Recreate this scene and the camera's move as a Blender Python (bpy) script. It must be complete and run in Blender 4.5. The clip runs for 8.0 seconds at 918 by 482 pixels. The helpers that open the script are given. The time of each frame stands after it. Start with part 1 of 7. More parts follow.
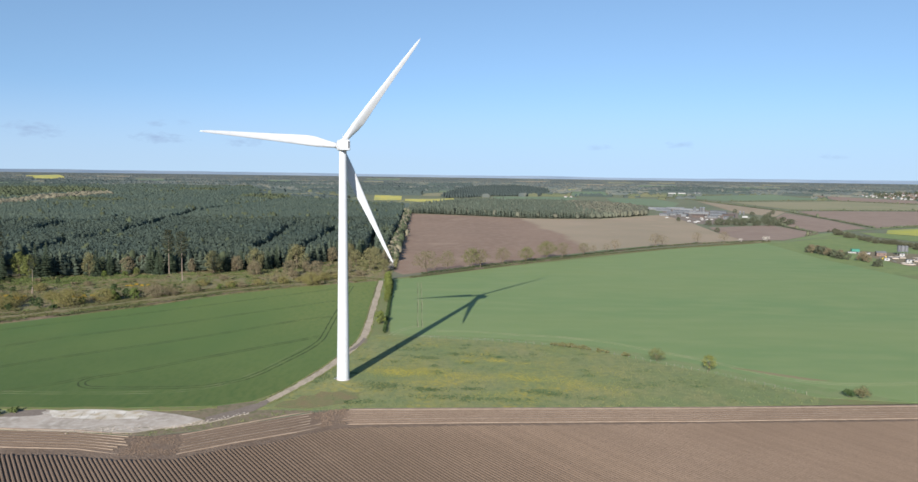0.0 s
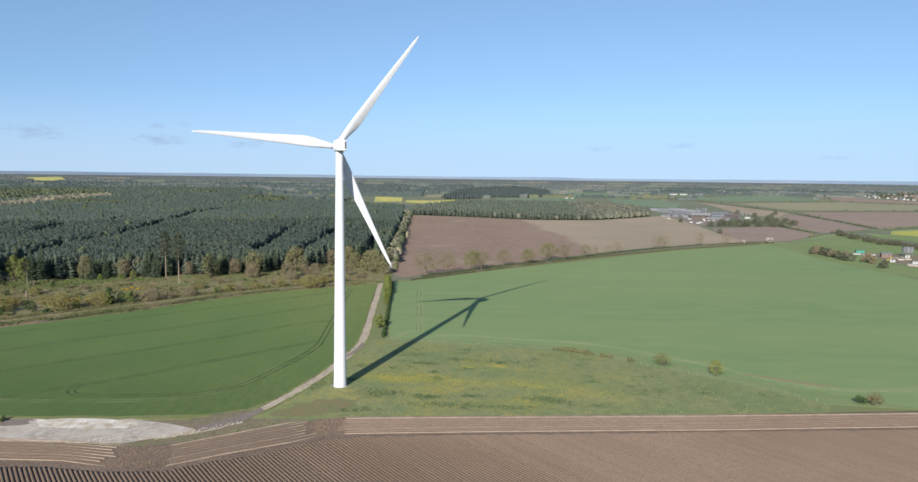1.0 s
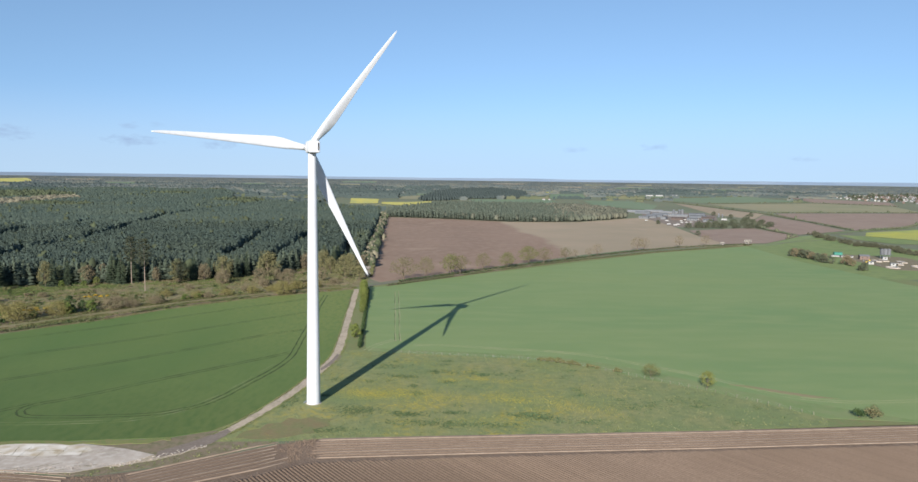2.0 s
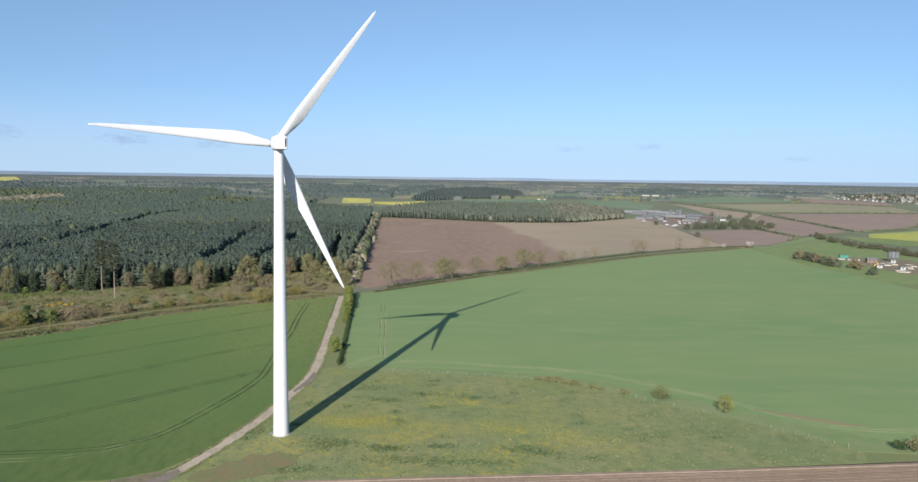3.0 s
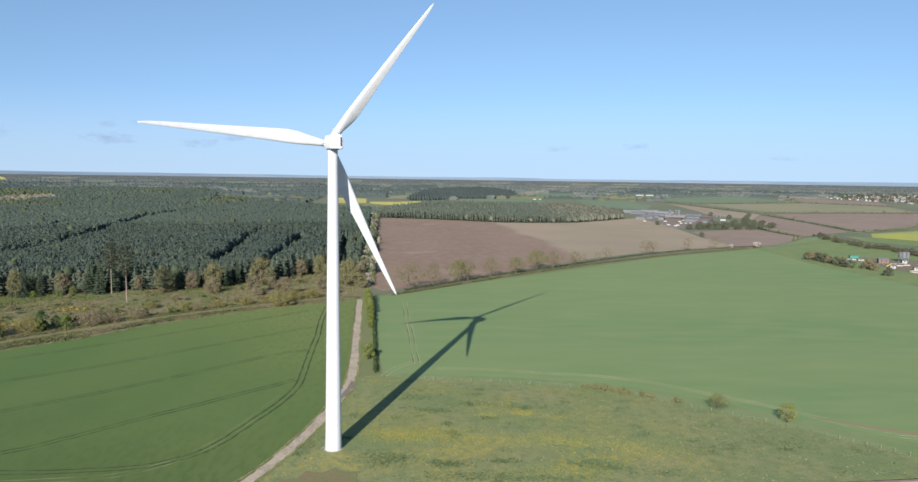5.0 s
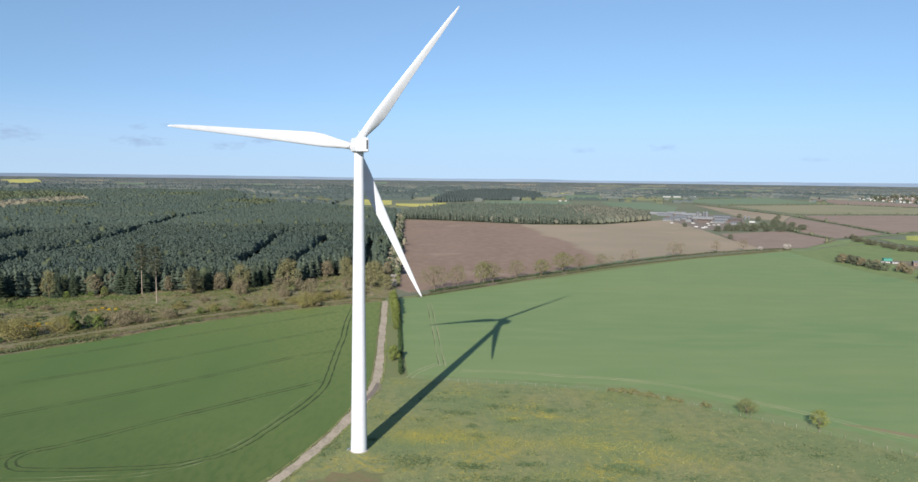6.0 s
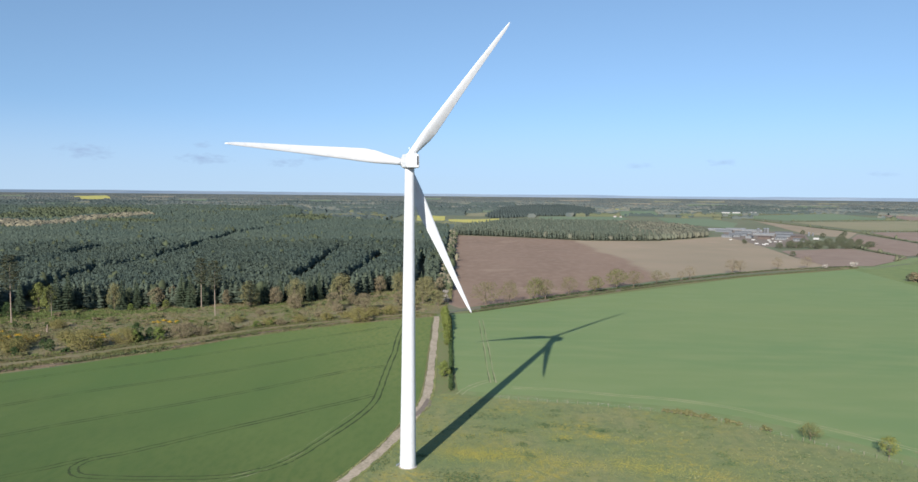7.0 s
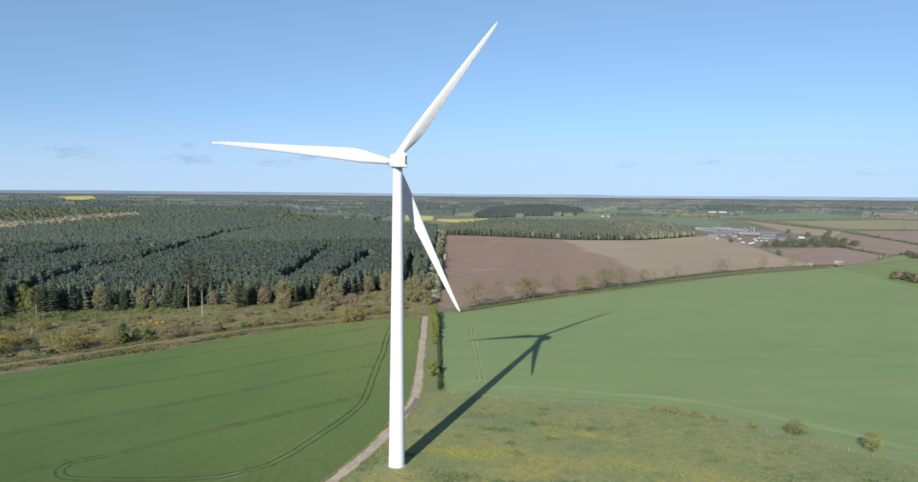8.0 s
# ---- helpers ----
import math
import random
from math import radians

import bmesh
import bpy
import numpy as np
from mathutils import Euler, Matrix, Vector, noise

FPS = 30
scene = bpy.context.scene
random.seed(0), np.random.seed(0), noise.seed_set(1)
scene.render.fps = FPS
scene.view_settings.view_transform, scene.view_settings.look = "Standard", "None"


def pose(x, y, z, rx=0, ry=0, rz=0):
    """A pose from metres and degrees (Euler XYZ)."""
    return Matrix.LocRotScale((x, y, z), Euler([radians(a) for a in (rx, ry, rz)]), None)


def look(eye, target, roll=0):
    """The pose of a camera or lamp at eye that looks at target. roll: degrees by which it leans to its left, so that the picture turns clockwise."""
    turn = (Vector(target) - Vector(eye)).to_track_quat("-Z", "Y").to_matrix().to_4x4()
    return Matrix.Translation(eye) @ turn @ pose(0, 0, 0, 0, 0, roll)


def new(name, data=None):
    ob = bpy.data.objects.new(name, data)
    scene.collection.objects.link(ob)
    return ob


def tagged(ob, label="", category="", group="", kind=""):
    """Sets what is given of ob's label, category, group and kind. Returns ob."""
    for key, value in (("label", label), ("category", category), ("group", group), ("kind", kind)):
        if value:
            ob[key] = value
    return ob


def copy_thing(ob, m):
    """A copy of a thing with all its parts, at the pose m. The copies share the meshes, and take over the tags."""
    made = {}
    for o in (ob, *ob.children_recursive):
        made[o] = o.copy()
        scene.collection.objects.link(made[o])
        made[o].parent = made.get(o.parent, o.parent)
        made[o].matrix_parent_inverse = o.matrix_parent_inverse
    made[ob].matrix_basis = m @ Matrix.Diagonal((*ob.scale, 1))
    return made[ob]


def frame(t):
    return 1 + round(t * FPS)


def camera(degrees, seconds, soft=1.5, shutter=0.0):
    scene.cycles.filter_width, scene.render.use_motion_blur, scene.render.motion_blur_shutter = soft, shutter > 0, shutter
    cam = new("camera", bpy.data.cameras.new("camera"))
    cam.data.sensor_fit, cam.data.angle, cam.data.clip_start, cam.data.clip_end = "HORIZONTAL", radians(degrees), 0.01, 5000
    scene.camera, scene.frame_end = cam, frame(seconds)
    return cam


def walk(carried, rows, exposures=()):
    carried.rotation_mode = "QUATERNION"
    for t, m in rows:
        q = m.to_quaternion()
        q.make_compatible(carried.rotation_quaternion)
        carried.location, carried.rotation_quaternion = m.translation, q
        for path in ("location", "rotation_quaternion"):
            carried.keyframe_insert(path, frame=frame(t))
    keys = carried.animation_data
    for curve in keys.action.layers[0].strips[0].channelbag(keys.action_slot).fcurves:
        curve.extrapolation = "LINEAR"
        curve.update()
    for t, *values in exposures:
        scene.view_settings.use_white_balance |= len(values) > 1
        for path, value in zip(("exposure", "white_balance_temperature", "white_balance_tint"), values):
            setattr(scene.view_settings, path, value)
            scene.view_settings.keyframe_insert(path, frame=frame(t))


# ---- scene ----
cam = camera(66.0, 8.0, soft=1.5)
PATH = [
    (0, (39.628, -238.207, 70.595), (39.625, -236.215, 70.41), 0.8),
    (0.5, (39.334, -237.619, 70.458), (39.334, -235.628, 70.274), 0.8),
    (1, (39.979, -231.741, 70.464), (39.973, -229.75, 70.283), 0.7),
    (1.5, (38.449, -225.622, 70.779), (38.491, -223.631, 70.6), 0.7),
    (1.7, (38.459, -223.045, 70.979), (38.511, -221.054, 70.801), 0.7),
    (2.8, (39.2, -199.5, 71.55), (39.274, -197.509, 71.373), 0.85),
    (3, (41.267, -192.187, 71.608), (41.343, -190.197, 71.429), 0.8),
    (3.2, (40.9, -184.9, 71.85), (40.992, -182.910, 71.671), 0.75),
    (3.5, (33.452, -181.356, 71.621), (33.543, -179.366, 71.442), 0.8),
    (3.7, (26.7, -182.3, 71.4), (26.787, -180.309, 71.222), 0.8),
    (4, (22.241, -182.21, 71.515), (22.349, -180.222, 71.335), 0.8),
    (5.3, (22.277, -182.019, 71.716), (22.387, -180.030, 71.537), 0.8),
    (5.5, (22.023, -182.359, 71.718), (22.098, -180.368, 71.541), 0.7),
    (6, (22.227, -181.813, 71.917), (22.266, -179.821, 71.741), 0.7),
    (6.3, (21.624, -182.079, 72.065), (21.608, -180.087, 71.888), 0.7),
    (6.4, (23.462, -181.221, 72.075), (23.284, -179.237, 71.899), 0.5),
    (6.5, (23.171, -181.511, 71.632), (23.053, -179.522, 71.458), 0.6),
    (6.7, (23.171, -181.511, 71.632), (23.053, -179.522, 71.458), 0.6),
    (6.8, (23.068, -181.132, 71.853), (22.956, -179.14, 71.72), 0.6),
    (7, (23.068, -181.132, 71.853), (22.956, -179.14, 71.72), 0.6),
    (7.5, (22.866, -181.315, 71.888), (22.77, -179.321, 71.757), 0.6),
    (8, (23.106, -181.529, 71.715), (23.027, -179.535, 71.582), 0.5),
]
walk(cam, [(t, look(eye, target, roll)) for t, eye, target, roll in PATH],
     exposures=[(0, 0.95), (8, 0.95)])

# ---- world, sun ----
SUN_FROM = Vector((-52, -169, 79)).normalized()   # the tower's shadow gives it
SUN_EL = math.asin(SUN_FROM.z)
SUN_AZ = math.atan2(SUN_FROM.x, SUN_FROM.y)       # clockwise from north (+y)
world = bpy.data.worlds.new("world")
scene.world = world
world.use_nodes = True
wt = world.node_tree
sky = wt.nodes.new("ShaderNodeTexSky")
sky.sky_type = 'NISHITA'
sky.sun_disc = False
sky.sun_elevation = SUN_EL
sky.sun_rotation = SUN_AZ
sky.altitude = 60
sky.air_density, sky.dust_density, sky.ozone_density = 1.0, 0.15, 2.0
bg = wt.nodes["Background"]
bg.inputs["Strength"].default_value = 0.095


def wnode(kind, **ins):
    n = wt.nodes.new(kind)
    for k, v in ins.items():
        n.inputs[k].default_value = v
    return n


def wmath(op, a, b=None, c=None):
    n = wt.nodes.new("ShaderNodeMath")
    n.operation = op
    for i, v in enumerate((a, b, c)):
        if v is None:
            continue
        if isinstance(v, (int, float)):
            n.inputs[i].default_value = v
        else:
            wt.links.new(v, n.inputs[i])
    return n.outputs[0]


# the sky is read a little above each direction: the thick yellow haze of the lowest degrees is not there
tc = wt.nodes.new("ShaderNodeTexCoord")
lift = wt.nodes.new("ShaderNodeVectorMath")
lift.operation = 'ADD'
lift.inputs[1].default_value = (0, 0, 0.19)
unit = wt.nodes.new("ShaderNodeVectorMath")
unit.operation = 'NORMALIZE'
wt.links.new(tc.outputs["Generated"], lift.inputs[0])
wt.links.new(lift.outputs[0], unit.inputs[0])
wt.links.new(unit.outputs[0], sky.inputs["Vector"])
# a few small grey clouds low in the north: azimuth from north, elevation, half width, half height (degrees), weight
CLOUDS = [
    (-31.0, 2.75, 1.9, 0.55, 0.72), (-22.9, 2.45, 2.0, 0.42, 0.75), (-23.2, 3.55, 0.75, 0.3, 0.65), (-21.3, 3.65, 0.6, 0.22, 0.35),
    (-17.0, 2.3, 1.5, 0.36, 0.65), (-14.4, 2.8, 1.2, 0.34, 0.65), (17.0, 2.55, 1.1, 0.3, 0.45), (11.0, 2.35, 1.3, 0.28, 0.3), (27.5, 1.7, 1.0, 0.25, 0.3),
]
sep = wt.nodes.new("ShaderNodeSeparateXYZ")
wt.links.new(tc.outputs["Generated"], sep.inputs[0])
az = wmath('MULTIPLY', wmath('ARCTAN2', sep.outputs[0], sep.outputs[1]), 57.2958)
el = wmath('MULTIPLY', wmath('ARCSINE', sep.outputs[2]), 57.2958)
comb = wt.nodes.new("ShaderNodeCombineXYZ")
wt.links.new(az, comb.inputs[0])
wt.links.new(wmath('MULTIPLY', el, 2.6), comb.inputs[1])
rag = wnode("ShaderNodeTexNoise", Scale=1.1, Detail=5.0, Roughness=0.6)
wt.links.new(comb.outputs[0], rag.inputs["Vector"])
total = None
for a0, e0, wa, we, wgt in CLOUDS:
    da = wmath('DIVIDE', wmath('SUBTRACT', az, a0), wa)
    de = wmath('DIVIDE', wmath('SUBTRACT', el, e0), we)
    q = wmath('ADD', wmath('MULTIPLY', da, da), wmath('MULTIPLY', de, de))
    v = wmath('ADD', wmath('SUBTRACT', 0.55, wmath('MULTIPLY', q, 0.55)), wmath('MULTIPLY', wmath('SUBTRACT', rag.outputs["Fac"], 0.5), 2.6))
    v = wmath('MULTIPLY', wmath('MINIMUM', wmath('MAXIMUM', v, 0.0), 1.0), wgt)
    v = wmath('MULTIPLY', v, wmath('LESS_THAN', q, 4.0))
    total = v if total is None else wmath('MAXIMUM', total, v)
cl = wt.nodes.new("ShaderNodeMix")
cl.data_type = 'RGBA'
cl.inputs["B"].default_value = (1.9, 2.6, 3.9, 1)
wt.links.new(total, cl.inputs["Factor"])
rich = wt.nodes.new("ShaderNodeMix")
rich.data_type, rich.blend_type = 'RGBA', 'MULTIPLY'
rich.inputs["Factor"].default_value = 1.0
rich.inputs["B"].default_value = (0.93, 0.99, 1.0, 1)
wt.links.new(sky.outputs[0], rich.inputs["A"])
# thin pale haze over the lowest degrees of the sky
haze = wt.nodes.new("ShaderNodeMix")
haze.data_type = 'RGBA'
haze.inputs["B"].default_value = (2.80, 3.62, 4.60, 1)
low = wt.nodes.new("ShaderNodeMapRange")
low.interpolation_type = 'SMOOTHSTEP'
low.inputs["From Min"].default_value, low.inputs["From Max"].default_value = 0.0, 7.0
low.inputs["To Min"].default_value, low.inputs["To Max"].default_value = 0.75, 0.0
wt.links.new(el, low.inputs["Value"])
wt.links.new(low.outputs[0], haze.inputs["Factor"])
wt.links.new(rich.outputs["Result"], haze.inputs["A"])
wt.links.new(haze.outputs["Result"], cl.inputs["A"])
wt.links.new(cl.outputs["Result"], bg.inputs["Color"])

sun_data = bpy.data.lights.new("sun", 'SUN')
sun_data.energy = 4.4
sun_data.angle = radians(0.5)
sun_data.color = (1.0, 0.95, 0.88)
sun = new("sun", sun_data)
sun.matrix_world = look(SUN_FROM * 500, (0, 0, 0))

# ---- materials ----
MATS = {}


def mat(name, a, b=None, scale=0.2, c=None, scale2=3.0, rough=0.85, bump=0.0, bump_scale=6.0, metal=0.0,
        stretch=(1, 1, 1), turn=0.0, vary=0.0, island=False, spec=0.25, sharp=0.5):
    """Two-scale colour: a and b mix by a wide noise, c comes in by a fine one; relief by a third."""
    m = bpy.data.materials.new(name)
    m.use_nodes = True
    t = m.node_tree
    bs = t.nodes["Principled BSDF"]
    bs.inputs["Roughness"].default_value = rough
    bs.inputs["Metallic"].default_value = metal
    bs.inputs["Specular IOR Level"].default_value = spec
    geo = t.nodes.new("ShaderNodeNewGeometry")
    mp = t.nodes.new("ShaderNodeMapping")
    mp.inputs["Rotation"].default_value = (0, 0, radians(turn))
    mp.inputs["Scale"].default_value = stretch
    t.links.new(geo.outputs["Position"], mp.inputs["Vector"])

    def noise_mask(sc, detail, lo, hi):
        n = t.nodes.new("ShaderNodeTexNoise")
        n.inputs["Scale"].default_value = sc
        n.inputs["Detail"].default_value = detail
        t.links.new(mp.outputs[0], n.inputs["Vector"])
        r = t.nodes.new("ShaderNodeMapRange")
        r.inputs["From Min"].default_value = lo
        r.inputs["From Max"].default_value = hi
        t.links.new(n.outputs["Fac"], r.inputs["Value"])
        return n, r

    col = t.nodes.new("ShaderNodeMix")
    col.data_type = 'RGBA'
    _, r = noise_mask(scale, 4, 0.5 - 0.25 * sharp, 0.5 + 0.25 * sharp)
    t.links.new(r.outputs[0], col.inputs["Factor"])
    col.inputs["A"].default_value = (*a, 1)
    col.inputs["B"].default_value = (*(b or a), 1)
    out = col.outputs["Result"]
    if c:
        mx = t.nodes.new("ShaderNodeMix")
        mx.data_type = 'RGBA'
        _, r2 = noise_mask(scale2, 3, 0.42, 0.72)
        t.links.new(r2.outputs[0], mx.inputs["Factor"])
        t.links.new(out, mx.inputs["A"])
        mx.inputs["B"].default_value = (*c, 1)
        out = mx.outputs["Result"]
    if vary:
        hs = t.nodes.new("ShaderNodeHueSaturation")
        rr = t.nodes.new("ShaderNodeMapRange")
        rr.inputs["To Min"].default_value = 1 - vary
        rr.inputs["To Max"].default_value = 1 + vary
        if island:
            t.links.new(geo.outputs["Random Per Island"], rr.inputs["Value"])
        else:
            oi = t.nodes.new("ShaderNodeObjectInfo")
            t.links.new(oi.outputs["Random"], rr.inputs["Value"])
        t.links.new(rr.outputs[0], hs.inputs["Value"])
        t.links.new(out, hs.inputs["Color"])
        out = hs.outputs[0]
    t.links.new(out, bs.inputs["Base Color"])
    if bump:
        n, _ = noise_mask(bump_scale, 3, 0, 1)
        bp = t.nodes.new("ShaderNodeBump")
        bp.inputs["Strength"].default_value = 1.0
        bp.inputs["Distance"].default_value = bump
        t.links.new(n.outputs["Fac"], bp.inputs["Height"])
        t.links.new(bp.outputs[0], bs.inputs["Normal"])
    MATS[name] = m
    return m


M_PAINT = mat("turbine paint", (0.535, 0.550, 0.568), (0.505, 0.520, 0.540), 0.06, (0.485, 0.495, 0.505), 0.8, rough=0.42, spec=0.5)
M_DARK = mat("dark grille", (0.03, 0.03, 0.035), (0.05, 0.05, 0.05), 2.0, rough=0.6)
M_STEEL = mat("galvanised steel", (0.42, 0.43, 0.44), (0.5, 0.5, 0.5), 1.0, rough=0.45, metal=0.8)
M_CONC = mat("concrete", (0.38, 0.325, 0.272), (0.29, 0.248, 0.203), 0.12, (0.44, 0.39, 0.335), 0.5, rough=0.9, bump=0.05, bump_scale=1.5)
M_GROUND = mat("rough grassland", (0.140, 0.158, 0.090), (0.112, 0.135, 0.080), 0.006, (0.15, 0.135, 0.09), 0.06, rough=0.95, bump=0.3, bump_scale=0.4)
M_WHEAT_L = mat("young wheat", (0.076, 0.124, 0.032), (0.124, 0.154, 0.044), 0.011, (0.084, 0.127, 0.033), 0.5, rough=0.75, bump=0.06, bump_scale=4.0, stretch=(1, 0.4, 1), turn=42, spec=0.2)
M_WHEAT_R = mat("young barley", (0.130, 0.200, 0.077), (0.180, 0.224, 0.085), 0.012, (0.180, 0.228, 0.092), 0.10, rough=0.75, bump=0.06, bump_scale=4.0, stretch=(0.3, 1, 1), turn=-14, spec=0.2, sharp=1.0)
# dark green stands for the shade the crop throws into the sunk wheelings
M_TRAM = mat("shade-dark wheelings", (0.028, 0.050, 0.014), (0.042, 0.066, 0.020), 0.3, (0.05, 0.056, 0.024), 1.0, rough=0.95)
M_TRAM_PALE = mat("pale wheelings", (0.20, 0.225, 0.10), (0.15, 0.19, 0.075), 0.1, (0.23, 0.21, 0.13), 1.0, rough=0.95)


def soil(k):
    """Potato soil from dark (0) to pale (6); the dark tones stand for ridge shade."""
    q = 1 + 0.05 * k
    return mat("potato soil", tuple(q * v for v in (0.116, 0.081, 0.057)), tuple(q * v for v in (0.148, 0.105, 0.075)), 0.014, tuple(q * v for v in (0.110, 0.078, 0.055)), 1.6, rough=0.95, bump=0.12 - 0.01 * k, bump_scale=5, vary=0.05)


M_SOILS = [soil(k) for k in range(7)]
M_SOIL_FLAT = mat("trodden potato soil", (0.128, 0.088, 0.061), (0.162, 0.114, 0.081), 0.05, (0.178, 0.130, 0.094), 0.5, rough=0.95, bump=0.3, bump_scale=1.6)
M_CRUST = mat("dry pale soil crust", (0.245, 0.188, 0.140), (0.185, 0.139, 0.102), 0.3, (0.21, 0.15, 0.108), 1.5, rough=0.95)
M_PLOUGH2 = mat("dry tilled soil", (0.268, 0.214, 0.147), (0.236, 0.184, 0.125), 0.006, (0.290, 0.240, 0.168), 0.05, rough=0.95, bump=0.1, bump_scale=1.5)
M_TRACK = mat("farm track stone", (0.36, 0.292, 0.215), (0.255, 0.215, 0.150), 0.2, (0.43, 0.355, 0.27), 1.2, rough=0.95, bump=0.05, bump_scale=3)
M_ROAD = mat("worn asphalt", (0.105, 0.095, 0.078), (0.13, 0.115, 0.092), 0.2, rough=0.9)
M_PINE = mat("pine needles", (0.058, 0.081, 0.067), (0.071, 0.091, 0.069), 0.01, (0.066, 0.086, 0.064), 0.15, rough=0.85, vary=0.15, island=True, spec=0.15)
M_PINE_EDGE = mat("dark spruce boughs", (0.058, 0.076, 0.056), (0.072, 0.088, 0.060), 0.02, (0.064, 0.080, 0.054), 0.2, rough=0.85, vary=0.3, island=True, spec=0.15)
M_BARK = mat("bark", (0.16, 0.12, 0.09), (0.11, 0.085, 0.065), 1.0, rough=0.95)
M_BARK_PALE = mat("pale pine bark", (0.29, 0.225, 0.185), (0.24, 0.185, 0.15), 0.5, rough=0.95)


def leaf_mat(name, a, b):
    return mat(name, a, b, 0.5, rough=0.75, vary=0.2, island=True, spec=0.15)


# ---- helpers of this scene ----
HUBXY = (30.0, -190.0)


def land(x, y):
    """Height of the land: level for a kilometre, then a long even rise."""
    u = math.hypot(x - HUBXY[0], y - HUBXY[1]) - 800
    if u <= 0:
        return 0.0
    return 0.018 * u * u / 600 if u < 300 else min(0.018 * (u - 150), 55.0)


def obj_from(name, bm, material, parent=None, label="", smooth=False):
    me = bpy.data.meshes.new(name)
    bm.to_mesh(me)
    bm.free()
    if smooth:
        for p in me.polygons:
            p.use_smooth = True
    for m in (material if isinstance(material, (list, tuple)) else [material]):
        me.materials.append(m)
    ob = new(name, me)
    if parent:
        ob.parent = parent
    if label:
        ob["label"] = label
    return ob


part = obj_from


def mesh_np(name, verts, faces, material, parent=None, label=""):
    me = bpy.data.meshes.new(name)
    me.from_pydata(verts, [], faces)
    me.materials.append(material)
    ob = new(name, me)
    if parent:
        ob.parent = parent
    if label:
        ob["label"] = label
    return ob


def empty(name, x=0, y=0, z=0, rz=0):
    ob = new(name)
    ob.matrix_basis = pose(x, y, z, 0, 0, rz)
    return ob


def sheet(name, pts, off, material, label, category, skirt=True, fine=0, kind="structure"):
    """A field or pavement: an outline laid on the land, off metres proud of it, with real edges."""
    bm = bmesh.new()
    vs = [bm.verts.new((x, y, 0)) for x, y in pts]
    f = bm.faces.new(vs)
    if f.normal.z < 0 or f.calc_area() and sum((pts[i - 1][0] * p[1] - p[0] * pts[i - 1][1]) for i, p in enumerate(pts)) < 0:
        bmesh.ops.reverse_faces(bm, faces=[f])
    bm.normal_update()
    bmesh.ops.triangulate(bm, faces=bm.faces[:], ngon_method='EAR_CLIP')
    if fine:
        for _ in range(8):
            longest = [e for e in bm.edges if e.calc_length() > fine]
            if not longest:
                break
            bmesh.ops.subdivide_edges(bm, edges=longest, cuts=1)
            bmesh.ops.triangulate(bm, faces=[q for q in bm.faces if len(q.verts) > 3])
    if skirt:
        rim = [e for e in bm.edges if e.is_boundary]
        ext = bmesh.ops.extrude_edge_only(bm, edges=rim)["geom"]
        low = {v for v in ext if isinstance(v, bmesh.types.BMVert)}
    else:
        low = set()
    for v in bm.verts:
        v.co.z = land(v.co.x, v.co.y) + (-0.05 if v in low else off)
    bmesh.ops.recalc_face_normals(bm, faces=bm.faces[:])
    ob = obj_from(name, bm, material)
    return tagged(ob, label, category, kind=kind)


def ribbon_pts(line, width, step=None):
    """Left and right edges of a band along a line."""
    pts = [Vector((x, y)) for x, y in line]
    left, right = [], []
    for i, p in enumerate(pts):
        d = (pts[min(i + 1, len(pts) - 1)] - pts[max(i - 1, 0)]).normalized()
        n = Vector((-d.y, d.x)) * (width[i] if isinstance(width, (list, tuple)) else width) / 2
        left.append(p + n)
        right.append(p - n)
    return left, right


def smooth_line(line, n=6):
    """A Catmull-Rom curve through the points."""
    p = [Vector(q) for q in line]
    p = [2 * p[0] - p[1]] + p + [2 * p[-1] - p[-2]]
    out = []
    for i in range(1, len(p) - 2):
        for k in range(n):
            t = k / n
            a, b, c, d = p[i - 1], p[i], p[i + 1], p[i + 2]
            out.append(tuple(0.5 * ((2 * b) + (c - a) * t + (2 * a - 5 * b + 4 * c - d) * t * t + (3 * b - a - 3 * c + d) * t ** 3)))
    out.append(tuple(p[-2]))
    return out


def band(name, line, width, off, material, parent=None, jitter=0.0, seed=1):
    """A low strip with sides, along a line."""
    rng = random.Random(seed)
    left, right = ribbon_pts(line, width)
    bm = bmesh.new()
    rows = []
    for a, b in zip(left, right):
        j, k = rng.uniform(-jitter, jitter), rng.uniform(-jitter, jitter)
        d = (a - b).normalized()
        a, b = a + d * j, b - d * k
        rows.append([bm.verts.new((a.x, a.y, land(a.x, a.y) - 0.05)), bm.verts.new((a.x, a.y, land(a.x, a.y) + off)),
                     bm.verts.new((b.x, b.y, land(b.x, b.y) + off)), bm.verts.new((b.x, b.y, land(b.x, b.y) - 0.05))])
    for r, s in zip(rows, rows[1:]):
        for i in range(3):
            bm.faces.new((r[i], s[i], s[i + 1], r[i + 1]))
    bmesh.ops.recalc_face_normals(bm, faces=bm.faces[:])
    return obj_from(name, bm, material, parent)


def inside(x, y, poly):
    hit = False
    for (x0, y0), (x1, y1) in zip(poly, poly[1:] + poly[:1]):
        if (y0 > y) != (y1 > y) and x < (x1 - x0) * (y - y0) / (y1 - y0) + x0:
            hit = not hit
    return hit


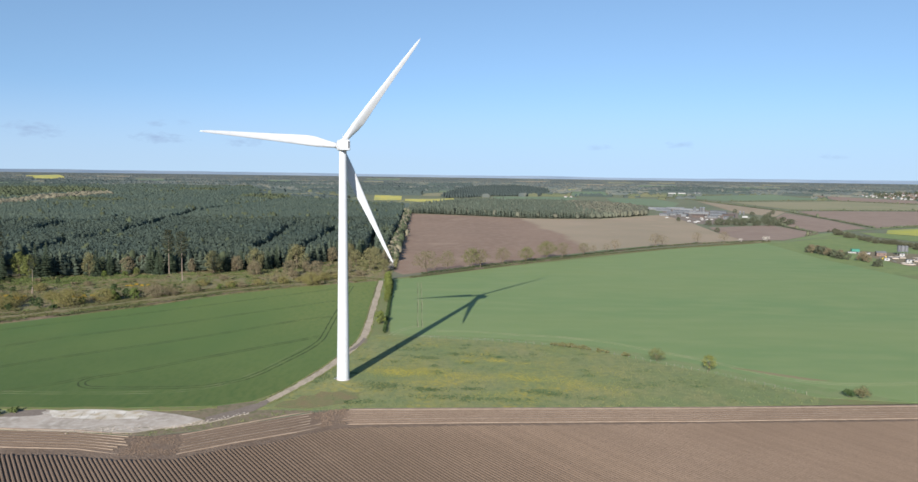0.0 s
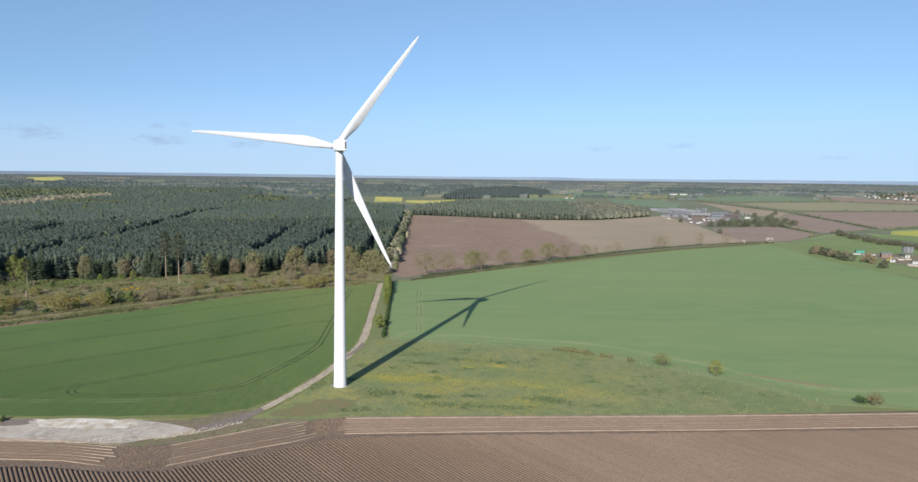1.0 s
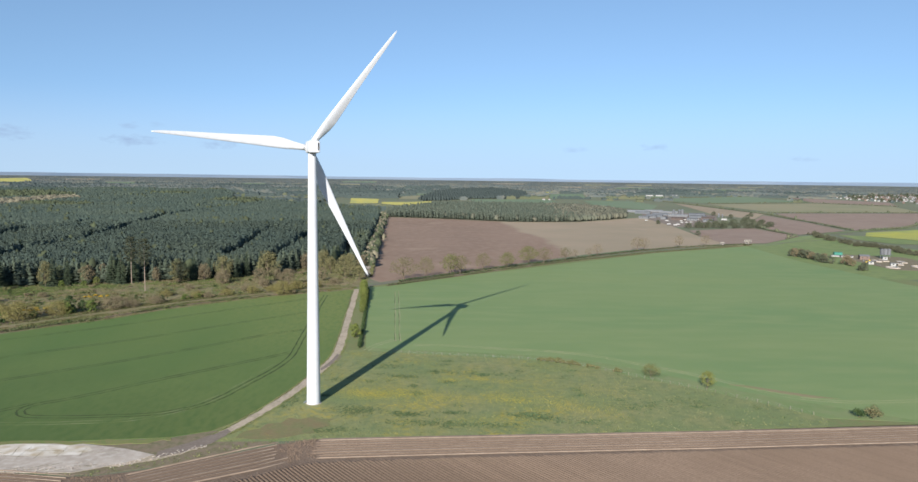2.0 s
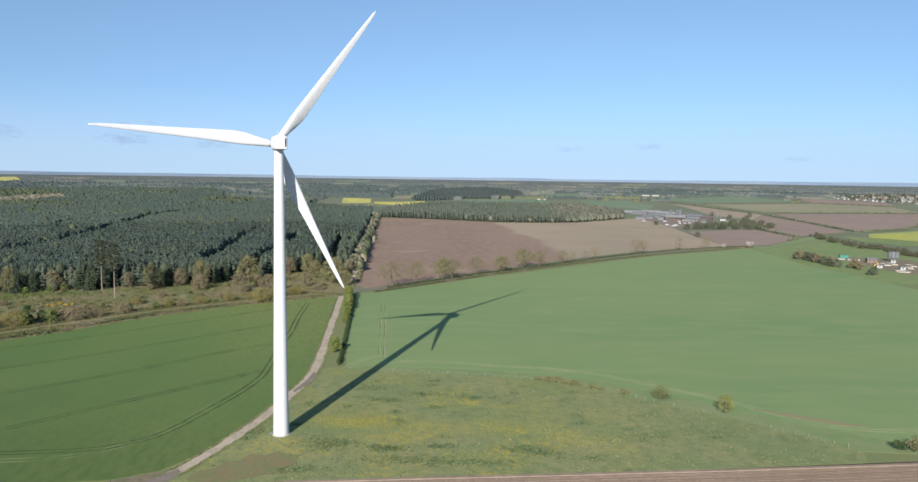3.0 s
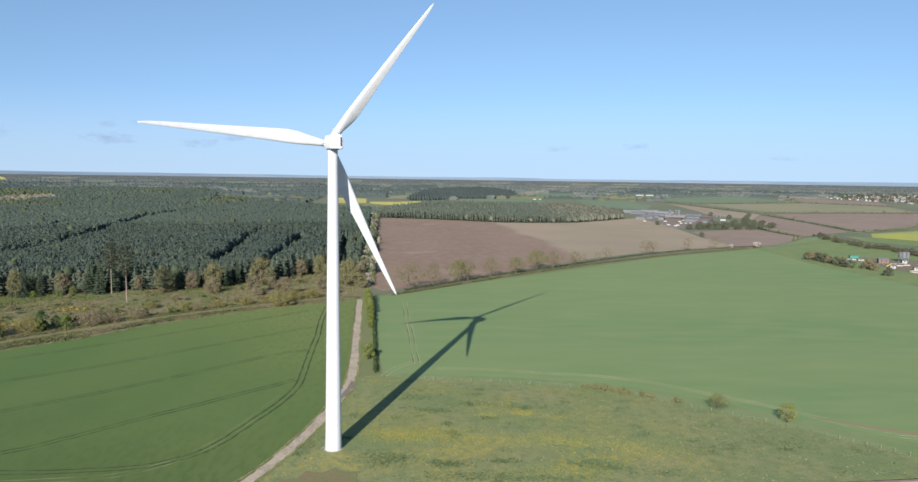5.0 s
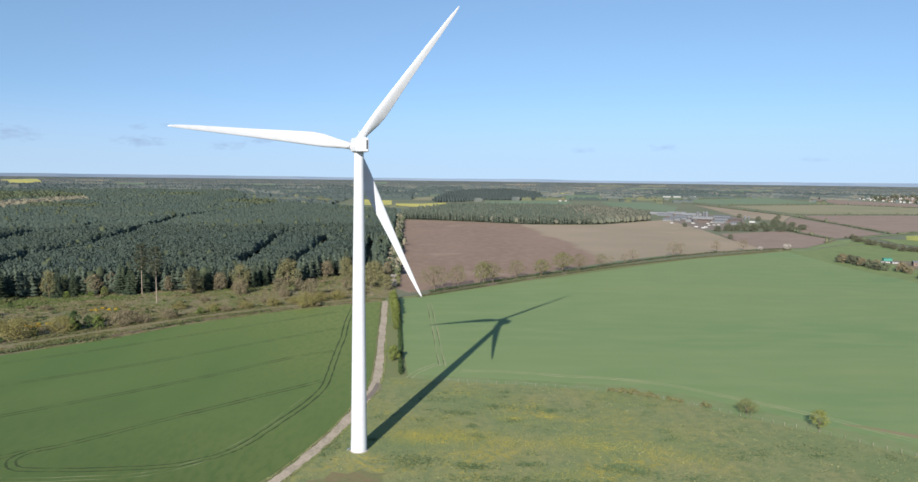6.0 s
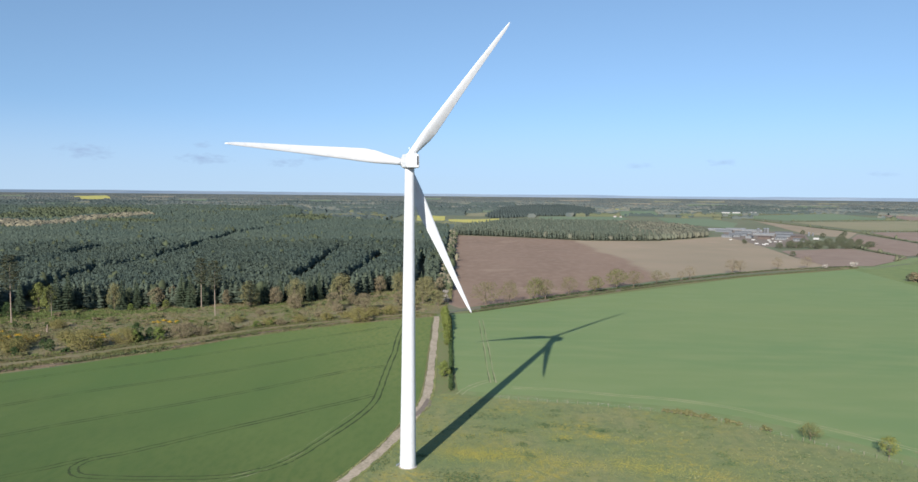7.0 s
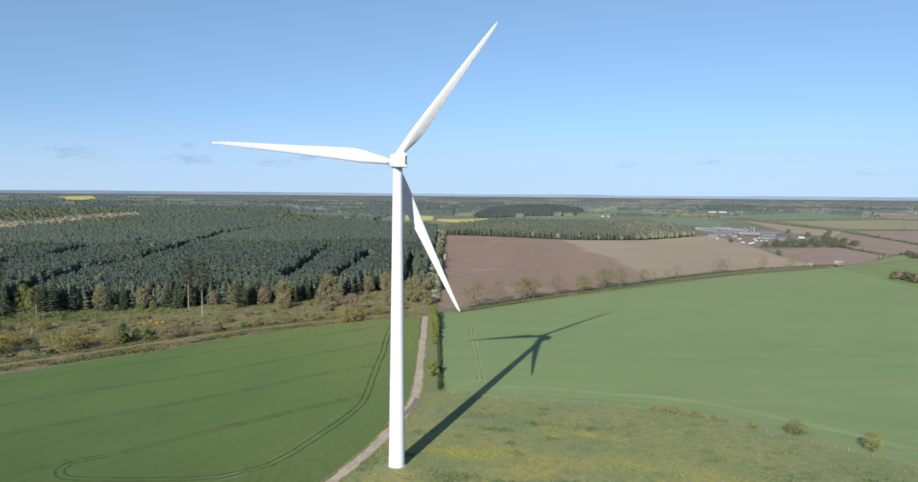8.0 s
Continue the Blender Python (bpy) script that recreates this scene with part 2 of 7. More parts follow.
def line_dist(x, y, line):
    best = 1e9
    for (x0, y0), (x1, y1) in zip(line, line[1:]):
        dx, dy = x1 - x0, y1 - y0
        t = max(0, min(1, ((x - x0) * dx + (y - y0) * dy) / (dx * dx + dy * dy + 1e-9)))
        best = min(best, math.hypot(x - x0 - t * dx, y - y0 - t * dy))
    return best

# ---- the land ----
bm = bmesh.new()
RADII = [0, 120, 250, 400, 600, 800, 850, 900, 950, 1000, 1050, 1100, 1300, 1600, 2000, 2500, 3000, 3500, 4005, 4900]
prev = None
for r in RADII:
    if r == 0:
        ring = [bm.verts.new((*HUBXY, 0))]
    else:
        ring = []
        for i in range(180):
            x, y = HUBXY[0] + r * math.sin(i * math.tau / 180), HUBXY[1] + r * math.cos(i * math.tau / 180)
            ring.append(bm.verts.new((x, y, land(x, y))))
        for i in range(180):
            j = (i + 1) % 180
            bm.faces.new((prev[0], ring[j], ring[i]) if len(prev) == 1 else (prev[i], prev[j], ring[j], ring[i]))
    prev = ring
bmesh.ops.recalc_face_normals(bm, faces=bm.faces[:])
ground = tagged(obj_from("ground", bm, M_GROUND), "rough grass and heath land reaching the horizon", "ground", kind="structure")

LEFT_FIELD = [(-420, -80), (-250, 24), (-171, 78), (-156, 91), (-141, 108), (-123.5, 126), (-106.5, 151), (-84.5, 174.5), (-58.5, 198), (-28.5, 216.5), (-14.8, 224.5), (-10.5, 166), (-7.6, 122), (-5.8, 98), (-4.4, 75), (-4.1, 62), (-4.6, 51), (-6.3, 39), (-9.3, 20), (-12.2, 7), (-15.4, -4.5), (-19.5, -17), (-24.5, -25), (-34, -30), (-62, -33), (-96, -34), (-200, -42), (-420, -140)]
sheet("crop_field_west", LEFT_FIELD, 0.12, M_WHEAT_L, "bright green young wheat field with dark tramlines", "field")
RIGHT_FIELD = [(-4, 236), (6, 242), (42, 277), (75, 309), (116.5, 345), (163, 387), (215, 434), (254, 469), (292, 494), (330, 514), (379, 549.5), (372, 470), (366, 401), (368, 330), (371, 271), (420, 20), (420, -1.2), (300, -9.4), (187, -17.2), (174, -8), (161, 1), (150, 8), (140, 17), (122, 35), (104, 50), (85, 60), (50, 67), (28, 70), (9, 73), (3, 130)]
sheet("crop_field_east", RIGHT_FIELD, 0.07, M_WHEAT_R, "pale green barley field behind the meadow", "field")
TRACK = smooth_line([(-12.5, 228), (-8.2, 166), (-5.2, 122), (-3.5, 98), (-2.1, 75), (-1.8, 62), (-2.3, 51), (-4.0, 39), (-6.9, 20), (-9.7, 7), (-12.8, -4.5), (-16.6, -17), (-20, -26), (-25, -37), (-36, -46), (-60, -51), (-90, -50), (-140, -48)])
tagged(band("farm_track", TRACK, 3.1, 0.09, M_TRACK, jitter=0.4), "pale stony farm track curving past the turbine", "track", kind="structure")
PAD = [(-95, -50), (-92, -43), (-82, -34.5), (-70, -34), (-55, -34.5), (-42, -38), (-33, -42), (-38, -47), (-48, -53), (-60, -53)]
sheet("concrete_pad", PAD, 0.12, M_CONC, "weathered pale concrete hardstanding with broken edges", "hardstanding")
POTATO = [(-300, -62), (-150, -53), (-85, -52), (-50, -55), (-42, -55), (-30, -50.5), (-4, -35), (6, -31), (79, -27), (187, -18), (420, -2), (600, -700), (-600, -700)]
sheet("potato_field", POTATO, 0.02, M_SOIL_FLAT, "bare brown potato field drawn up in long ridges", "field")
PLOUGH = [(0, 259), (-9, 275), (-27, 600), (-44, 978), (-10, 967), (44, 952), (100, 925), (155, 901), (210, 903), (266, 911), (320, 952), (368, 996), (400, 1020), (395, 850), (374, 673), (385, 600), (320, 537), (232, 494), (176, 446), (150, 418), (74, 336)]


def two_soils():
    """Reddish soil that turns paler and sandier east of a wavering line, with dry patches."""
    m = mat("tilled soil of two kinds", (0.192, 0.128, 0.090), (0.222, 0.150, 0.106), 0.010, (0.236, 0.168, 0.120), 0.12, rough=0.95, bump=0.1, bump_scale=1.5, stretch=(1, 0.5, 1))
    t = m.node_tree
    bs = t.nodes["Principled BSDF"]
    red = bs.inputs["Base Color"].links[0].from_socket
    geo = [n for n in t.nodes if n.bl_idname == "ShaderNodeNewGeometry"][0]
    xyz = t.nodes.new("ShaderNodeSeparateXYZ")
    t.links.new(geo.outputs["Position"], xyz.inputs[0])

    def noisy(scale, lo, hi, a, b, detail=4):
        n = t.nodes.new("ShaderNodeTexNoise")
        n.inputs["Scale"].default_value = scale
        n.inputs["Detail"].default_value = detail
        t.links.new(geo.outputs["Position"], n.inputs["Vector"])
        r = t.nodes.new("ShaderNodeMapRange")
        for k, v in (("From Min", lo), ("From Max", hi), ("To Min", a), ("To Max", b)):
            r.inputs[k].default_value = v
        t.links.new(n.outputs["Fac"], r.inputs["Value"])
        return r.outputs[0]

    def blend(fac, a, b):
        n = t.nodes.new("ShaderNodeMix")
        n.data_type = 'RGBA'
        t.links.new(fac, n.inputs["Factor"])
        for key, v in (("A", a), ("B", b)):
            if isinstance(v, tuple):
                n.inputs[key].default_value = (*v, 1)
            else:
                t.links.new(v, n.inputs[key])
        return n.outputs["Result"]
    add = t.nodes.new("ShaderNodeMath")
    add.operation = 'ADD'
    t.links.new(xyz.outputs[0], add.inputs[0])
    t.links.new(noisy(0.012, 0.2, 0.8, -14, 14), add.inputs[1])
    bend = t.nodes.new("ShaderNodeMapRange")
    for k, v in (("From Min", 620), ("From Max", 950), ("To Max", 37)):
        bend.inputs[k].default_value = v
    t.links.new(xyz.outputs[1], bend.inputs["Value"])
    both = t.nodes.new("ShaderNodeMath")
    both.operation = 'ADD'
    t.links.new(add.outputs[0], both.inputs[0])
    t.links.new(bend.outputs[0], both.inputs[1])
    side = t.nodes.new("ShaderNodeMapRange")
    side.interpolation_type = 'SMOOTHSTEP'
    side.inputs["From Min"].default_value, side.inputs["From Max"].default_value = 157, 173
    t.links.new(both.outputs[0], side.inputs["Value"])
    sandy = blend(noisy(0.009, 0.38, 0.62, 0, 1), (0.284, 0.222, 0.152), (0.248, 0.202, 0.136))
    col = blend(side.outputs[0], red, sandy)
    col = blend(noisy(0.016, 0.60, 0.74, 0, 0.75, 5), col, (0.325, 0.245, 0.175))
    t.links.new(col, bs.inputs["Base Color"])
    return m


sheet("ploughed_field", PLOUGH, 0.10, two_soils(), "reddish brown tilled field turning paler beside the road", "field", fine=200)
ROAD = smooth_line([(-420, -50), (-260, 32), (-192, 82), (-164, 107), (-146, 127), (-116, 162), (-93, 185), (-62, 209), (-24, 236), (2, 250), (80, 324), (160, 400), (240, 466), (320, 520), (395, 566), (520, 640), (700, 740)])
tagged(band("road", ROAD, 2.4, 0.08, M_ROAD), "narrow grey country road between hedge and heath", "road", kind="structure")

# ---- wind turbine ----
HUB_Z, AXIS_YAW, PHASE = 80.0, 23.5, 34.5


def ring_tube(bm, rings, cap=True):
    """Joins rings of equal vertex count into a skin."""
    rows = [[bm.verts.new(p) for p in r] for r in rings]
    n = len(rows[0])
    for a, b in zip(rows, rows[1:]):
        for i in range(n):
            j = (i + 1) % n
            bm.faces.new((a[i], a[j], b[j], b[i]))
    if cap:
        bm.faces.new(rows[0][::-1])
        bm.faces.new(rows[-1])
    bmesh.ops.recalc_face_normals(bm, faces=bm.faces[:])


def circle(r, z, n=48, x=0, y=0):
    return [(x + r * math.cos(i * math.tau / n), y + r * math.sin(i * math.tau / n), z) for i in range(n)]


def wind_turbine():
    t = tagged(empty("wind_turbine"), "tall white three-bladed wind turbine standing on rough meadow", "wind turbine")
    bm = bmesh.new()
    ring_tube(bm, [circle(2.45, -0.3), circle(2.45, 0.10), circle(2.35, 0.16)])
    part("foundation", bm, M_CONC, t, "round grey concrete foundation")
    rad = lambda z: 2.12 - (2.12 - 1.22) * z / 78.4
    for a, b in ((0.1, 21.9), (21.9, 49.6), (49.6, 78.3)):
        bm = bmesh.new()
        ring_tube(bm, [circle(rad(a), a, 64), circle(rad(b), b, 64)], cap=False)
        sec = part("tower_section", bm, M_PAINT, t)
        for p in sec.data.polygons:
            p.use_smooth = len(p.vertices) == 4
        bm = bmesh.new()
        ring_tube(bm, [circle(rad(b) + 0.03, b - 0.07, 64), circle(rad(b) + 0.03, b + 0.01, 64)])
        part("flange", bm, M_PAINT, t)
    # door with steps, on the side of the track
    bm = bmesh.new()
    bmesh.ops.create_cube(bm, size=1, matrix=pose(-2.08, 0.3, 1.55, 0, 0, 0) @ Matrix.Diagonal((0.16, 0.95, 2.2, 1)))
    bmesh.ops.bevel(bm, geom=bm.edges[:], offset=0.05, segments=2, affect='EDGES')
    part("door", bm, M_STEEL, t, "grey steel access door")
    bm = bmesh.new()
    for k in range(3):
        bmesh.ops.create_cube(bm, size=1, matrix=pose(-2.45 - 0.28 * (2 - k), 0.3, 0.1 + 0.09 * k * 2) @ Matrix.Diagonal((0.28, 1.1, 0.08, 1)))
    part("step", bm, M_STEEL, t)

    head = Matrix.Translation((0, 0, HUB_Z)) @ pose(0, 0, 0, 0, 0, AXIS_YAW)
    # nacelle: rounded box, its long axis along local y, rotor at +y
    bm = bmesh.new()
    prof = [(-3.3, 1.50, 1.55, 1.72), (-3.0, 1.68, 1.70, 1.85), (1.2, 1.68, 1.72, 1.85), (2.3, 1.5, 1.55, 1.62), (2.75, 1.2, 1.25, 1.3)]

    def rbox(y, w, lo, hi, r=0.42):
        pts = []
        for cx, cz, a0 in ((w - r, hi - r, 0), (-w + r, hi - r, 90), (-w + r, -lo + r, 180), (w - r, -lo + r, 270)):
            for k in range(5):
                a = radians(a0 + 22.5 * k)
                pts.append((cx + r * math.cos(a), y, cz + r * math.sin(a)))
        return pts
    ring_tube(bm, [rbox(*p) for p in prof])
    nac = part("nacelle", bm, M_PAINT, t)
    nac.matrix_basis = head
    for p in nac.data.polygons:
        p.use_smooth = False
    bm = bmesh.new()
    bmesh.ops.create_cube(bm, size=1, matrix=pose(1.18, -3.3, 0.15) @ Matrix.Diagonal((0.42, 0.10, 2.3, 1)))
    bmesh.ops.bevel(bm, geom=bm.edges[:], offset=0.03, segments=1, affect='EDGES')
    part("vent", bm, M_DARK, nac, "dark cooling vent in the rear face")
    bm = bmesh.new()
    bmesh.ops.create_cube(bm, size=1, matrix=pose(0, -2.0, 1.98) @ Matrix.Diagonal((2.2, 1.3, 0.28, 1)))
    bmesh.ops.bevel(bm, geom=bm.edges[:], offset=0.06, segments=2, affect='EDGES')
    part("roof_hatch", bm, M_PAINT, nac)
    for sx in (-0.8, 0.8):
        bm = bmesh.new()
        ring_tube(bm, [circle(0.035, 2.1, 8, sx, -2.6), circle(0.03, 3.3, 8, sx, -2.6)])
        bmesh.ops.create_uvsphere(bm, u_segments=8, v_segments=6, radius=0.12, matrix=Matrix.Translation((sx, -2.6, 3.35)))
        part("wind_vane", bm, M_STEEL, nac)
    bm = bmesh.new()
    ring_tube(bm, [circle(1.5, 78.25), circle(1.5, 78.5)])
    part("yaw_ring", bm, M_DARK, t, "dark yaw bearing ring")
    # rotor: leans back, the blades bent a little downwind
    axis = head @ pose(0, 3.7, 0.0, 6.8, 0, 0)
    bm = bmesh.new()
    rows = []
    for y, r in ((-1.0, 1.25), (-0.9, 1.55), (0.6, 1.55), (1.3, 1.25), (1.75, 0.75), (1.95, 0.2)):
        rows.append([(r * math.cos(i * math.tau / 32), y, r * math.sin(i * math.tau / 32)) for i in range(32)])
    ring_tube(bm, rows)
    hub = part("hub", bm, M_PAINT, t, smooth=True)
    hub.matrix_basis = axis
    # blade: aerofoil sections along local +z; chord across x, thickness along y
    bm = bmesh.new()
    rings = []
    spans = [(0.0, 1.9, 1.9, 0, 0.5), (1.6, 1.9, 1.9, 0, 0.5), (4.0, 2.45, 1.45, 14, 0.42), (7.5, 3.35, 0.95, 14, 0.34), (10.5, 3.5, 0.8, 11, 0.31),
             (16, 3.0, 0.6, 8, 0.3), (23, 2.35, 0.43, 5, 0.3), (31, 1.75, 0.3, 2.5, 0.3), (39, 1.2, 0.2, 1, 0.3), (43.5, 0.8, 0.13, 0, 0.32), (45.3, 0.45, 0.08, 0, 0.36), (46.0, 0.12, 0.03, 0, 0.45)]
    for z, ch, th, tw, lead in spans:
        ca, sa = math.cos(radians(tw)), math.sin(radians(tw))
        pts = []
        blend = 0 if z < 2 else min(1, (z - 2) / 4)
        for i in range(20):
            a = i * math.tau / 20
            u = (1 - math.cos(a)) / 2
            foil = 0.5 * math.sin(a) * (1.25 * (1 - u) ** 0.7 + 0.1) if blend else 0
            circ = 0.5 * math.sin(a)
            y = th * (foil * blend + circ * (1 - blend))
            x = ch * (u - lead)
            pts.append((x * ca - y * sa, x * sa + y * ca - 0.0018 * z * z, z))
        rings.append(pts)
    ring_tube(bm, rings)
    blade_me = None
    for k in range(3):
        if blade_me is None:
            b = part("blade", bm, M_PAINT, t, "long tapering white blade", smooth=True)
            blade_me = b.data
        else:
            b = new("blade", blade_me)
            b.parent = t
            b["label"] = "long tapering white blade"
        b.matrix_basis = axis @ pose(0, 0, 0, 0, PHASE + 120 * k, 0) @ Matrix.Translation((0, 0, 0.9)) @ Matrix.Diagonal((1.0, 1.0, 0.963, 1.0))
    return t


wind_turbine()

# ---- trees ----
LEAF_OLIVE = leaf_mat("olive spring leaves", (0.148, 0.143, 0.063), (0.119, 0.121, 0.052))
LEAF_GREEN = leaf_mat("fresh green leaves", (0.108, 0.138, 0.036), (0.086, 0.116, 0.030))
LEAF_YELLOW = leaf_mat("yellow-green leaves", (0.130, 0.130, 0.050), (0.108, 0.112, 0.042))
LEAF_BUFF = leaf_mat("buff twigs and buds", (0.178, 0.148, 0.090), (0.145, 0.118, 0.072))
LEAF_DARK = leaf_mat("dark evergreen leaves", (0.035, 0.062, 0.022), (0.05, 0.075, 0.026))
LEAF_GORSE = leaf_mat("gorse flowers", (0.42, 0.27, 0.03), (0.26, 0.19, 0.035))
LEAF_HEATH = leaf_mat("heath scrub", (0.145, 0.118, 0.060), (0.115, 0.105, 0.050))
LEAF_BLOSSOM = leaf_mat("white blossom", (0.34, 0.31, 0.28), (0.26, 0.235, 0.20))
LEAF_LIME = leaf_mat("lime-yellow leaves", (0.165, 0.165, 0.045), (0.14, 0.15, 0.04))
LEAF_PINE = leaf_mat("old pine needles", (0.062, 0.064, 0.036), (0.048, 0.054, 0.030))
LEAF_SALLOW = leaf_mat("sallow leaves", (0.168, 0.146, 0.054), (0.140, 0.126, 0.046))
LEAF_ROADSIDE = leaf_mat("thin brown-olive leaves", (0.140, 0.124, 0.062), (0.112, 0.104, 0.052))
LEAF_FARM = leaf_mat("dull farmyard leaves", (0.090, 0.098, 0.060), (0.072, 0.080, 0.052))
LEAF_HEDGE = leaf_mat("dull hedge leaves", (0.070, 0.088, 0.036), (0.088, 0.098, 0.044))
LEAF_YOUNG = leaf_mat("young lime leaves", (0.132, 0.152, 0.040), (0.108, 0.132, 0.034))
LEAF_BELT = leaf_mat("grey-olive thorn leaves", (0.098, 0.096, 0.060), (0.080, 0.082, 0.052))
LEAF_BIRCH = leaf_mat("young birch leaves", (0.138, 0.150, 0.046), (0.112, 0.128, 0.038))
LEAF_OAK = leaf_mat("opening oak leaves", (0.168, 0.154, 0.074), (0.140, 0.132, 0.062))
LEAF_SPRUCE = leaf_mat("spruce needles", (0.030, 0.043, 0.026), (0.040, 0.053, 0.030))
LEAF_VERGE = leaf_mat("rank verge grass", (0.112, 0.112, 0.046), (0.084, 0.098, 0.036))


def tube(bm, a, b, r0, r1, n=6):
    a, b = Vector(a), Vector(b)
    q = (b - a).to_track_quat('Z', 'Y').to_matrix()
    va = [bm.verts.new(a + q @ Vector((r0 * math.cos(i * math.tau / n), r0 * math.sin(i * math.tau / n), 0))) for i in range(n)]
    vb = [bm.verts.new(b + q @ Vector((r1 * math.cos(i * math.tau / n), r1 * math.sin(i * math.tau / n), 0))) for i in range(n)]
    for i in range(n):
        bm.faces.new((va[i], va[(i + 1) % n], vb[(i + 1) % n], vb[i]))


def limb(bm, pts, radii, n=5):
    """One bent, tapering branch."""
    rows = []
    for i, (p, r) in enumerate(zip(pts, radii)):
        d = (pts[min(i + 1, len(pts) - 1)] - pts[max(i - 1, 0)]).normalized()
        q = d.to_track_quat('Z', 'Y').to_matrix()
        rows.append([bm.verts.new(p + q @ Vector((r * math.cos(k * math.tau / n), r * math.sin(k * math.tau / n), 0))) for k in range(n)])
    for a, b in zip(rows, rows[1:]):
        for k in range(n):
            bm.faces.new((a[k], a[(k + 1) % n], b[(k + 1) % n], b[k]))


def leaf_cloud(rng, blobs, per, size, flat=0.8):
    """Many small leaf sprays, each a bent pair of triangles, gathered round the blobs (x, y, z, radius)."""
    verts, faces = [], []
    for bx, by, bz, br in blobs:
        for _ in range(per):
            v = Vector((rng.gauss(0, 1), rng.gauss(0, 1), rng.gauss(0, 1))).normalized() * br * rng.uniform(0.45, 1.05)
            c = Vector((bx, by, bz)) + Vector((v.x, v.y, v.z * flat))
            n = (v + Vector((rng.uniform(-1, 1), rng.uniform(-1, 1), rng.uniform(-0.4, 1.0))) * br * 0.7).normalized()
            u = n.orthogonal().normalized()
            u.rotate(Matrix.Rotation(rng.uniform(0, 6.28), 3, n))
            w = n.cross(u)
            s = size * rng.uniform(0.55, 1.25)
            i = len(verts)
            verts += [c - u * s * 0.5, c + w * s * 0.45 + n * s * 0.12, c + u * s * 0.5, c - w * s * 0.45 + n * s * 0.12]
            faces += [(i, i + 1, i + 2), (i, i + 2, i + 3)]
    return [tuple(v) for v in verts], faces


def broadleaf(h, w, leaf, seed, bare=0.25, blobs=16, per=38, size=0.8, name="tree", label="", category="tree", bark=None, trunk_r=None):
    """A broad-leaved tree: tapered trunk, limbs that fork, and a gappy crown."""
    rng = random.Random(seed)
    t = tagged(empty(name), label, category)
    bm = bmesh.new()
    r = trunk_r or h * 0.022
    fork = Vector((rng.uniform(-.3, .3), rng.uniform(-.3, .3), h * (bare + 0.12)))
    tube(bm, (0, 0, -0.2), fork, r, r * 0.7, 8)
    part("trunk", bm, bark or M_BARK, t)
    pts = []
    for k in range(blobs):
        a = k * 2.4 + rng.uniform(-.5, .5)
        u = (k + 0.5) / blobs
        zz = h * (bare + (1 - bare) * (0.12 + 0.80 * u))
        rr = w * 0.5 * math.sin(math.pi * min(0.96, 0.16 + 0.80 * u)) ** 0.7 * rng.uniform(0.5, 0.86)
        pts.append((rr * math.cos(a), rr * math.sin(a), zz, w * rng.uniform(0.15, 0.23)))
    pts.append((0, 0, h * 0.86, w * 0.2))
    for p in pts[::3]:
        mid = fork.lerp(Vector(p[:3]), 0.5) + Vector((0, 0, h * 0.03))
        bm = bmesh.new()
        limb(bm, [fork - Vector((0, 0, 0.3)), mid, Vector(p[:3])], [r * 0.5, r * 0.28, r * 0.06])
        part("branch", bm, bark or M_BARK, t)
    v, f = leaf_cloud(rng, pts, per, size)
    mesh_np("crown", v, f, leaf, t)
    return t


